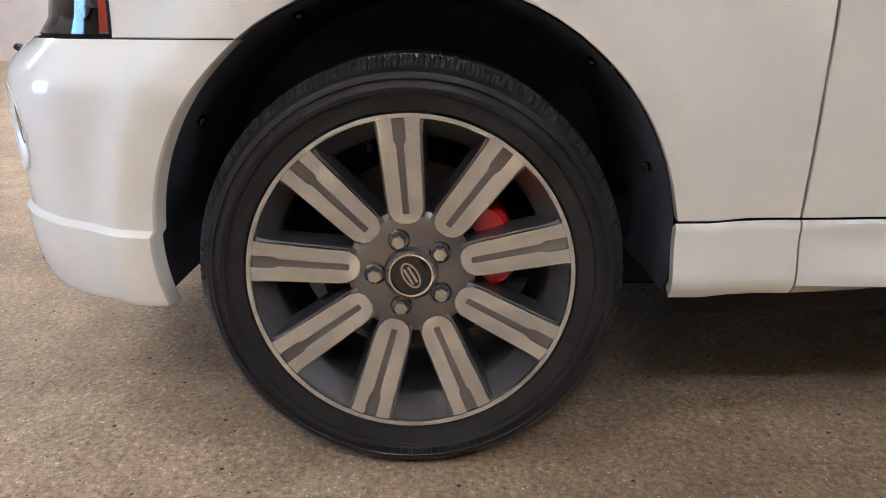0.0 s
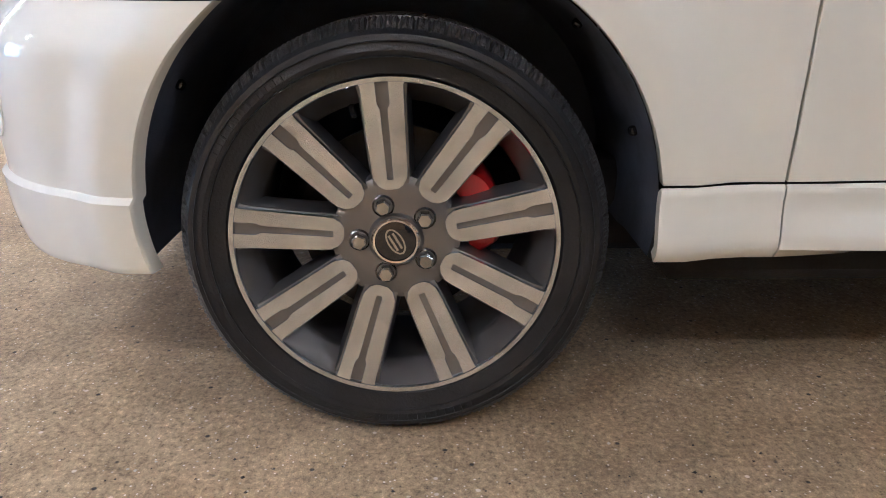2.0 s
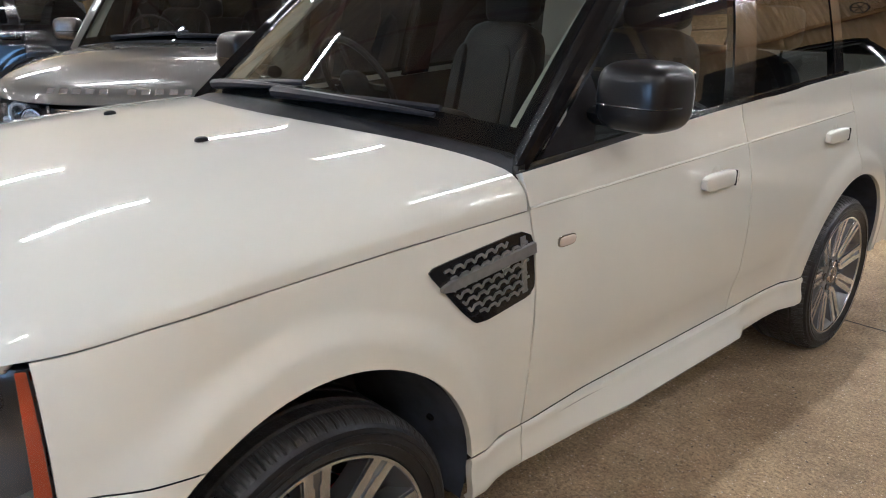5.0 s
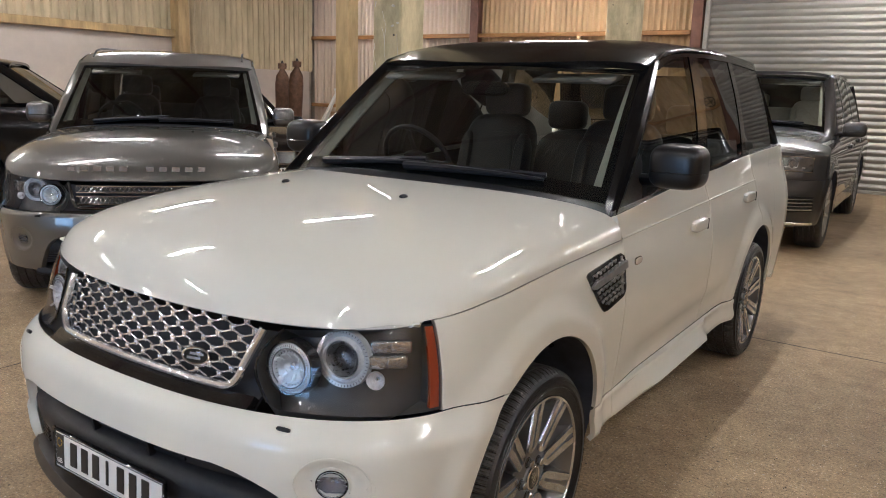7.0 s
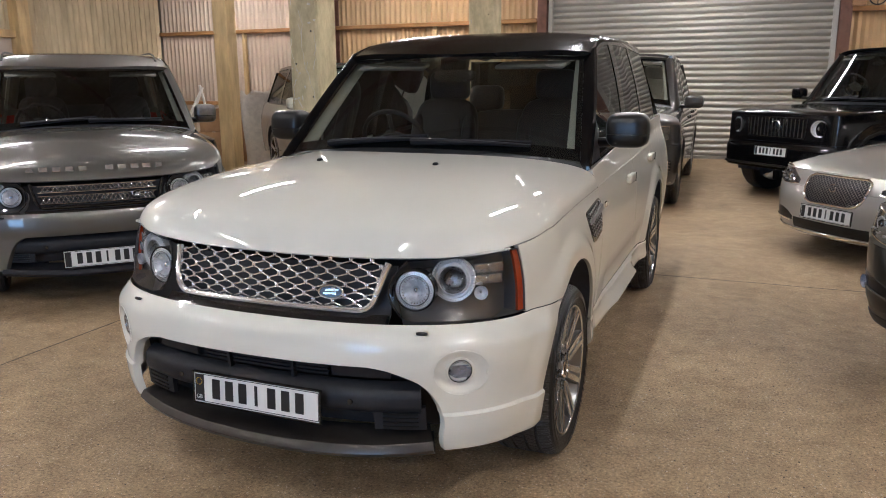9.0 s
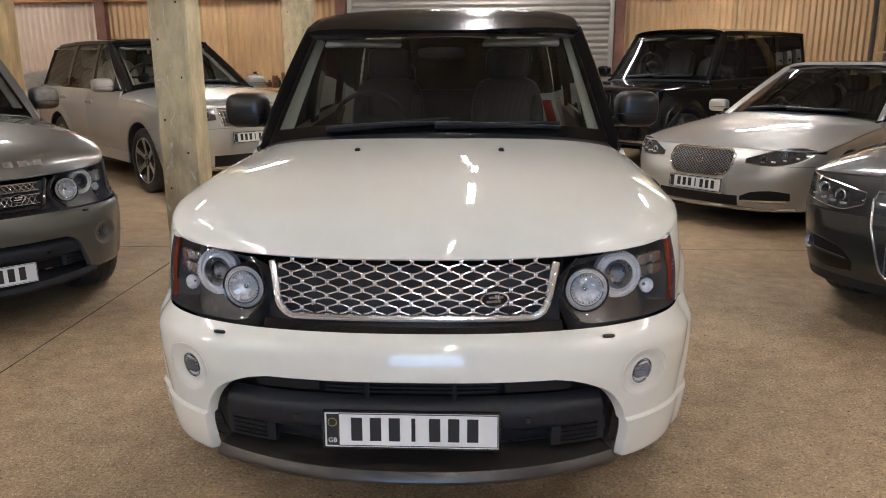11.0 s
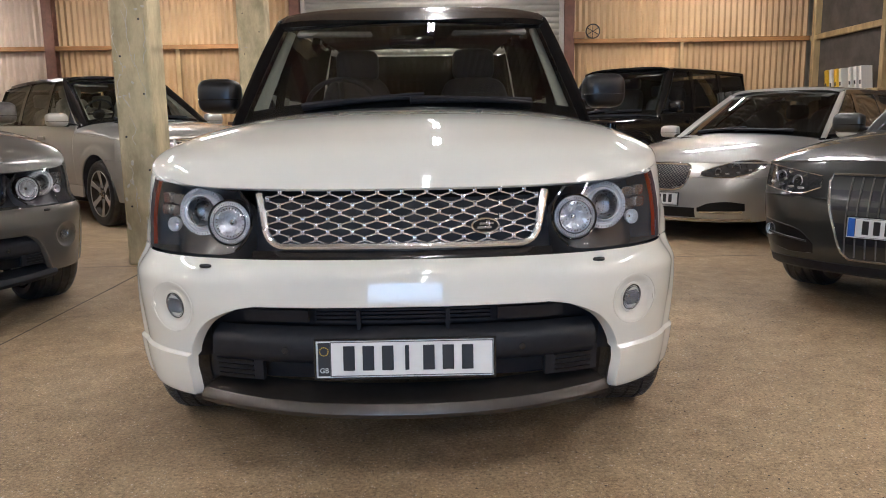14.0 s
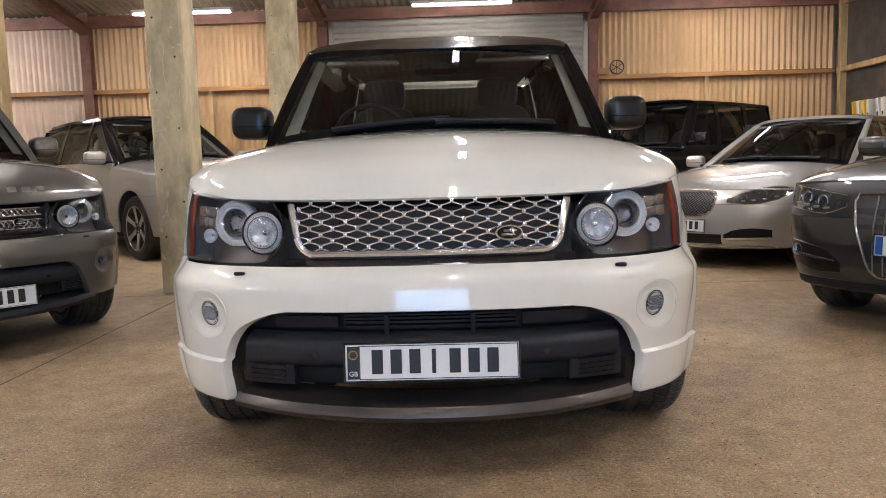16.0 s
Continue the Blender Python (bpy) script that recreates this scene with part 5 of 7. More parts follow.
    if sport:
        g = Geo()
        cw, ch = 0.076, 0.0202
        hn = 0.0066
        for r in range(0, int((gb_ - ga) / ch) + 3):
            z = gb_ + 0.010 - r * ch
            for c in range(-7, 8):
                x = c * cw + (cw / 2 if r % 2 else 0)
                if inside(x, z):
                    for dx in (-0.0038, 0.0038):
                        p = nose_point(S, x + dx, z, -0.013)
                        g.box(tuple(p), (0.0052, 0.014, 2 * hn + 0.0046), b=0.001)
                    g.box(tuple(nose_point(S, x, z, -0.017)), (0.008, 0.006, 2 * hn), b=0.001)
                for sx in (-1, 1):
                    pts = [(x + sx * lerp(0.004, cw / 2 - 0.004, t), z - hn - (ch - 2 * hn) * t * t * (3 - 2 * t)) for t in (0, 0.25, 0.5, 0.75, 1)]
                    if all(inside(*p) for p in pts):
                        g.tube([tuple(nose_point(S, *p, -0.016)) for p in pts], 0.0023, 6, flat=1.2)
        g.part("grille_mesh", M["meshsilver"], sur, "chrome honeycomb grille mesh", weld=False, smooth=50)
    else:
        g = Geo()
        for zr_ in (ga + 0.045, gb_ - 0.035):
            for dz in (-0.022, 0.022):
                g.tube([tuple(nose_point(S, x, zr_ + dz, -0.012)) for x in spaced(-gx + 0.03, gx - 0.03, 0.06)], 0.004, 6)
            for c in range(-13, 13):
                for d in (-1, 1):
                    a, b = c * 0.03, c * 0.03 + 0.03
                    if abs(a) < gx - 0.03 and abs(b) < gx - 0.03:
                        g.tube([tuple(nose_point(S, a, zr_ - d * 0.020, -0.014)), tuple(nose_point(S, b, zr_ + d * 0.020, -0.014))], 0.0026, 5)
        g.part("grille_mesh", M["satinchrome"], sur, weld=False, smooth=50)
    # oval mark
    c = nose_point(S, 0.257, lerp(ga, gb_, 0.36), -0.008)
    Tm = Matrix.Translation(c) @ Vector((0.25, -1, 0.28)).to_track_quat("X", "Z").to_matrix().to_4x4()
    g = Geo()
    ring = lambda a, b, x: [(x, a * math.cos(t), b * math.sin(t)) for t in np.linspace(0, 2 * math.pi, 28, endpoint=False)]  # noqa: E731
    g.add(ring(0.046, 0.025, -0.006) + ring(0.046, 0.025, 0.002) + ring(0.043, 0.022, 0.004) + ring(0.040, 0.019, 0.002), [(k * 28 + i, k * 28 + (i + 1) % 28, (k + 1) * 28 + (i + 1) % 28, (k + 1) * 28 + i) for k in range(3) for i in range(28)], Tm)
    bd = g.part("grille_badge", M["chrome"], sur, "oval badge in a chrome ring")
    Geo().add(ring(0.041, 0.020, 0.001), [tuple(range(28))], Tm).part("badge_field", M["gloss"], bd)
    Geo().box((0.002, 0.004, 0.006), (0.001, 0.045, 0.007), Tm).box((0.002, -0.004, -0.006), (0.001, 0.045, 0.007), Tm).part("badge_bar", M["satinchrome"], bd)
    # head lamps
    xin, ldz = (0.458, 0.0) if sport else (0.432, -0.045)
    for sd in (1, -1):
        zs0 = lambda x: z0 + 0.004  # noqa: E731
        qs = [S.q_of_x(x, 0.84) for x in spaced(xin, 0.74, 0.03)]
        qs += spaced(qs[-1], S.q_of_y(s["fy"] - 0.004, 0.83), 0.03)[1:]

        def hl(q, t, off):
            x = float(S.xs(0.84)) * math.sin(min(q, 1) * math.pi / 2) ** (2 / s["n"])
            inner = max(0, 1 - (x - xin) / 0.10)
            lo = z0 + 0.002 + 0.012 * inner ** 2
            hi = lerp(z1, float(pchip(s["shut"])(s["hood"][0])) - 0.004, min(1, (x / 0.82)) ** 4) - 0.002
            z = lerp(lo, hi, t)
            f = (q - qs[0]) / (qs[-1] - qs[0])
            q = lerp(qs[0] + 0.045 * (1 - f) ** 4 * (2 * t - 1) ** 2, S.q_of_y(s["fy"] - 0.005, z), f)
            p, a, b = np.array(S.nose(q, z)), np.array(S.nose(q + 0.004, z)), np.array(S.nose(q, z + 0.004))
            n = np.cross(a - p, b - p)
            n = n / np.linalg.norm(n)
            if np.dot(n, (p[0], p[1] + 0.2, 0)) < 0:
                n = -n
            p = p + n * off
            return (sd * p[0], p[1], p[2])
        hz = Geo().grid([[hl(q, t, -0.095) for t in np.linspace(0, 1, 7)] for q in qs]).part("headlamp", M["lampback"], car, "clear headlamp with two round lamps")
        g = Geo()
        for t0, t1 in ((0, 0), (1, 1)):
            g.grid([[hl(q, t0, o) for o in (0, -0.095)] for q in qs])
        for q in (qs[0], qs[-1]):
            g.grid([[hl(q, t, o) for o in (0, -0.095)] for t in np.linspace(0, 1, 6)])
        g.part("lamp_wall", M["lampback"], hz)
        cv = Geo().grid([[hl(q, t, -0.001) for t in np.linspace(0, 1, 9)] for q in qs]).part("lamp_cover", M["lens"], hz, "clear lamp cover")
        cv.visible_shadow = False
        qa = S.q_of_y(s["fy"] - 0.027, 0.83)
        Geo().grid([[hl(q, t, -0.008) for t in np.linspace(0.02, 0.98, 7)] for q in spaced(qa, qs[-1], 0.02)], 0.012, (sd, 0, 0)).part("side_reflector", M["amber" if sport else "headglass"], hz, "amber side reflector" if sport else "smoked side reflector")
        aim = (0.22 * sd, -1, 0.06)
        p = nose_point(S, sd * 0.664, 0.866 + ldz, -0.045)
        pj = lamp_round(hz, p, 0.046, 0.05, aim, "projector", False, True)
        Tp = Matrix.Translation(p) @ Vector(aim).to_track_quat("X", "Z").to_matrix().to_4x4()
        Geo().lathe([(0.047, 0.004), (0.050, 0.008), (0.054, 0.003), (0.057, -0.008), (0.064, -0.006), (0.067, 0.000), (0.076, 0.002), (0.078, -0.02)], 48, Tp).part("projector_ring", M["ringgrey"], pj)
        for i in range(48):
            Geo().box((0.0022, 0, 0.0715), (0.0015, 0.0013, 0.006), Tp @ Matrix.Rotation(2 * math.pi * i / 48, 4, "X")).part("ring_tick", M["housing"], pj, smooth=0)
        p = nose_point(S, sd * 0.544, 0.830 + ldz, -0.026)
        aim = (0.15 * sd, -1, 0.08)
        lr = lamp_round(hz, p, 0.051, 0.035, aim)
        Tl = Matrix.Translation(p) @ Vector(aim).to_track_quat("X", "Z").to_matrix().to_4x4()
        Geo().lathe([(0.053, 0.006), (0.054, 0.010), (0.064, 0.009), (0.067, 0.003), (0.067, -0.02)], 48, Tl).part("lamp_ring", M["ringgrey"], lr)
        Geo().lathe([(0.067, 0.000), (0.0675, 0.010), (0.070, 0.011), (0.0725, 0.008), (0.073, -0.03)], 48, Tl).part("lamp_rim", M["gloss"], lr)
        for i in range(60):
            Geo().box((0.0102, 0, 0.059), (0.0015, 0.0013, 0.006 if i % 5 else 0.009), Tl @ Matrix.Rotation(2 * math.pi * i / 60, 4, "X")).part("ring_tick", M["housing"], lr, smooth=0)
        for z in (0.898 + ldz, 0.860 + ldz):
            for dx, off, tw_ in ((0.750, -0.036, 36), (0.792, -0.028, 46)):
                Geo().blob((0, 0, 0), (0.027, 0.010, 0.0175), 0.3, 0.35, 14, 8, Matrix.Translation(nose_point(S, sd * dx, z, off)) @ pose(0, 0, 0, 0, 0, sd * tw_)).part("indicator_cell", M["indicator"], hz)
        lamp_round(hz, nose_point(S, sd * 0.757, 0.813 + ldz, -0.030), 0.024, 0.018, (0.4 * sd, -1, 0.05), "side_lamp", False)
        for i in range(14):
            Geo().box((-0.012, 0.003 * (i % 4), 0.024 + 0.006 * (i * 5 % 4)), (0.003, 0.006 + 0.004 * (i * 3 % 4), 0.012 + 0.004 * (i % 3)), Tl @ Matrix.Rotation(2 * math.pi * i / 14, 4, "X") @ Matrix.Rotation(0.3 + 0.35 * (i * 7 % 5) / 2, 4, "Y")).part("reflector_facet", M["bowl"], lr, smooth=0)
        # bezel line round both lamps
        Geo().tube([hl(qs[0], t, 0.001) for t in np.linspace(0, 1, 8)], 0.004, 6).part("lamp_edge", M["gloss"], hz)
        # washer flap and fog lamp
        c = nose_point(S, sd * 0.597, bt - 0.022, 0.002)
        Geo().blob((0, 0, 0), (0.020, 0.008, 0.006), 0.6, 0.6, 14, 6, Matrix.Translation(c) @ pose(0, 0, 0, -35, 0, sd * 12)).part("washer_flap", M["satin"], bump)
        c = nose_point(S, sd * 0.724, s["fogz"], -0.024)
        aim = tuple(nose_point(S, sd * 0.722, s["fogz"], 0.01) - nose_point(S, sd * 0.722, s["fogz"], 0.0))
        fg = lamp_round(car, c, 0.036, 0.03, aim, "fog_lamp", False, False, "fogbowl")
        Tf = Matrix.Translation(c) @ Vector(aim).to_track_quat("X", "Z").to_matrix().to_4x4()
        Geo().lathe([(0.050, 0.003), (0.048, 0.0078), (0.044, 0.0085), (0.0415, 0.008), (0.041, 0.0)], 40, Tf).part("fog_surround", M[s["paint"]], bump)
        Geo().lathe([(0.0412, 0.0), (0.0412, 0.0085), (0.039, 0.0095), (0.036, 0.004)], 32, Tf).part("fog_bezel", M["gloss"] if sport else M["plastic"], fg)
        cvf = Geo().lathe([(0.038, 0.006), (0.028, 0.0095), (0.0, 0.011)], 24, Tf).part("fog_lens", M["lens"], fg)
        cvf.visible_shadow = False
        Geo().tube([tuple(nose_point(S, sd * (0.722 + 0.079 * math.cos(t)), s["fogz"] + 0.079 * math.sin(t), 0.0002)) for t in np.linspace(0, 2 * math.pi, 48, endpoint=False)], 0.0014, 5, True).part("dish_edge", M["white"] if sport else M[s["paint"]], bump)
        c2 = nose_point(S, sd * 0.80, s["fogz"] - 0.005, 0.0)
        Geo().lathe([(0.0115, -0.001), (0.0115, 0.0012), (0.0105, 0.0012), (0.0102, 0.0002), (0, 0.0003)], 20, Matrix.Translation(c2) @ Vector((0.95 * sd, -1, 0)).to_track_quat("X", "Z").to_matrix().to_4x4()).part("parking_sensor", M[s["paint"]], bump)
    # bonnet nozzles
    for sx in (-0.29, 0.29):
        best = min(((u, v) for u in np.linspace(0.4, 0.9, 60) for v in [sx / 0.89]), key=lambda a: abs(S.hood_pt(*a)[1] - 0.115))
        c = S.hood_pt(*best)
        Geo().blob((sx, c[1], c[2] + 0.003), (0.012, 0.018, 0.009), 0.8, 0.9, 14, 8).part("washer_nozzle", M["satin"], S.bonnet, "black washer nozzle")
    if not sport:
        for i in range(10):
            v = (-0.425 + 0.084 * i + (0.09 if i > 4 else 0)) / 0.88
            a, d = np.array(S.hood_pt(0.022, v)), np.array(S.hood_pt(0.060, v))
            t_ = (d - a) / np.linalg.norm(d - a)
            n_ = np.array((0, -t_[2], t_[1]))
            T = Matrix.Translation(tuple((a + d) / 2 + n_ * 0.002)) @ pose(0, 0, 0, math.degrees(math.atan2(t_[2], t_[1])))
            Geo().box((0, 0, 0), (0.050, min(0.040, float(np.linalg.norm(d - a))), 0.004), T, b=0.001).part("bonnet_letter_bar", M["meshsilver"], S.bonnet, smooth=0)
    c = nose_point(S, 0, 0.435, 0.0)
    plate_on(car, Matrix.Translation((0.005, c[1] - 0.004, s.get("platez", 0.436))) @ pose(0, 0, 0, -3), country=sport)


L320 = dict(
    F=0.868, D=0.53, n=2.3, wb=2.745, R=1.12, DR=0.34, nr=3.2,
    prof=[(0.22, 0.86), (0.30, 0.885), (0.44, 0.905), (0.60, 0.922), (0.78, 0.932), (0.92, 0.922), (1.0, 0.905), (1.06, 0.888), (1.13, 0.862), (1.28, 0.835)],
    pull=[(0.24, 0.05), (0.30, 0.012), (0.36, 0.0), (0.50, -0.004), (0.58, -0.014), (0.61, -0.012), (0.65, -0.006), (0.683, 0.003), (0.703, 0.018), (0.720, 0.047), (0.745, 0.085), (0.82, 0.105), (0.93, 0.165), (1.05, 0.26)],
    slim=0.045, scoop=(0.014, (0.66, 2.32), (0.44, 0.60)), flare=0.022, nlow=0.13, ra=0.420, az=0.388, afy=0.006, wr=0.352, tw=0.270, rim=0.2675, track=0.80, seg=96, tyreseg=720, spokes="split9", phase=0.06, rimdark="alloy", rimbright="polished", caliper=True,
    bt=0.721, bb=0.286, sill=0.440, sb=0.312, skirt=0.058, step=0.03, fogz=0.568,
    shut=[(-0.60, 0.945), (-0.47, 0.960), (-0.36, 0.977), (-0.27, 0.989), (-0.07, 1.000), (0.2, 1.010), (0.62, 1.020), (0.80, 1.026)], fy=-0.463,
    doors=(0.628, 1.76, 2.73), belt=[(0.5, 1.098), (0.75, 1.112), (1.5, 1.160), (2.6, 1.215), (3.6, 1.245)], handle=(0.24, 0.965),
    cornerv=0.93, hood=(-0.505, 0.920, 0.950, 2.8, 2.7), crown=[(0, 0.922), (0.02, 0.964), (0.07, 1.022), (0.2, 1.078), (0.45, 1.135), (0.75, 1.165), (1.0, 1.18)], cowl=(0.40, 0.620),
    screen=((0.49, 0.66, 1.185, 1.125, 0.808), (1.15, 1.25, 1.655, 1.645, 0.688)), abase=(0.69, 1.36),
    gh=(1.12, 1.72, 0.845, 0.715), taper=(2.2, 0.04), cant=0.045, drop=0.055,
    roofz=[(1.1, 1.640), (1.2, 1.688), (1.35, 1.744), (1.5, 1.782), (1.8, 1.810), (2.4, 1.820), (3.2, 1.802), (3.6, 1.775)], roofend=(3.52, 1.74, 0.64), roofpaint="satinroof", rooflabel="black roof panel", pillarpaint="satinroof", bpillar="gloss",
    windows=[(0.69, 1.70, 1.38, 1.80, "windscreen"), (1.70, 1.86, 1.80, 1.94, "pillar"), (1.86, 2.60, 1.94, 2.54, "privacy"), (2.60, 2.70, 2.54, 2.62, "pillar"), (2.70, 3.45, 2.62, 3.25, "privacy")],
    rearglass=((3.78, 1.25, 0.74), (3.50, 1.68, 0.63)), tailz=1.24, seat=(0.37, 1.56, 0.71), mirrors=(0.983, 0.95, 1.272, (0.103, 0.092, 0.087), "mirrorcap"), mirrorlabel="satin black door mirror", lining="slate",
    wipers=((-0.62, 0.08), (0.0, 0.72)), paint="white",
)


def vent_side(car, S, s):
    """Side vent with a bright mesh, side repeater: behind each front wheel."""
    for sd in (1, -1):
        fn = lambda y, z, o=0.0: (sd * (float(S.side(y, z)) + o), y, z)  # noqa: E731
        out = [(0.282, 0.945), (0.300, 0.956), (0.621, 0.983), (0.621, 0.822), (0.455, 0.797), (0.415, 0.800), (0.375, 0.836)]
        for _ in range(2):
            out = [(lerp(a[0], c[0], f), lerp(a[1], c[1], f)) for a, c in zip(out, out[1:] + out[:1]) for f in (0.12, 0.88)]
        v = Geo().prism(out, lambda y, z: fn(y, z, 0.004), lambda y, z: fn(y, z, -0.012)).part("side_vent", M["gloss"], car, "black side vent with bright mesh", smooth=25)
        inn = [(lerp(p[0], 0.50, 0.13), lerp(p[1], 0.90, 0.13)) for p in out]

        def inside(y, z):
            c = False
            for (y1, z1), (y2, z2) in zip(inn, inn[1:] + inn[:1]):
                if (z1 > z) != (z2 > z) and y < (y2 - y1) * (z - z1) / (z2 - z1) + y1:
                    c = not c
            return c
        g = Geo()
        for r in range(-1, 9):
            for c in range(0, 12):
                y = 0.30 + c * 0.034 + (0.017 if r % 2 else 0)
                z = 0.80 + r * 0.021 + (y - 0.3) * 0.12
                pts = [(y - 0.017, z), (y - 0.008, z + 0.011), (y + 0.008, z + 0.013), (y + 0.017, z + 0.004)]
                for a, b in zip(pts, pts[1:]):
                    if inside(*a) and inside(*b) and a[0] < 0.582:
                        g.tube([fn(*a, 0.006), fn(*b, 0.006)], 0.0030, 6, flat=1.3)
        g.part("vent_mesh", M["ventsilver"], v, weld=False, smooth=50)
        Geo().prism([(0.312, 0.900), (0.312, 0.909), (0.34, 0.918), (0.622, 0.948), (0.622, 0.923), (0.34, 0.896)], lambda y, z: fn(y, z, 0.013), lambda y, z: fn(y, z, 0.003)).part("vent_bar", M["ventsilver"], v, "satin chrome vent bar")
        Geo().prism([(0.574, 0.832), (0.590, 0.834), (0.594, 0.968), (0.578, 0.966)], lambda y, z: fn(y, z, 0.007), lambda y, z: fn(y, z, 0.003)).part("vent_edge", M["ventsilver"], v)
        c = fn(0.752, 0.925, 0.002)
        rp = Geo().blob(c, (0.006, 0.034, 0.013), 0.5, 0.6, 20, 8).part("side_repeater", M["repeater"], car, "small clear side repeater")
        Geo().blob((c[0] - sd * 0.001, c[1], c[2]), (0.004, 0.037, 0.0155), 0.5, 0.6, 20, 8).part("repeater_rim", M["satinchrome"], rp)


M["skid"] = material("satin_grey_lip", (0.060, 0.052, 0.045), 0.36, 0.6, 0.1, 20, 0.15)
M["satinroof"] = material("black_roof_paint", (0.006, 0.0058, 0.006), 0.17, 0, 0.0, 2, 0.15, spec=0.2)
M["meshsilver"] = material("bright_silver_mesh", (0.74, 0.74, 0.75), 0.20, 0.85, 0.3)
M["fogbowl"] = material("fog_lamp_bowl", (0.62, 0.62, 0.64), 0.25, 1.0, 0, 70, 0.2, 0.4, 60)
M["indicator"] = material("faceted_clear_indicator", (0.70, 0.68, 0.66), 0.18, 0.9, 0.4, 90, 0.35, 0.5, 90)
M["ringgrey"] = material("frosted_lamp_ring", (0.66, 0.665, 0.67), 0.3, 0.2, 0.6, 60, 0.15)
M["ventsilver"] = material("silver_painted_vent", (0.27, 0.265, 0.255), 0.34, 0.45, 0.2, 60, 0.15)
M["repeater"] = material("pale_amber_lens", (0.62, 0.52, 0.44), 0.15, 0, 0.8)


def front_plain(car, S, s):
    """Bumper, grille and lamps for the other cars, from the entries of their table."""
    z1 = s["hood"][1]
    q1 = S.q_of_y(s["fy"], s["bt"])
    bump = bumper_for(car, S, s, lambda z: 0.5, s["bb"], 0.5)
    Geo().grid([[S.nose(q, lerp(s["bt"] + 0.003, lerp(z1, s["hood"][2], min(1, abs(q) / q1) ** 2) - 0.003, t)) for t in np.linspace(0, 1, 7)] for q in np.linspace(-q1, q1, 40)], 0.02, (0, -1, 0)).part("nose_panel", M[s["paint"]], car)
    for xs, lo, hi, off, m, nm in s["patches"]:
        for sd in ((1, -1) if xs[0] > 0 else (1,)):
            f_lo, f_hi = pchip(lo), pchip(hi)
            pts = [sd * x for x in spaced(xs[0], xs[1], 0.03)]
            Geo().grid(nose_patch(S, pts, lambda x: float(f_lo(abs(x) if xs[0] > 0 else x)), lambda x: float(f_hi(abs(x) if xs[0] > 0 else x)), 6, off), 0.012, (0, -1, 0), edge=0.002).part(nm, M[m], car)
            if nm == "headlamp":
                rim = [(x, float(f_lo(x))) for x in spaced(xs[0], xs[1], 0.04)] + [(x, float(f_hi(x))) for x in reversed(spaced(xs[0], xs[1], 0.04))]
                Geo().tube([tuple(nose_point(S, sd * x, z, off + 0.001)) for x, z in rim], 0.0035, 6, True).part("lamp_edge", M["chrome"], car)
                for k in range(4):
                    x = lerp(xs[0], xs[1], 0.30 + 0.17 * k)
                    z = lerp(float(f_lo(x)), float(f_hi(x)), 0.26)
                    Geo().blob(tuple(nose_point(S, sd * x, z, off + 0.001)), (0.022, 0.006, 0.007), 0.5, 0.6, 10, 6).part("lamp_cell", M["reflector"], car)
    gx0, gz0, gz1, kind = s["grille"]
    half = pchip(gx0)
    outline = [(float(half(z)), z) for z in np.linspace(gz0, gz1, 13)]
    loop = [(x, z) for x, z in outline] + [(x, gz1) for x in np.linspace(outline[-1][0], -outline[-1][0], 9)[1:-1]] + [(-x, z) for x, z in reversed(outline)] + [(x, gz0) for x in np.linspace(-outline[0][0], outline[0][0], 9)[1:-1]]
    gr = Geo().tube([tuple(nose_point(S, x, z, 0.004)) for x, z in loop], s.get("rimr", 0.012), 8, True).part("grille_surround", M[s.get("grillerim", "chrome")], car)
    Geo().grid([[tuple(nose_point(S, v * float(half(z)), z, 0.001)) for v in np.linspace(-1, 1, 15)] for z in np.linspace(gz0, gz1, 6)], 0.01, (0, -1, 0)).part("grille_field", M["plastic"], gr)
    g = Geo()
    if kind == "vertical":
        for v in np.linspace(-0.92, 0.92, s.get("nvert", 15)):
            g.tube([tuple(nose_point(S, v * min(float(half(zz)) for zz in (gz0 + 0.05, gz1 - 0.05)) , z, 0.008)) for z in np.linspace(gz0 + 0.015, gz1 - 0.015, 6)], s.get("barr", 0.007), 6)
    elif kind == "mesh":
        for d in (-1, 1):
            for k in range(-26, 27):
                pts = []
                for t in np.linspace(0, 1, 12):
                    z = lerp(gz0 + 0.008, gz1 - 0.008, t)
                    x = k * 0.032 + d * (t - 0.5) * 0.26
                    if abs(x) < float(half(z)) - 0.008:
                        pts.append(tuple(nose_point(S, x, z, 0.006)))
                if len(pts) > 1:
                    g.tube(pts, 0.0026, 5)
    elif kind == "bars":
        for z in np.linspace(gz0 + 0.02, gz1 - 0.02, s.get("nbars", 4)):
            g.tube([tuple(nose_point(S, v * float(half(z)) * 0.97, z, 0.010)) for v in np.linspace(-1, 1, 15)], 0.010, 6, flat=0.7)
        for v in np.linspace(-0.9, 0.9, 19):
            g.tube([tuple(nose_point(S, v * float(half(z)), z, 0.006)) for z in (gz0 + 0.015, gz1 - 0.015)], 0.005, 5)
    g.part("grille_mesh", M[s.get("grillemat", "satinchrome")], gr, weld=False)
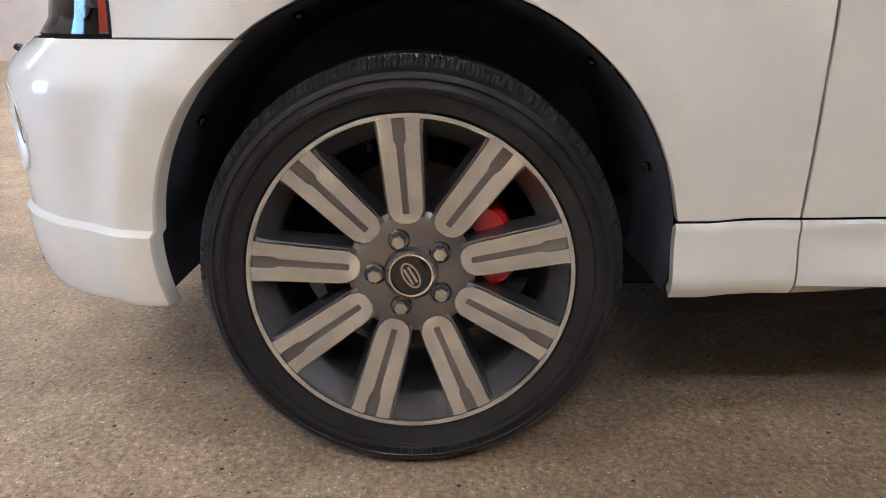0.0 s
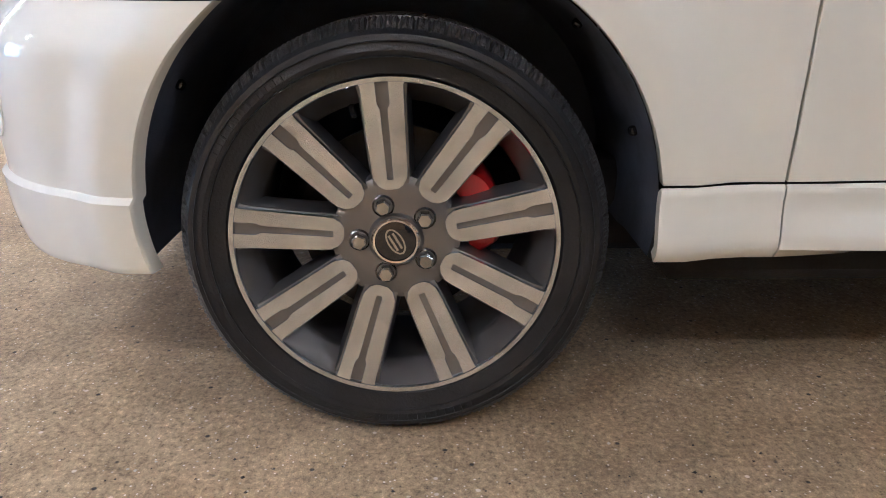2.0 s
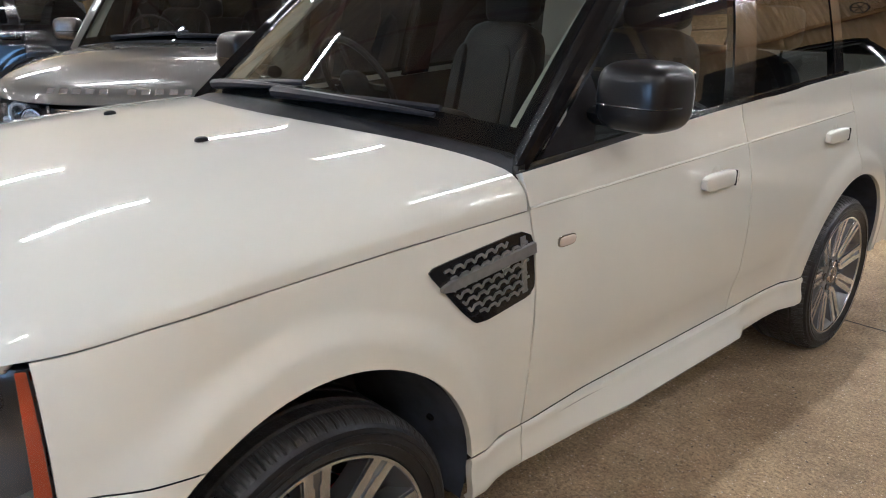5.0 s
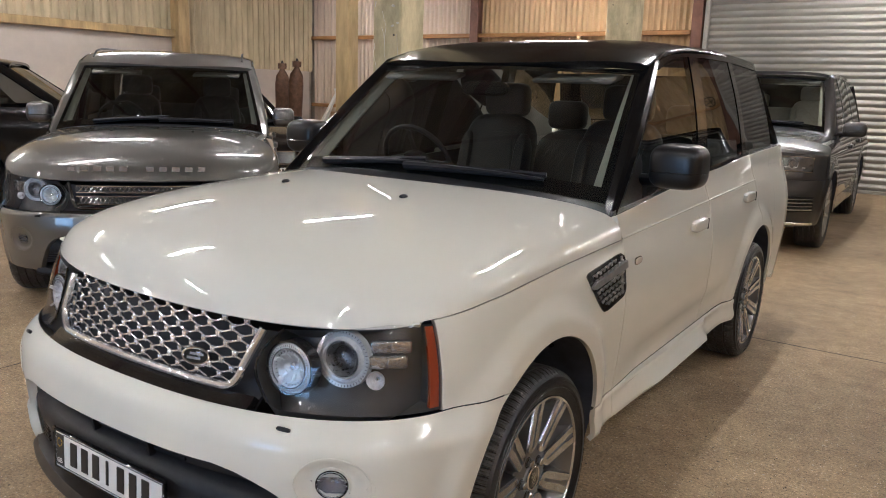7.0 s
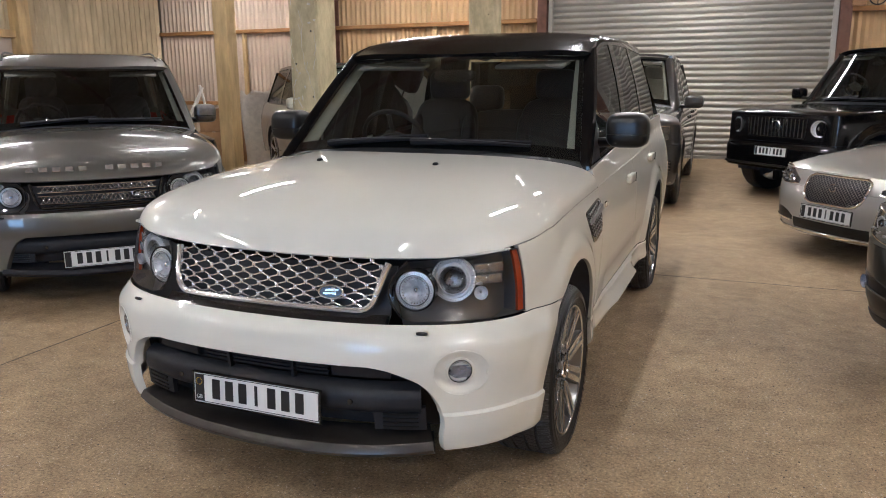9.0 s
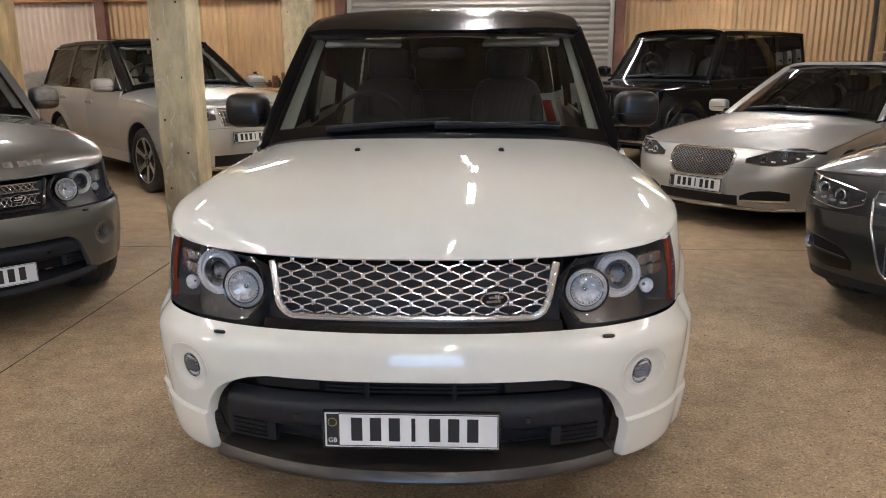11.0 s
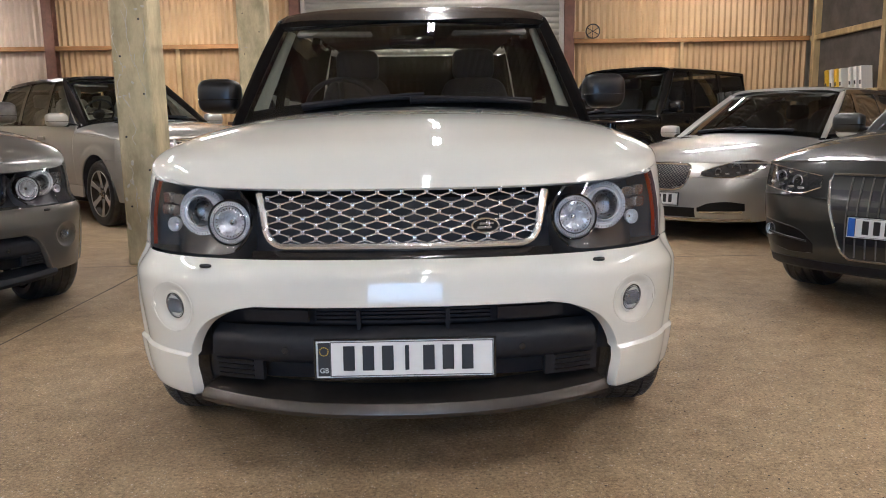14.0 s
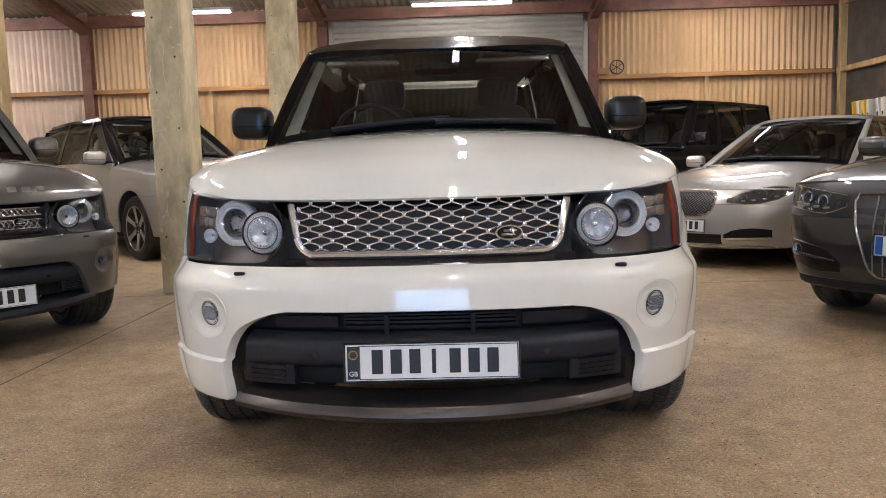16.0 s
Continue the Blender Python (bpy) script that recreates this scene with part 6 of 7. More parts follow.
    if s.get("badge"):
        c = nose_point(S, 0, s["badge"][0], 0.016)
        Tb = Matrix.Translation(c) @ Vector((0, -1, 0.1)).to_track_quat("X", "Z").to_matrix().to_4x4()
        r = s["badge"][1]
        Geo().lathe([(r, -0.01), (r, 0.004), (r * 0.86, 0.006), (r * 0.84, 0.0)], 28, Tb).part("badge_ring", M["chrome"], gr)
        for a in ((90, 210, 330) if s["badge"][2] else ()):
            Geo().box((0.002, 0, r * 0.45), (0.005, r * 0.16, r * 0.9), Tb @ Matrix.Rotation(radians(a - 90), 4, "X")).part("badge_spoke", M["chrome"], gr)
    for x, z, r, kind in s["lamps"]:
        for sd in (1, -1):
            c = nose_point(S, sd * x, z, 0.004)
            lb = lamp_round(car, c, r, 0.02, (sd * 0.35, -1, 0), "headlamp_bowl", kind == "ring", kind == "projector")
            if kind == "ring":
                T = Matrix.Translation(c) @ Vector((sd * 0.2, -1, 0)).to_track_quat("X", "Z").to_matrix().to_4x4()
                Geo().lathe([(r, 0.008), (r * 0.6, 0.016), (0, 0.02)], 28, T).part("lamp_cover", M["lens"], lb).visible_shadow = False
    c = nose_point(S, 0, s["platez"], s.get("plateoff", 0.012))
    plate_on(car, Matrix.Translation(c) @ pose(0, 0, 0, -4), blue=s.get("blue", False))


def variant(base, **kw):
    d = dict(base)
    d.update(kw)
    return d


GREY = variant(L320, paint="grey", caliper=False, step=0.05, seg=48, tyreseg=96, spokes="five", rimdark="silveralloy", rimbright="silveralloy", roofpaint="grey", rooflabel="", pillarpaint="grey", rails=True, fogz=0.50, bb=0.30, mirrors=(0.99, 0.95, 1.25, (0.094, 0.092, 0.084), "steel"), mirrorlabel="satin grey door mirror", bt=0.682, hood=(-0.505, 0.875, 0.905, 2.8, 2.7), crown=[(0, 0.877), (0.02, 0.925), (0.07, 0.985), (0.2, 1.055), (0.45, 1.122), (0.75, 1.160), (1.0, 1.18)], shut=[(-0.60, 0.905), (-0.47, 0.922), (-0.36, 0.945), (-0.27, 0.965), (-0.07, 0.99), (0.2, 1.008), (0.62, 1.020), (0.80, 1.026)], skirt=0.006, skirtpaint="grey", screenglass="screendark", platez=0.365)

# tall luxury off-roader
L405 = variant(
    L320, az=0.0, afy=0.0, slim=0.0, F=0.90, D=0.50, n=2.6, wb=2.922, R=1.15, step=0.06, seg=40, tyreseg=80, wr=0.385, rim=0.268, tw=0.265, track=0.83, ra=0.455, flare=0.01, spokes="five", caliper=False, rimdark="silveralloy", rimbright="silveralloy",
    prof=[(0.22, 0.90), (0.35, 0.94), (0.50, 0.965), (0.75, 0.985), (0.95, 0.98), (1.06, 0.955), (1.15, 0.925), (1.22, 0.88)],
    pull=[(0.24, 0.06), (0.32, 0.02), (0.5, 0.0), (0.72, 0.01), (0.85, 0.03), (1.0, 0.06), (1.06, 0.10), (1.2, 0.2)],
    lining="cream", bt=0.77, bb=0.30, sill=0.46, sb=0.32, skirt=0.0, shut=[(-0.55, 1.0), (-0.2, 1.04), (0.4, 1.07), (0.8, 1.09)], fy=-0.52,
    doors=(0.62, 1.75, 2.78), belt=[(0.5, 1.17), (1.7, 1.175), (3.9, 1.19)], handle=(0.15, 1.02),
    hood=(-0.55, 1.035, 1.005, 2.8, 2.0), crown=[(0, 1.037), (0.03, 1.07), (0.1, 1.105), (0.3, 1.15), (0.6, 1.19), (1.0, 1.22)], cowl=(0.36, 0.60),
    screen=((0.46, 0.62, 1.225, 1.165, 0.77), (1.35, 1.5, 1.75, 1.72, 0.60)), abase=(0.68, 1.55), gh=(1.17, 1.76, 0.875, 0.68),
    roofz=[(1.2, 1.80), (1.7, 1.83), (2.6, 1.835), (3.4, 1.81), (3.9, 1.77)], roofend=(3.85, 1.76, 0.62),
    windows=[(0.70, 1.68, 1.57, 1.72, "windscreen"), (1.68, 1.80, 1.72, 1.81, "pillar"), (1.80, 2.66, 1.81, 2.60, "privacy"), (2.66, 2.78, 2.60, 2.72, "pillar"), (2.78, 3.75, 2.72, 3.5, "privacy")],
    rearglass=((4.08, 1.2, 0.76), (3.82, 1.70, 0.62)), tailz=1.19, seat=(0.40, 1.65, 0.85), mirrors=(1.05, 0.85, 1.24, (0.125, 0.07, 0.085), "darkgrey"), mirrorlabel="", paint="darkgrey", roofpaint="darkgrey", rooflabel="", pillarpaint="darkgrey", wipers=((-0.62, 0.08), (0.0, 0.72)),
    patches=[((0.44, 0.86), [(0.44, 0.87), (0.86, 0.85)], [(0.44, 0.99), (0.7, 1.0), (0.86, 0.99)], 0.004, "headglass", "headlamp"), ((-0.5, 0.5), [(-0.5, 0.34), (0.5, 0.34)], [(-0.5, 0.47), (0.5, 0.47)], 0.003, "satin", "lower_intake"), ((0.60, 0.90), [(0.60, 0.44), (0.90, 0.455)], [(0.60, 0.61), (0.90, 0.61)], 0.003, "satin", "corner_intake"), ((0.61, 0.89), [(0.61, 0.465), (0.89, 0.471)], [(0.61, 0.478), (0.89, 0.484)], 0.012, "satinchrome", "intake_blade"), ((0.61, 0.89), [(0.61, 0.500), (0.89, 0.506)], [(0.61, 0.513), (0.89, 0.519)], 0.012, "satinchrome", "intake_blade"), ((0.61, 0.89), [(0.61, 0.535), (0.89, 0.541)], [(0.61, 0.548), (0.89, 0.554)], 0.012, "satinchrome", "intake_blade"), ((0.61, 0.89), [(0.61, 0.570), (0.89, 0.576)], [(0.61, 0.583), (0.89, 0.589)], 0.012, "satinchrome", "intake_blade"), ((-0.9, 0.9), [(-0.9, 0.315), (0.9, 0.315)], [(-0.9, 0.345), (0.9, 0.345)], 0.010, "satinchrome", "skid_strip")],
    grille=([(0.80, 0.36), (1.0, 0.41)], 0.80, 0.99, "bars"), nbars=3, grillemat="meshsilver", lamps=[(0.55, 0.93, 0.052, "projector"), (0.69, 0.93, 0.052, "projector")], platez=0.66,
)
SILVER405 = variant(L405, rimdark="clutter", paint="champagne", pillarpaint="gloss", roofpaint="gloss", mirrors=(1.05, 0.85, 1.24, (0.125, 0.07, 0.085), "champagne"), seats="ivory")
DARK405 = variant(
    L405, seats="ivory", spokes="many", wb=3.12, screen=((0.46, 0.62, 1.25, 1.185, 0.77), (1.35, 1.5, 1.83, 1.80, 0.60)), gh=(1.17, 1.84, 0.875, 0.68),
    roofz=[(1.2, 1.88), (1.7, 1.91), (2.6, 1.915), (3.4, 1.89), (4.1, 1.85)], roofend=(4.05, 1.84, 0.62), rearglass=((4.28, 1.2, 0.76), (4.02, 1.78, 0.62)),
    windows=[(0.70, 1.72, 1.57, 1.76, "windscreen"), (1.72, 1.84, 1.76, 1.85, "pillar"), (1.84, 2.82, 1.85, 2.76, "privacy"), (2.82, 2.94, 2.76, 2.88, "pillar"), (2.94, 3.95, 2.88, 3.7, "privacy")],
)

ESTATE = variant(
    L405, trim="dash", F=0.93, D=0.56, n=2.15, wb=2.909, R=1.12, wr=0.335, rim=0.25, tw=0.245, track=0.80, ra=0.385, flare=0.012, spokes="many",
    prof=[(0.16, 0.84), (0.25, 0.88), (0.40, 0.91), (0.60, 0.935), (0.75, 0.925), (0.86, 0.89), (0.95, 0.84)],
    pull=[(0.16, 0.09), (0.22, 0.03), (0.32, 0.0), (0.45, 0.005), (0.60, 0.05), (0.70, 0.11), (0.78, 0.19), (0.95, 0.36)],
    bt=0.60, bb=0.20, sill=0.32, sb=0.20, shut=[(-0.5, 0.72), (-0.2, 0.76), (0.4, 0.83), (0.8, 0.87)], fy=-0.38,
    doors=(0.72, 1.80, 2.78), belt=[(0.5, 0.90), (1.7, 0.93), (3.9, 1.0)], handle=(0.15, 0.82),
    hood=(-0.42, 0.735, 0.70, 2.6, 1.9), crown=[(0, 0.737), (0.05, 0.765), (0.15, 0.80), (0.4, 0.865), (0.7, 0.925), (1.0, 0.965)], cowl=(0.50, 0.74),
    screenglass="screendark", screen=((0.58, 0.84, 0.97, 0.905, 0.785), (1.62, 1.77, 1.43, 1.40, 0.60)), abase=(0.86, 1.80), gh=(0.92, 1.44, 0.825, 0.635), cant=0.05, drop=0.07,
    roofz=[(1.5, 1.455), (1.9, 1.48), (2.6, 1.485), (3.4, 1.46), (3.9, 1.40)], roofend=(3.75, 1.40, 0.55),
    windows=[(0.88, 1.78, 1.82, 1.90, "privacy"), (1.78, 1.90, 1.90, 1.98, "pillar"), (1.90, 2.62, 1.98, 2.60, "privacy"), (2.62, 2.74, 2.60, 2.72, "pillar"), (2.74, 3.7, 2.72, 3.4, "privacy")],
    rearglass=((4.0, 0.98, 0.70), (3.72, 1.36, 0.55)), tailz=1.0, seat=(0.38, 1.78, 0.52), mirrors=(1.0, 0.98, 0.99, (0.11, 0.06, 0.07), "silver"), paint="silver", roofpaint="silver", pillarpaint="silver", wipers=((-0.6, 0.1), (0.0, 0.7)), seats="leather",
    patches=[((0.42, 0.88), [(0.42, 0.616), (0.62, 0.602), (0.80, 0.640), (0.88, 0.70)], [(0.42, 0.652), (0.55, 0.702), (0.70, 0.748), (0.80, 0.756), (0.88, 0.738)], 0.003, "headglass", "headlamp"), ((0.42, 0.78), [(0.42, 0.295), (0.6, 0.28), (0.80, 0.31)], [(0.42, 0.33), (0.52, 0.375), (0.66, 0.39), (0.80, 0.37)], 0.002, "satin", "corner_intake"), ((0.44, 0.76), [(0.44, 0.285), (0.76, 0.29)], [(0.44, 0.302), (0.76, 0.31)], 0.012, "chrome", "intake_blade"), ((-0.40, 0.40), [(-0.4, 0.24), (0.4, 0.24)], [(-0.4, 0.33), (0.4, 0.33)], 0.003, "satin", "lower_intake"), ((-0.8, 0.8), [(-0.8, 0.212), (0.8, 0.212)], [(-0.8, 0.235), (0.8, 0.235)], 0.010, "chrome", "skid_strip")],
    grille=([(0.485, 0.20), (0.50, 0.25), (0.53, 0.285), (0.62, 0.315), (0.68, 0.315), (0.705, 0.29), (0.715, 0.26)], 0.485, 0.715, "mesh"), grillemat="steel", badge=(0.62, 0.035, False), lamps=[(0.56, 0.660, 0.026, "projector"), (0.69, 0.693, 0.036, "projector")], platez=0.405,
)
CROSSOVER = variant(
    ESTATE, F=0.87, D=0.46, n=2.6, screenglass="windscreen", wb=2.603, R=0.90, wr=0.345, rim=0.245, ra=0.40, track=0.785,
    prof=[(0.20, 0.82), (0.30, 0.86), (0.45, 0.89), (0.70, 0.915), (0.88, 0.905), (0.98, 0.875), (1.05, 0.83)],
    pull=[(0.2, 0.08), (0.28, 0.03), (0.4, 0.0), (0.55, 0.0), (0.72, 0.04), (0.82, 0.09), (0.90, 0.16), (1.05, 0.3)],
    bt=0.66, bb=0.24, sill=0.38, sb=0.25, shut=[(-0.5, 0.83), (-0.2, 0.88), (0.4, 0.94), (0.8, 0.97)], fy=-0.40,
    doors=(0.70, 1.70, 2.5), belt=[(0.5, 1.0), (1.7, 1.03), (3.5, 1.10)], handle=(0.15, 0.90),
    hood=(-0.44, 0.875, 0.825, 2.6, 1.9), crown=[(0, 0.877), (0.05, 0.905), (0.15, 0.94), (0.4, 0.995), (0.7, 1.035), (1.0, 1.06)], cowl=(0.46, 0.70),
    screen=((0.54, 0.78, 1.065, 1.005, 0.775), (1.42, 1.57, 1.54, 1.51, 0.61)), abase=(0.80, 1.60), gh=(1.02, 1.55, 0.815, 0.645),
    roofz=[(1.3, 1.565), (1.7, 1.59), (2.4, 1.595), (3.0, 1.57), (3.4, 1.53)], roofend=(3.25, 1.52, 0.55),
    windows=[(0.82, 1.66, 1.62, 1.72, "privacy"), (1.66, 1.76, 1.72, 1.80, "pillar"), (1.76, 2.4, 1.80, 2.36, "privacy"), (2.4, 2.5, 2.36, 2.46, "pillar"), (2.5, 3.1, 2.46, 2.95, "privacy")],
    rearglass=((3.42, 1.1, 0.68), (3.22, 1.48, 0.55)), tailz=1.1, seat=(0.37, 1.62, 0.65), mirrors=(1.0, 0.90, 1.08, (0.11, 0.065, 0.075), "graphite"), paint="graphite", roofpaint="graphite", pillarpaint="graphite", caliper=False, rails=True,
    patches=[((0.45, 0.85), [(0.45, 0.722), (0.58, 0.680), (0.85, 0.712)], [(0.45, 0.785), (0.7, 0.822), (0.85, 0.842)], 0.004, "headglass", "headlamp"), ((0.46, 0.83), [(0.46, 0.345), (0.60, 0.335), (0.83, 0.385)], [(0.46, 0.40), (0.56, 0.475), (0.83, 0.515)], 0.003, "satin", "corner_intake"), ((0.50, 0.80), [(0.50, 0.405), (0.80, 0.430)], [(0.50, 0.416), (0.80, 0.443)], 0.010, "graphite", "intake_bar"), ((-0.78, 0.78), [(-0.78, 0.25), (0.78, 0.25)], [(-0.78, 0.30), (0.78, 0.30)], 0.006, "plastic", "skid_strip")],
    grille=([(0.335, 0.25), (0.36, 0.285), (0.50, 0.34), (0.66, 0.385), (0.77, 0.40), (0.80, 0.385)], 0.335, 0.80, "vertical"), nvert=11, barr=0.0045, rimr=0.0085, grillerim="satinchrome", grillemat="steel", badge=(0.70, 0.036, False), lamps=[(0.60, 0.752, 0.036, "projector"), (0.72, 0.772, 0.038, "projector"), (0.76, 0.452, 0.036, "ring")], platez=0.52, blue=True,
)
BOXY = variant(
    L405, trim="dash", F=0.80, D=0.22, n=4.5, wb=2.89, R=0.85, DR=0.16, nr=5, wr=0.395, rim=0.27, track=0.83, ra=0.47, flare=0.035,
    prof=[(0.3, 0.86), (0.5, 0.90), (0.9, 0.905), (1.10, 0.90), (1.20, 0.885), (1.26, 0.87)],
    pull=[(0.3, 0.06), (0.42, 0.0), (0.66, 0.0), (0.72, 0.05), (0.95, 0.06), (1.15, 0.07), (1.26, 0.12)],
    bt=0.74, bb=0.40, sill=0.52, sb=0.42, shut=[(-0.7, 1.09), (0.8, 1.13)], fy=-0.60,
    doors=(0.60, 1.62, 2.62), belt=[(0.5, 1.20), (3.7, 1.24)], handle=(0.15, 1.10),
    hood=(-0.61, 1.10, 1.09, 4.5, 3.2), crown=[(0, 1.10), (0.03, 1.125), (0.10, 1.145), (0.5, 1.175), (1.0, 1.20)], cowl=(0.42, 0.55),
    screen=((0.52, 0.62, 1.21, 1.19, 0.80), (1.02, 1.10, 1.86, 1.85, 0.68)), abase=(0.68, 1.15), gh=(1.20, 1.9, 0.86, 0.76), cant=0.07, drop=0.07, taper=(2.4, 0.0),
    roofz=[(0.9, 1.925), (1.3, 1.945), (2.5, 1.955), (3.7, 1.94)], roofend=(3.62, 1.93, 0.74),
    windows=[(0.70, 1.60, 1.18, 1.60, "privacy"), (1.60, 1.70, 1.60, 1.70, "pillar"), (1.70, 2.52, 1.70, 2.52, "privacy"), (2.52, 2.64, 2.52, 2.64, "pillar"), (2.64, 3.55, 2.64, 3.5, "privacy")],
    rearglass=((3.68, 1.22, 0.80), (3.62, 1.85, 0.72)), tailz=1.24, seat=(0.38, 1.5, 0.95), mirrors=(1.06, 0.72, 1.32, (0.10, 0.07, 0.085), "black"), paint="black", roofpaint="black", pillarpaint="black", bpillar="black", caliper=False, seats="leather", lining="dash",
    patches=[((-0.74, 0.74), [(-0.74, 0.78), (0.74, 0.78)], [(-0.74, 1.06), (0.74, 1.06)], 0.002, "gloss", "front_panel"), ((-0.85, 0.85), [(-0.85, 0.43), (0.85, 0.43)], [(-0.85, 0.46), (0.85, 0.46)], 0.02, "satinchrome", "skid_strip")],
    grille=([(0.80, 0.46), (1.05, 0.48)], 0.80, 1.05, "vertical"), grillerim="gloss", grillemat="clutter", badge=(0.93, 0.085, True), lamps=[(0.665, 0.935, 0.10, "ring")], platez=0.62,
)
OLDSALOON = variant(ESTATE, paint="black", roofpaint="black", pillarpaint="black", mirrors=(0.98, 0.98, 0.99, (0.10, 0.06, 0.065), "black"), patches=[((-0.7, 0.7), [(-0.7, 0.24), (0.7, 0.24)], [(-0.7, 0.33), (0.7, 0.33)], 0.003, "satin", "lower_intake")], grille=([(0.50, 0.26), (0.66, 0.28)], 0.50, 0.66, "mesh"), badge=None, lamps=[(0.46, 0.60, 0.065, "ring"), (0.64, 0.60, 0.055, "ring")], platez=0.40, caliper=False)
BLACK405 = variant(L405, roofz=[(1.2, 1.76), (1.7, 1.78), (2.6, 1.77), (3.2, 1.74), (3.5, 1.69)], roofend=(3.42, 1.68, 0.62), rearglass=((4.06, 1.2, 0.76), (3.40, 1.66, 0.62)), windows=[(0.70, 1.68, 1.57, 1.72, "windscreen"), (1.68, 1.80, 1.72, 1.81, "pillar"), (1.80, 2.60, 1.81, 2.50, "privacy"), (2.60, 2.72, 2.50, 2.62, "pillar"), (2.72, 3.55, 2.62, 3.05, "privacy")], rimdark="satin", rimbright="steel", paint="black", roofpaint="black", pillarpaint="black", mirrors=(1.05, 0.85, 1.24, (0.125, 0.07, 0.085), "black"))
M["grit"] = material("loose_grit", (0.05, 0.043, 0.036), 0.8, 0, 0, 40, 0.6)
M["darkboard"] = material("dark_bitumen_board", (0.09, 0.075, 0.06), 0.8, 0, 0, 3, 0.35)
M["yard"] = material("yard_concrete", (0.32, 0.31, 0.29), 0.85, 0, 0, 3, 0.3)
M["headglass"] = material("smoked_lamp_glass", (0.10, 0.10, 0.10), 0.12, 0.4, 1.0, 30, 0.5)


def add_car(name, label, spec, x, y, turn, front, sport=False):
    car = thing(name, label, "car", pose(x, y, 0, 0, 0, turn), "parked cars")
    S = build_car(car, spec)
    if front == "rrs":
        front_rrs(car, S, spec, sport)
        vent_side(car, S, spec)
    else:
        front_plain(car, S, spec)
    return car


# ---- hall ----
WX0, WX1, WY0, WY1, EAVE = -12.7, 7.95, -14.0, 13.0, 4.15


def ribbed(p0, p1, z0, z1, pitch, depth, out):
    """A corrugated sheet between two plan points, rippling along the wall; out: the side it bulges to."""
    p0, p1 = np.array(p0, float), np.array(p1, float)
    L = np.linalg.norm(p1 - p0)
    t = (p1 - p0) / L
    n = np.array(out, float)
    k = int(L / pitch * 6)
    rows = []
    for i in range(k + 1):
        a = L * i / k
        q = p0 + t * a + n * (depth * (0.5 + 0.5 * math.cos(2 * math.pi * a / pitch)))
        rows.append([(q[0], q[1], z0), (q[0], q[1], z1)])
    return rows


def wall_piece(name, c, s, mat, parent=None, b=0.0):
    return Geo().box(c, s, b=b).part(name, mat, parent, smooth=0 if not b else 30)

floor = tagged(Geo().box(((WX0 + WX1) / 2, (WY0 + WY1) / 2, -0.1), (WX1 - WX0 + 1, WY1 - WY0 + 1, 0.2)).part("floor", M["floor"], smooth=0), "worn brown-grey concrete floor with exposed grit", "floor", kind="structure")
for a, b in (((-2.2, -14), (-2.2, 13)), ((WX0, 3.14), (WX1, 3.14)), ((WX0, -3.6), (WX1, -3.6)), ((3.6, -14), (3.6, 13)), ((WX0, 9.2), (WX1, 9.2))):
    rng = random.Random(str(a))
    pts, n = [], 60
    for i in range(n + 1):
        t = i / n
        w = 0.004 + 0.003 * rng.random()
        dx, dy = (w, 0) if a[0] == b[0] else (0, w)
        j = 0.006 * (rng.random() - 0.5)
        x, y = lerp(a[0], b[0], t) + (j if dx else 0), lerp(a[1], b[1], t) + (j if dy else 0)
        pts.append([(x - dx, y - dy, 0.0006), (x + dx, y + dy, 0.0006)])
    tagged(Geo().grid(pts).part("floor_joint", M["concrete_in"], floor))

# back wall: outer skin, ribbed lining, posts, rails, shutter
wn = tagged(wall_piece("wall_north", ((WX0 + WX1) / 2, WY1 + 0.35, 3.2), (WX1 - WX0 + 1, 0.2, 6.8), M["blockwork"]), "outer back wall of the hall", "wall", kind="structure")
SH0, SH1 = -2.42, 2.76
for i, (x0, x1) in enumerate(((WX0, -7.7), (-7.55, SH0 - 0.35), (SH1 + 0.30, WX1))):
    tagged(Geo().grid(ribbed((x0, WY1 + 0.16), (x1, WY1 + 0.16), 0.0, EAVE + 0.5, 0.125, 0.035, (0, -1))).part("wall_lining", M["sheetpale" if i == 0 else "sheet"], wn, "cream ribbed metal wall sheet"))
    tagged(Geo().box(((x0 + x1) / 2, WY1 + 0.06, 2.76), (x1 - x0, 0.12, 0.09), b=0.008).part("wall_rail", M["rail"], wn, "orange-brown timber rail"))
    Geo().box(((x0 + x1) / 2, WY1 + 0.06, 1.05), (x1 - x0, 0.12, 0.09), b=0.008).part("wall_rail", M["rail"], wn)
for x in (-7.62, SH0 - 0.22, SH1 + 0.2):
    g = Geo().box((x, WY1 - 0.05, 2.2), (0.20, 0.03, 4.4)).box((x, WY1 + 0.13, 2.2), (0.20, 0.03, 4.4)).box((x, WY1 + 0.04, 2.2), (0.025, 0.16, 4.4))
    tagged(g.part("steel_post", M["redsteel"], smooth=0), "red-brown painted steel post", "post", "steel posts")
for x in (-10.1, -5.05, 5.3):
    tagged(Geo().box((x, WY1 + 0.02, 1.36), (0.08, 0.1, 2.72), b=0.006).part("stud", M["timber"], wn))
tagged(Geo().box(((WX0 + WX1) / 2, WY1, EAVE + 0.05), (WX1 - WX0, 0.1, 0.24), b=0.01).part("eaves_beam", M["redsteel"], smooth=30), "red-brown steel eaves beam", "beam")
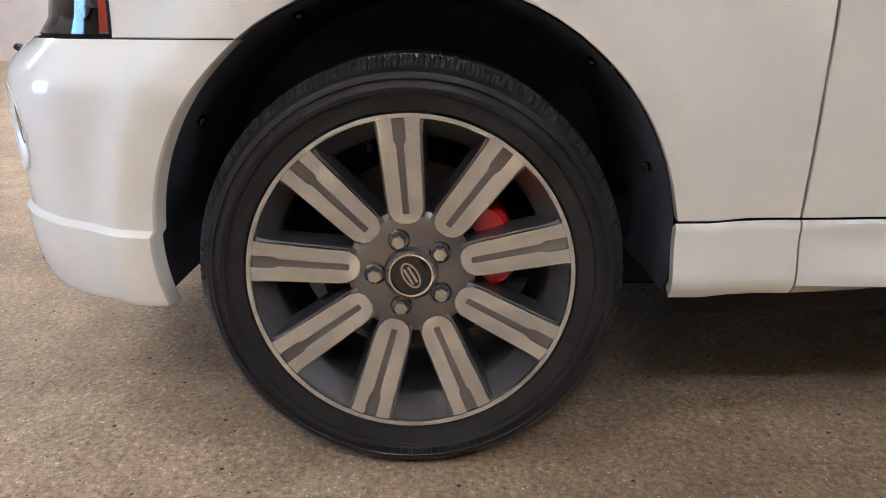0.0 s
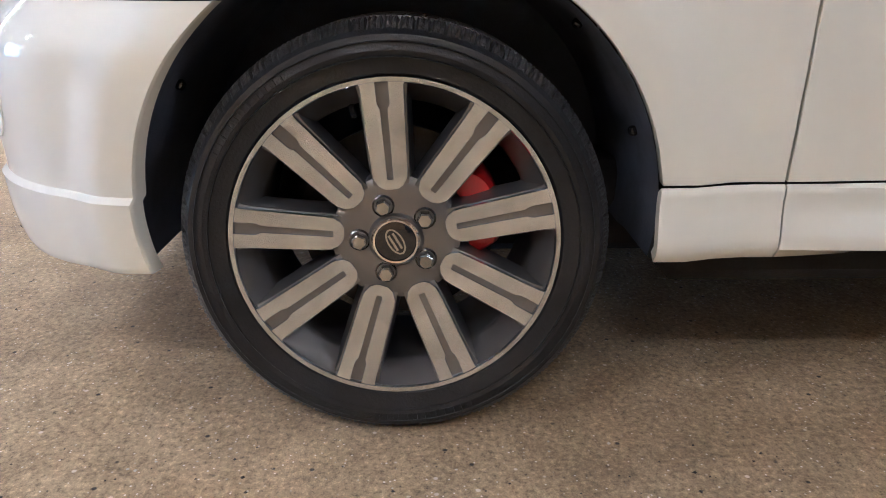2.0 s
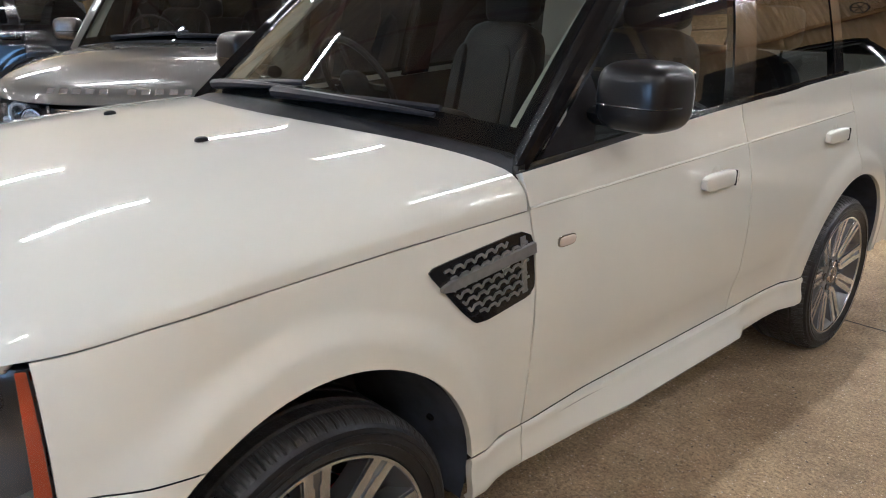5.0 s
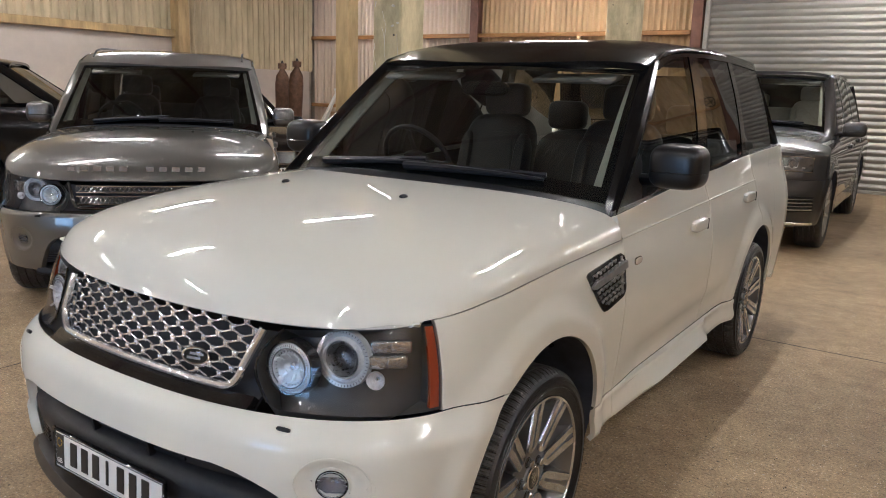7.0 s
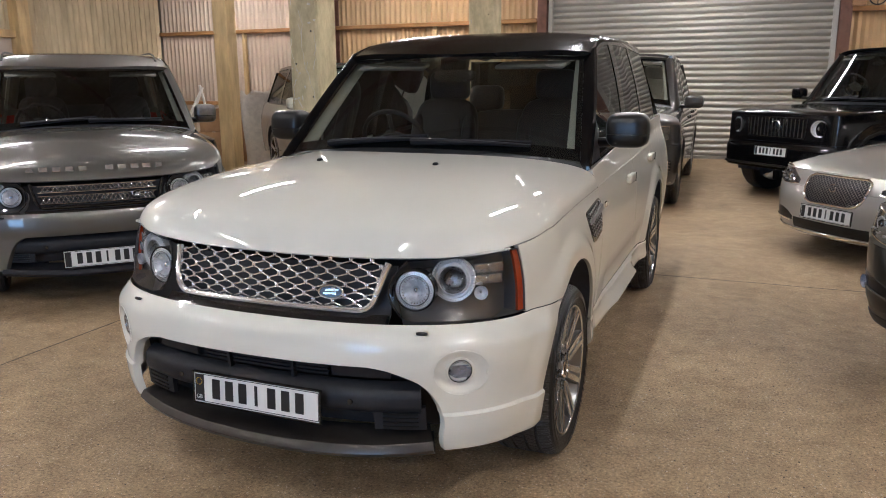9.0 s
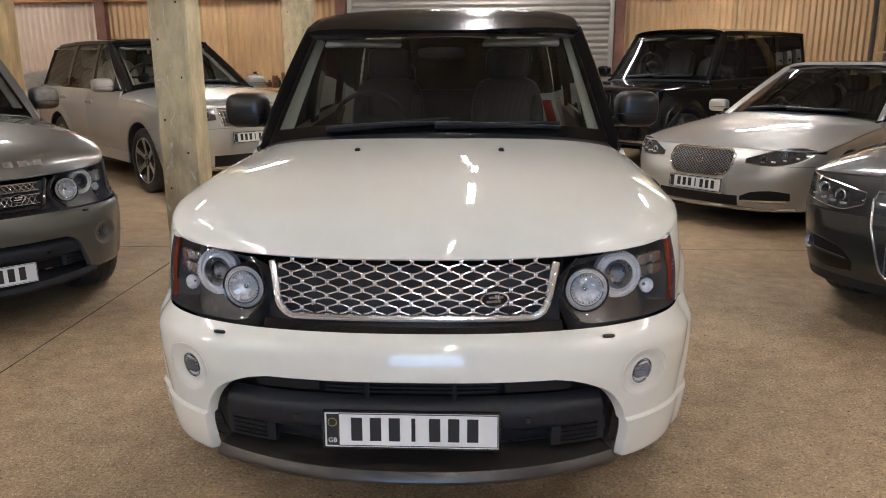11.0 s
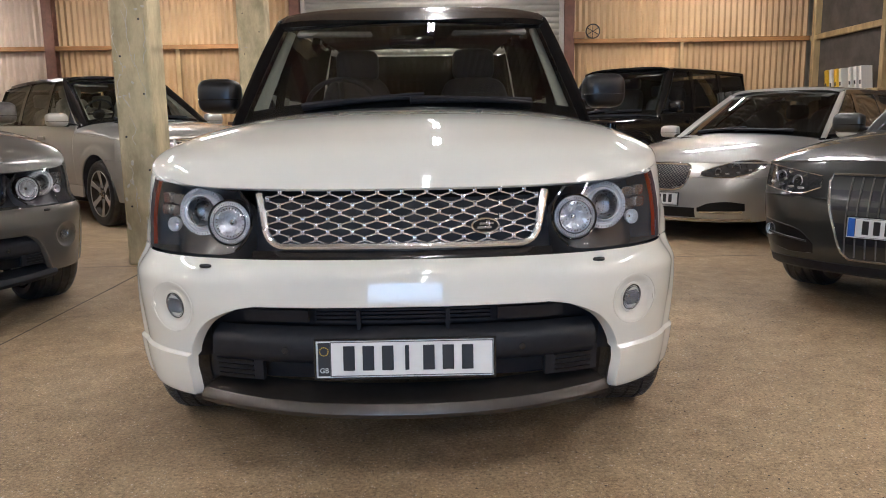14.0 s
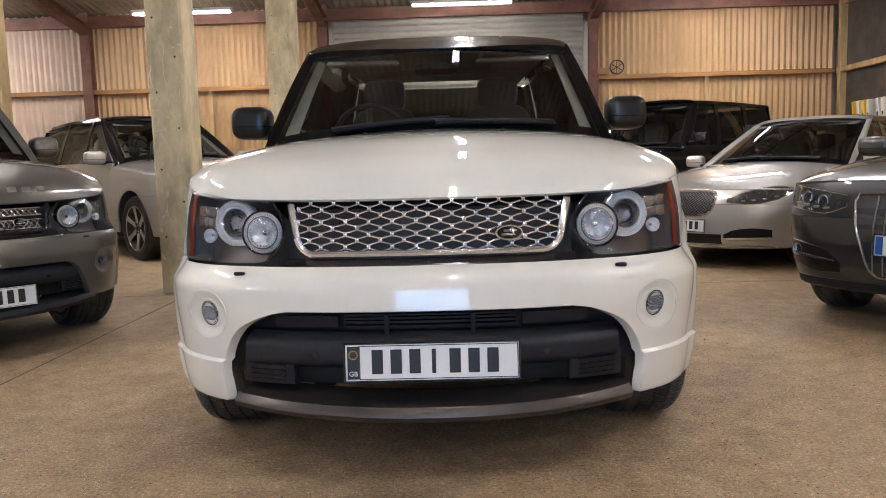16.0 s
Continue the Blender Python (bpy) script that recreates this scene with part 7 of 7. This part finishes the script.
# roller shutter
sh = thing("roller_shutter", "closed grey galvanised roller shutter", "shutter", pose(0, WY1 + 0.02, 0))
n = int(4.06 / 0.118)
slat = Geo()
prof = []
for k in range(9):
    t = k / 8
    prof.append((0.036 * (0.5 - 0.5 * math.cos(2 * math.pi * t)) ** 0.55, t * 0.118))
slat.grid([[(x, -0.005 - d, z) for d, z in prof] for x in (SH0, SH1)], 0.004, (0, -1, 0))
s0 = slat.part("slat", M["shutter"], sh, at=pose(0, 0, 0.06))
for i in range(1, n):
    o = new("slat", s0.data)
    o.parent = sh
    o.matrix_basis = pose(0, 0, 0.06 + i * 0.118)
Geo().box(((SH0 + SH1) / 2, -0.02, 0.03), (SH1 - SH0, 0.05, 0.06), b=0.006).part("bottom_bar", M["shutter"], sh)
for x in (SH0 - 0.04, SH1 + 0.04):
    Geo().box((x, -0.03, 1.95), (0.09, 0.11, 3.9), b=0.006).part("guide_rail", M["shutter"], sh)

# other walls
ww = tagged(wall_piece("wall_west", (WX0 - 0.35, -0.5, 3.2), (0.2, 28, 6.8), M["blockwork"]), "outer side wall of the hall", "wall", kind="structure")
tagged(Geo().grid(ribbed((WX0 - 0.1, WY1 + 0.1), (WX0 - 0.1, 9.0), 1.9, 6.2, 0.17, 0.05, (1, 0))).part("wall_lining", M["sheetold"], ww, "old yellowed fibre-cement sheet"))
tagged(Geo().grid(ribbed((WX0 - 0.1, 8.8), (WX0 - 0.1, -14), 2.5, 6.2, 0.17, 0.05, (1, 0))).part("wall_lining", M["sheetold"], ww))
Geo().box((WX0 - 0.1, -2.6, 1.25), (0.06, 22.8, 2.5)).part("lower_board", M["board"], ww, smooth=0)
Geo().box((WX0 - 0.1, 10.95, 0.95), (0.06, 4.1, 1.9)).part("lower_board", M["board"], ww, smooth=0)
for y in (8.9, 4.4, 0.0, -4.4, -8.8):
    tagged(Geo().box((WX0 + 0.05, y, 3.0), (0.3, 0.28, 6.0), b=0.01).part("wall_post", M["timber"], ww))
for z in (2.55, 3.45):
    Geo().box((WX0 + 0.02, -2.6, z), (0.12, 22.8, 0.16), b=0.01).part("wall_rail", M["timber"], ww)
we = tagged(wall_piece("wall_east", (WX1 + 0.35, -0.5, 3.2), (0.2, 28, 6.8), M["blockwork"]), "dark board side wall", "wall", kind="structure")
Geo().box((WX1 + 0.14, -0.5, 2.6), (0.04, 27.4, 5.2)).part("wall_board", M["darkboard"], we, smooth=0)
Geo().grid(ribbed((WX1 + 0.11, 7.6), (WX1 + 0.11, -14), 0.0, 5.2, 0.125, 0.035, (-1, 0))).part("wall_lining", M["sheet"], we, "cream ribbed metal wall sheet")
for y in (12.86, 10.4, 8.0, 5.6, 3.2, 0.8, -1.6, -4, -6.4, -9, -11.5):
    Geo().box((WX1 + 0.06, y, 2.5), (0.14, 0.12, 5.0), b=0.008).part("wall_post", M["timber"], we)
for z in (2.75, 4.1, 1.2):
    Geo().box((WX1 + 0.05, -0.5, z), (0.10, 27, 0.11), b=0.008).part("wall_rail", M["timber"], we)
# wall behind the camera with the open doorway
OX0, OX1, OZ = -1.92, 1.12, 4.0
tagged(Geo().box(((WX0 + OX0) / 2 - 0.25, WY0 - 0.1, 3.2), (OX0 - WX0 + 0.5, 0.2, 6.8)).box(((WX1 + OX1) / 2 + 0.25, WY0 - 0.1, 3.2), (WX1 - OX1 + 0.5, 0.2, 6.8)).box(((OX0 + OX1) / 2, WY0 - 0.1, (OZ + 6.6) / 2), (OX1 - OX0, 0.2, 6.6 - OZ)).part("wall_south", M["blockwork"], smooth=0), "entrance wall with a tall open doorway", "wall", kind="structure")
yard = tagged(Geo().box((0, WY0 - 20.6, -0.12), (120, 40, 0.2)).part("ground", M["yard"], smooth=0), "concrete yard outside the doorway", "ground", kind="structure")
# roof: two ribbed slopes, purlins, rafters
RY, RZ = -0.5, 6.6
slopes = []
for y0, z0, y1, z1 in ((WY1 + 0.3, EAVE + 0.22, RY, RZ), (RY, RZ, WY0 - 0.2, EAVE + 0.22)):
    k = int((WX1 - WX0 + 1) / 0.15 * 5)
    rows = []
    for i in range(k + 1):
        x = WX0 - 0.5 + (WX1 - WX0 + 1) * i / k
        d = 0.025 * math.cos(2 * math.pi * x / 0.15)
        rows.append([(x, y0, z0 + d), (x, y1, z1 + d)])
    slopes.append(rows)
cg = Geo()
for r in slopes:
    cg.grid(r, 0.02, (0, 0, 1))
tagged(cg.part("ceiling", M["roofsheet"]), "brown corrugated roof sheets seen from below", "ceiling", kind="structure")
slope = lambda y: EAVE + 0.22 + (RZ - EAVE - 0.22) * (1 - abs(y - RY) / 13.5)  # noqa: E731
for y in (11.3, 9.3, 7.3, 5.3, 3.3, 1.3, -2.3, -4.3, -6.3, -8.3, -10.3, -12.3):
    tagged(Geo().box(((WX0 + WX1) / 2, y, slope(y) - 0.13), (WX1 - WX0, 0.08, 0.16)).part("purlin", M["redsteel"], smooth=0), "red-brown steel roof purlin", "purlin", "roof purlins")
for x in (-7.62, -2.62, 2.98):
    rf_ = thing("rafter", "red-brown steel roof rafter", "rafter", pose(x, 0, 0), "roof rafters")
    for y0, y1 in ((WY1 - 0.05, RY), (RY, WY0 + 0.05)):
        a, b = Vector((0, y0, slope(y0) - 0.33)), Vector((0, y1, slope(y1) - 0.33))
        sec = [(-0.08, 0.1125), (0.08, 0.1125), (0.08, 0.0875), (0.01, 0.0875), (0.01, -0.0875), (0.08, -0.0875), (0.08, -0.1125), (-0.08, -0.1125), (-0.08, -0.0875), (-0.01, -0.0875), (-0.01, 0.0875), (-0.08, 0.0875)]
        Geo().prism(sec, lambda u, w: tuple(a + Vector((u, 0, w))), lambda u, w: tuple(b + Vector((u, 0, w)))).part("roof_beam", M["redsteel"], rf_, smooth=0)


# strip lights
def strip_light(x, y, z, turn=0):
    l = thing("strip_light", "fluorescent strip light, switched on, under the roof", "strip light", pose(x, y, z, 0, 0, turn), "strip lights")
    Geo().box((0, 0, 0.05), (1.9, 0.10, 0.06), b=0.008).part("batten", M["batten"], l)
    for dy in (-0.03, 0.03):
        Geo().tube([(-0.9, dy, 0), (0.9, dy, 0)], 0.014, 10).part("tube", M["tubelight"], l)
    for sx in (-0.92, 0.92):
        Geo().box((sx, 0, 0.01), (0.03, 0.11, 0.06), b=0.005).part("end_cap", M["batten"], l)
    for sx in (-0.6, 0.6):
        Geo().tube([(sx, 0, 0.08), (sx, 0, 0.9)], 0.004, 5).part("hanger", M["satin"], l)
    return l


l0 = strip_light(0.25, 11.3, 3.98)
for x in (-9.9, -4.95, 0.25, 5.4):
    if x != 0.25:
        copy_thing(l0, pose(x, 11.3, 3.98))
for x, ys_ in ((-9.9, (5.6, 1.2, -3.2, -7.6)), (-4.8, (4.9, 0.7, -4.0, -8.6)), (0.2, (7.2, 3.7, -3.8, -7.6, -11.2)), (3.5, (5.2,)), (5.4, (0.2, -6.4)), (4.2, (-3.0,))):
    for y in ys_:
        copy_thing(l0, pose(x, y, 4.3 + 0.4 * (1 - abs(y + 0.5) / 8.5), 0, 0, 90))

# concrete columns
def column(x, y, wx, wy, h, name="concrete_column"):
    c = tagged(Geo().box((x, y, h / 2), (wx, wy, h), b=0.018).part(name, M["column"], smooth=30), "tall pale green chipped concrete column", "column", "concrete columns")
    rng = random.Random(int(x * 100))
    for i in range(14):
        Geo().lathe([(0.009, 0), (0.009, 0.0012), (0, 0.0013)], 10, Matrix.Translation((x - wx / 2 + wx * (0.22 if i % 2 else 0.78), y - wy / 2 - 0.0002, 0.15 + 0.30 * i + 0.05 * rng.random())) @ Vector((0, -1, 0)).to_track_quat("X", "Z").to_matrix().to_4x4()).part("bolt_hole", M["ink"], c)
    for i in range(34):
        zc, xc, n = 0.1 + rng.random() ** 1.5 * 2.6, x + wx * (rng.random() - 0.5) * 0.86, rng.randint(5, 8)
        rx, rz = 0.006 + 0.016 * rng.random(), 0.006 + 0.05 * rng.random() ** 2
        lean = (rng.random() - 0.5) * 1.2
        pts = [(rx * math.cos(2 * math.pi * k / n) * (0.5 + 0.7 * rng.random()), rz * math.sin(2 * math.pi * k / n) * (0.5 + 0.7 * rng.random())) for k in range(n)]
        Geo().prism(pts, lambda a, d: (xc + a + d * lean, y - wy / 2 - 0.0016, zc + d), lambda a, d: (xc + a + d * lean, y - wy / 2 + 0.001, zc + d)).part("paint_chip", M["chip"], c, smooth=0)
    for i in range(9):
        xc, zc, n = x + wx * (rng.random() - 0.5) * 0.8, 0.15 + 1.9 * rng.random(), rng.randint(4, 8)
        line = [(xc, y - wy / 2 - 0.001, zc)]
        for k in range(n):
            line.append((min(max(line[-1][0] + 0.05 * (rng.random() - 0.5), x - wx * 0.45), x + wx * 0.45), y - wy / 2 - 0.001, line[-1][2] + 0.02 + 0.05 * rng.random()))
        Geo().tube(line, 0.0035, 5, flat=0.5).part("paint_drip", M["chip"], c, smooth=0)
    return c


column(-2.28, 3.36, 0.30, 0.34, 5.9)
column(-2.70, 9.5, 0.44, 0.40, 5.0)
tagged(Geo().box((-5.75, 6.6, 2.6), (0.25, 0.22, 5.2), b=0.012).part("timber_post", M["timber"]), "heavy yellowed timber roof post", "post")

white_car = add_car("white_car", "white square-nosed off-roader with black roof and mirrors", L320, 0, 0, 0, "rrs", True)
add_car("grey_car", "grey metallic square-nosed off-roader parked at an angle", GREY, -3.13, 1.48, 47.5, "rrs")
add_car("silver_car", "pale silver tall off-roader behind the column", SILVER405, -3.09, 6.5, 45.9, "plain")
add_car("dark_grey_car", "dark grey tall off-roader by the roller shutter", DARK405, -0.22, 6.95, 1.4, "plain")
add_car("estate_car", "silver low estate car with mesh grille", ESTATE, 2.88, 4.7, -48.6, "plain")
add_car("crossover_car", "dark graphite crossover with chrome-framed grille", CROSSOVER, 3.23, 1.45, -50.5, "plain")
add_car("boxy_car", "black boxy off-roader with upright windscreen", BOXY, 2.37, 8.27, -46.1, "plain")

add_car("black_car", "black tall off-roader seen from behind the grey one", BLACK405, -9.95, 0.25, -37, "plain")
add_car("old_saloon", "black low saloon with twin round headlamps", OLDSALOON, -6.45, 5.45, 66, "plain")


# ---- things along the walls ----
def bench(x0, x1, y, z, depth):
    w = thing("workbench", "long timber workbench cluttered with tools", "workbench", pose((x0 + x1) / 2, y, 0))
    L = x1 - x0
    Geo().box((0, 0, z - 0.025), (L, depth, 0.05), b=0.006).part("benchtop", M["timber"], w)
    Geo().box((0, -depth / 2 + 0.02, z - 0.12), (L, 0.03, 0.14), b=0.004).part("apron", M["clutter"], w)
    Geo().box((0, 0.1, 0.35), (L - 0.2, depth - 0.2, 0.03), b=0.004).part("shelf", M["timber"], w)
    for i in range(int(L / 1.2) + 1):
        for dy in (-depth / 2 + 0.06, depth / 2 - 0.06):
            Geo().box((-L / 2 + 0.06 + i * (L - 0.12) / int(L / 1.2), dy, z / 2 - 0.025), (0.08, 0.08, z - 0.05), b=0.004).part("leg", M["timber"], w)
    return w


bench(-7.3, -3.1, 12.45, 1.0, 0.7)
bench(3.3, 7.2, 12.45, 1.0, 0.7)


def tin(x, y, z, r, h, m, name="tin", label="small workshop tin on a bench"):
    T = Matrix.Translation((x, y, z)) @ pose(0, 0, 0, 0, -90)
    t = Geo().lathe([(0, 0), (r, 0), (r, h * 0.02), (r * 0.98, h * 0.05), (r * 0.98, h * 0.94), (r, h * 0.97), (r, h), (r * 0.9, h), (0, h * 0.98)], 16, T).part(name, m)
    return tagged(t, label, "tin", "bench clutter")


def bottle(x, y, z, r, h, m):
    T = Matrix.Translation((x, y, z)) @ pose(0, 0, 0, 0, -90)
    b = thing("bottle", "small workshop spray bottle on a bench", "bottle", pose(0, 0, 0), "bench clutter")
    Geo().lathe([(0, 0), (r, 0.002), (r, h * 0.6), (r * 0.85, h * 0.7), (r * 0.35, h * 0.78), (r * 0.32, h * 0.86)], 16, T).part("bottle_body", m, b)
    Geo().lathe([(r * 0.4, h * 0.86), (r * 0.4, h), (0, h)], 12, T).part("cap", M["ink"], b)
    return b


rng = random.Random(4)
for i in range(22):
    x = -7.1 + 3.8 * rng.random() if i % 2 else 3.5 + 3.5 * rng.random()
    m = rng.choice((M["clutter"], M["batten"], M["rust"], M["cardboard"], M["redlens"]))
    (tin if i % 3 else bottle)(x, 12.25 + 0.4 * rng.random(), 1.0, 0.035 + 0.04 * rng.random(), 0.10 + 0.2 * rng.random(), m)
for i in range(7):
    x = -6.9 + 0.55 * i
    v = thing("hand_tool", "dark steel hand tool lying on the bench", "tool", pose(x, 12.3, 1.02, 0, 0, 40 * i), "bench clutter")
    Geo().tube([(-0.12, 0, 0.01), (0.10, 0, 0.02 + 0.12 * (i % 3))], [0.012, 0.009], 8).part("shaft", M["clutter"], v)
    Geo().box((0.12, 0, 0.03 + 0.12 * (i % 3)), (0.07, 0.03, 0.05), b=0.008).part("head", M["clutter"], v)

# tall boxes leaning on the side wall shelf
sf = thing("wall_shelf", "timber shelf on the dark side wall", "shelf", pose(7.99, 11.2, 1.62))
Geo().box((-0.10, 0, -0.02), (0.40, 2.4, 0.04), b=0.004).part("board", M["timber"], sf)
for dy in (-1.0, 1.0):
    Geo().box((-0.08, dy, -0.14), (0.2, 0.04, 0.2), b=0.004).part("bracket", M["redsteel"], sf)
for i in range(7):
    dy = -0.75 + 0.17 * i + (0.15 if i > 2 else 0)
    bx = tagged(Geo().box((0, 0, 0.20), (0.20, 0.085, 0.40), b=0.004).part("file_box", M["yellow"] if i in (4, 6) else M["batten"], at=pose(7.74, 11.2 + dy, 1.622, -9)), "upright yellow file box" if i in (4, 6) else "upright white file box", "box", "boxes on the shelf")
    Geo().box((-0.1005, 0, 0.12), (0.002, 0.05, 0.07)).part("label_bar", M["ink"], bx, smooth=0)
rl = thing("cable_reel", "small wire ring on the timber rail", "cable reel", pose(3.45, 13.0, 2.955, 0, 0, 90))
Geo().lathe([(0.13, -0.02), (0.15, -0.02), (0.15, 0.02), (0.13, 0.02), (0.13, -0.02)], 28).part("ring", M["clutter"], rl)
for a in range(3):
    Geo().tube([tuple(Matrix.Rotation(a * math.pi / 3, 4, "X") @ Vector((0, 0, -0.13))), tuple(Matrix.Rotation(a * math.pi / 3, 4, "X") @ Vector((0, 0, 0.13)))], 0.008, 6).part("ring_spoke", M["clutter"], rl)
tagged(Geo().box((3.15, 12.92, 2.87), (0.22, 0.10, 0.13), b=0.006).part("cardboard_box", M["cardboard"]), "small brown cardboard box on the rail", "box")


# corner clutter: cylinders, frame, sacks, cartons
def gas_cylinder(x, y, h, r, lean=0):
    g = thing("gas_cylinder", "rusty brown gas cylinder standing in the corner", "gas cylinder", pose(x, y, 0, 0, lean), "gas cylinders")
    T = pose(0, 0, 0, 0, -90)
    Geo().lathe([(0, 0), (r * 0.9, 0), (r, 0.03), (r, h * 0.74), (r * 0.86, h * 0.83), (r * 0.4, h * 0.89), (r * 0.3, h * 0.92)], 22, T).part("shell", M["rust"], g)
    Geo().lathe([(r * 0.22, h * 0.92), (r * 0.22, h * 0.97), (r * 0.10, h)], 10, T).part("valve", M["clutter"], g)
    Geo().lathe([(r * 0.6, h * 0.91), (r * 0.62, h * 0.97), (r * 0.56, h * 0.97), (r * 0.56, h * 0.91)], 16, T).part("collar", M["rust"], g)
    return g


gas_cylinder(-11.9, 11.2, 2.1, 0.17)
gas_cylinder(-11.35, 11.0, 2.15, 0.17, 4)
tr = thing("folding_trestle", "pale folding metal trestle", "trestle", pose(-9.0, 9.6, 0, 0, 0, 40))
for a, b in (((-0.5, 0, 0), (0.25, 0, 1.45)), ((0.5, 0, 0), (0.2, 0.05, 1.5)), ((-0.35, 0.3, 0), (0.25, 0.2, 1.45)), ((-0.3, 0, 0.5), (0.35, 0, 0.5))):
    Geo().tube([a, b], 0.028, 8).part("leg", M["batten"], tr)
for i, (x, y, w, d, h, tm) in enumerate(((-8.3, 9.5, 0.75, 0.6, 0.60, 20), (-7.7, 9.9, 0.6, 0.5, 0.80, -12), (-8.35, 9.55, 0.6, 0.5, 0.45, 34))):
    z = 0.60 if i == 2 else 0
    bx = thing("carton", "brown cardboard carton with a taped top", "box", pose(x, y, z, 0, 0, tm), "cartons")
    Geo().box((0, 0, h / 2), (w, d, h), b=0.006).part("carton_body", M["cardboard"], bx)
    Geo().box((0, 0, h + 0.001), (0.06, d * 0.98, 0.002)).part("tape", M["sack"], bx, smooth=0)
for i, (x, y, h) in enumerate(((-7.05, 9.3, 1.35), (-8.1, 10.7, 1.3))):
    bm_ = Geo()
    rg = random.Random(i)
    P = []
    for k in range(25):
        a = 2 * math.pi * k / 24
        P.append([((0.36 + 0.03 * math.sin(3 * a + z_ * 5)) * math.copysign(abs(math.cos(a)) ** 0.5, math.cos(a)), (0.30 + 0.03 * math.cos(2 * a + z_ * 7)) * math.copysign(abs(math.sin(a)) ** 0.5, math.sin(a)), z_ * h + (0.05 * math.sin(4 * a) if z_ > 0.95 else 0)) for z_ in np.linspace(0, 1, 9)])
    sk = tagged(bm_.grid(P).part("bulk_sack", M["sack"], at=pose(x, y, 0, 0, 0, 25)), "white woven bulk sack standing open", "sack", "sacks")
    Geo().blob((0, 0, h * 0.9), (0.33, 0.28, 0.12), 0.5, 0.7, 18, 8).part("contents", M["liner"] if i else M["sack"], sk)

# loose grit on the slab
rg = random.Random(11)
g, g2 = Geo(), Geo()
for i in range(1500):
    if i < 1050:
        x, y = rg.uniform(0.95, 2.3), rg.uniform(-1.2, 1.7)
    else:
        x, y = rg.uniform(-2.5, 2.5), rg.uniform(-2.6, -0.9)
    r = rg.choice((0.0015, 0.002, 0.0025, 0.0035)) * rg.uniform(0.7, 1.3)
    a = rg.uniform(0, 6.28)
    V = [(x + r * rg.uniform(0.7, 1.3) * math.cos(a + k * 1.5708), y + r * rg.uniform(0.7, 1.3) * math.sin(a + k * 1.5708), 0.0003) for k in range(4)] + [(x + r * 0.2, y, r * rg.uniform(0.6, 1.0))]
    (g2 if i % 3 == 0 else g).add(V, [(0, 1, 4), (1, 2, 4), (2, 3, 4), (3, 0, 4)])
tagged(g.part("grit", M["grit"], weld=False, smooth=0), "dark loose grit scattered on the concrete", "grit", kind="stuff")
tagged(g2.part("stone_flecks", M["chip"], weld=False, smooth=0), "pale stone flecks loose on the concrete", "grit", kind="stuff")
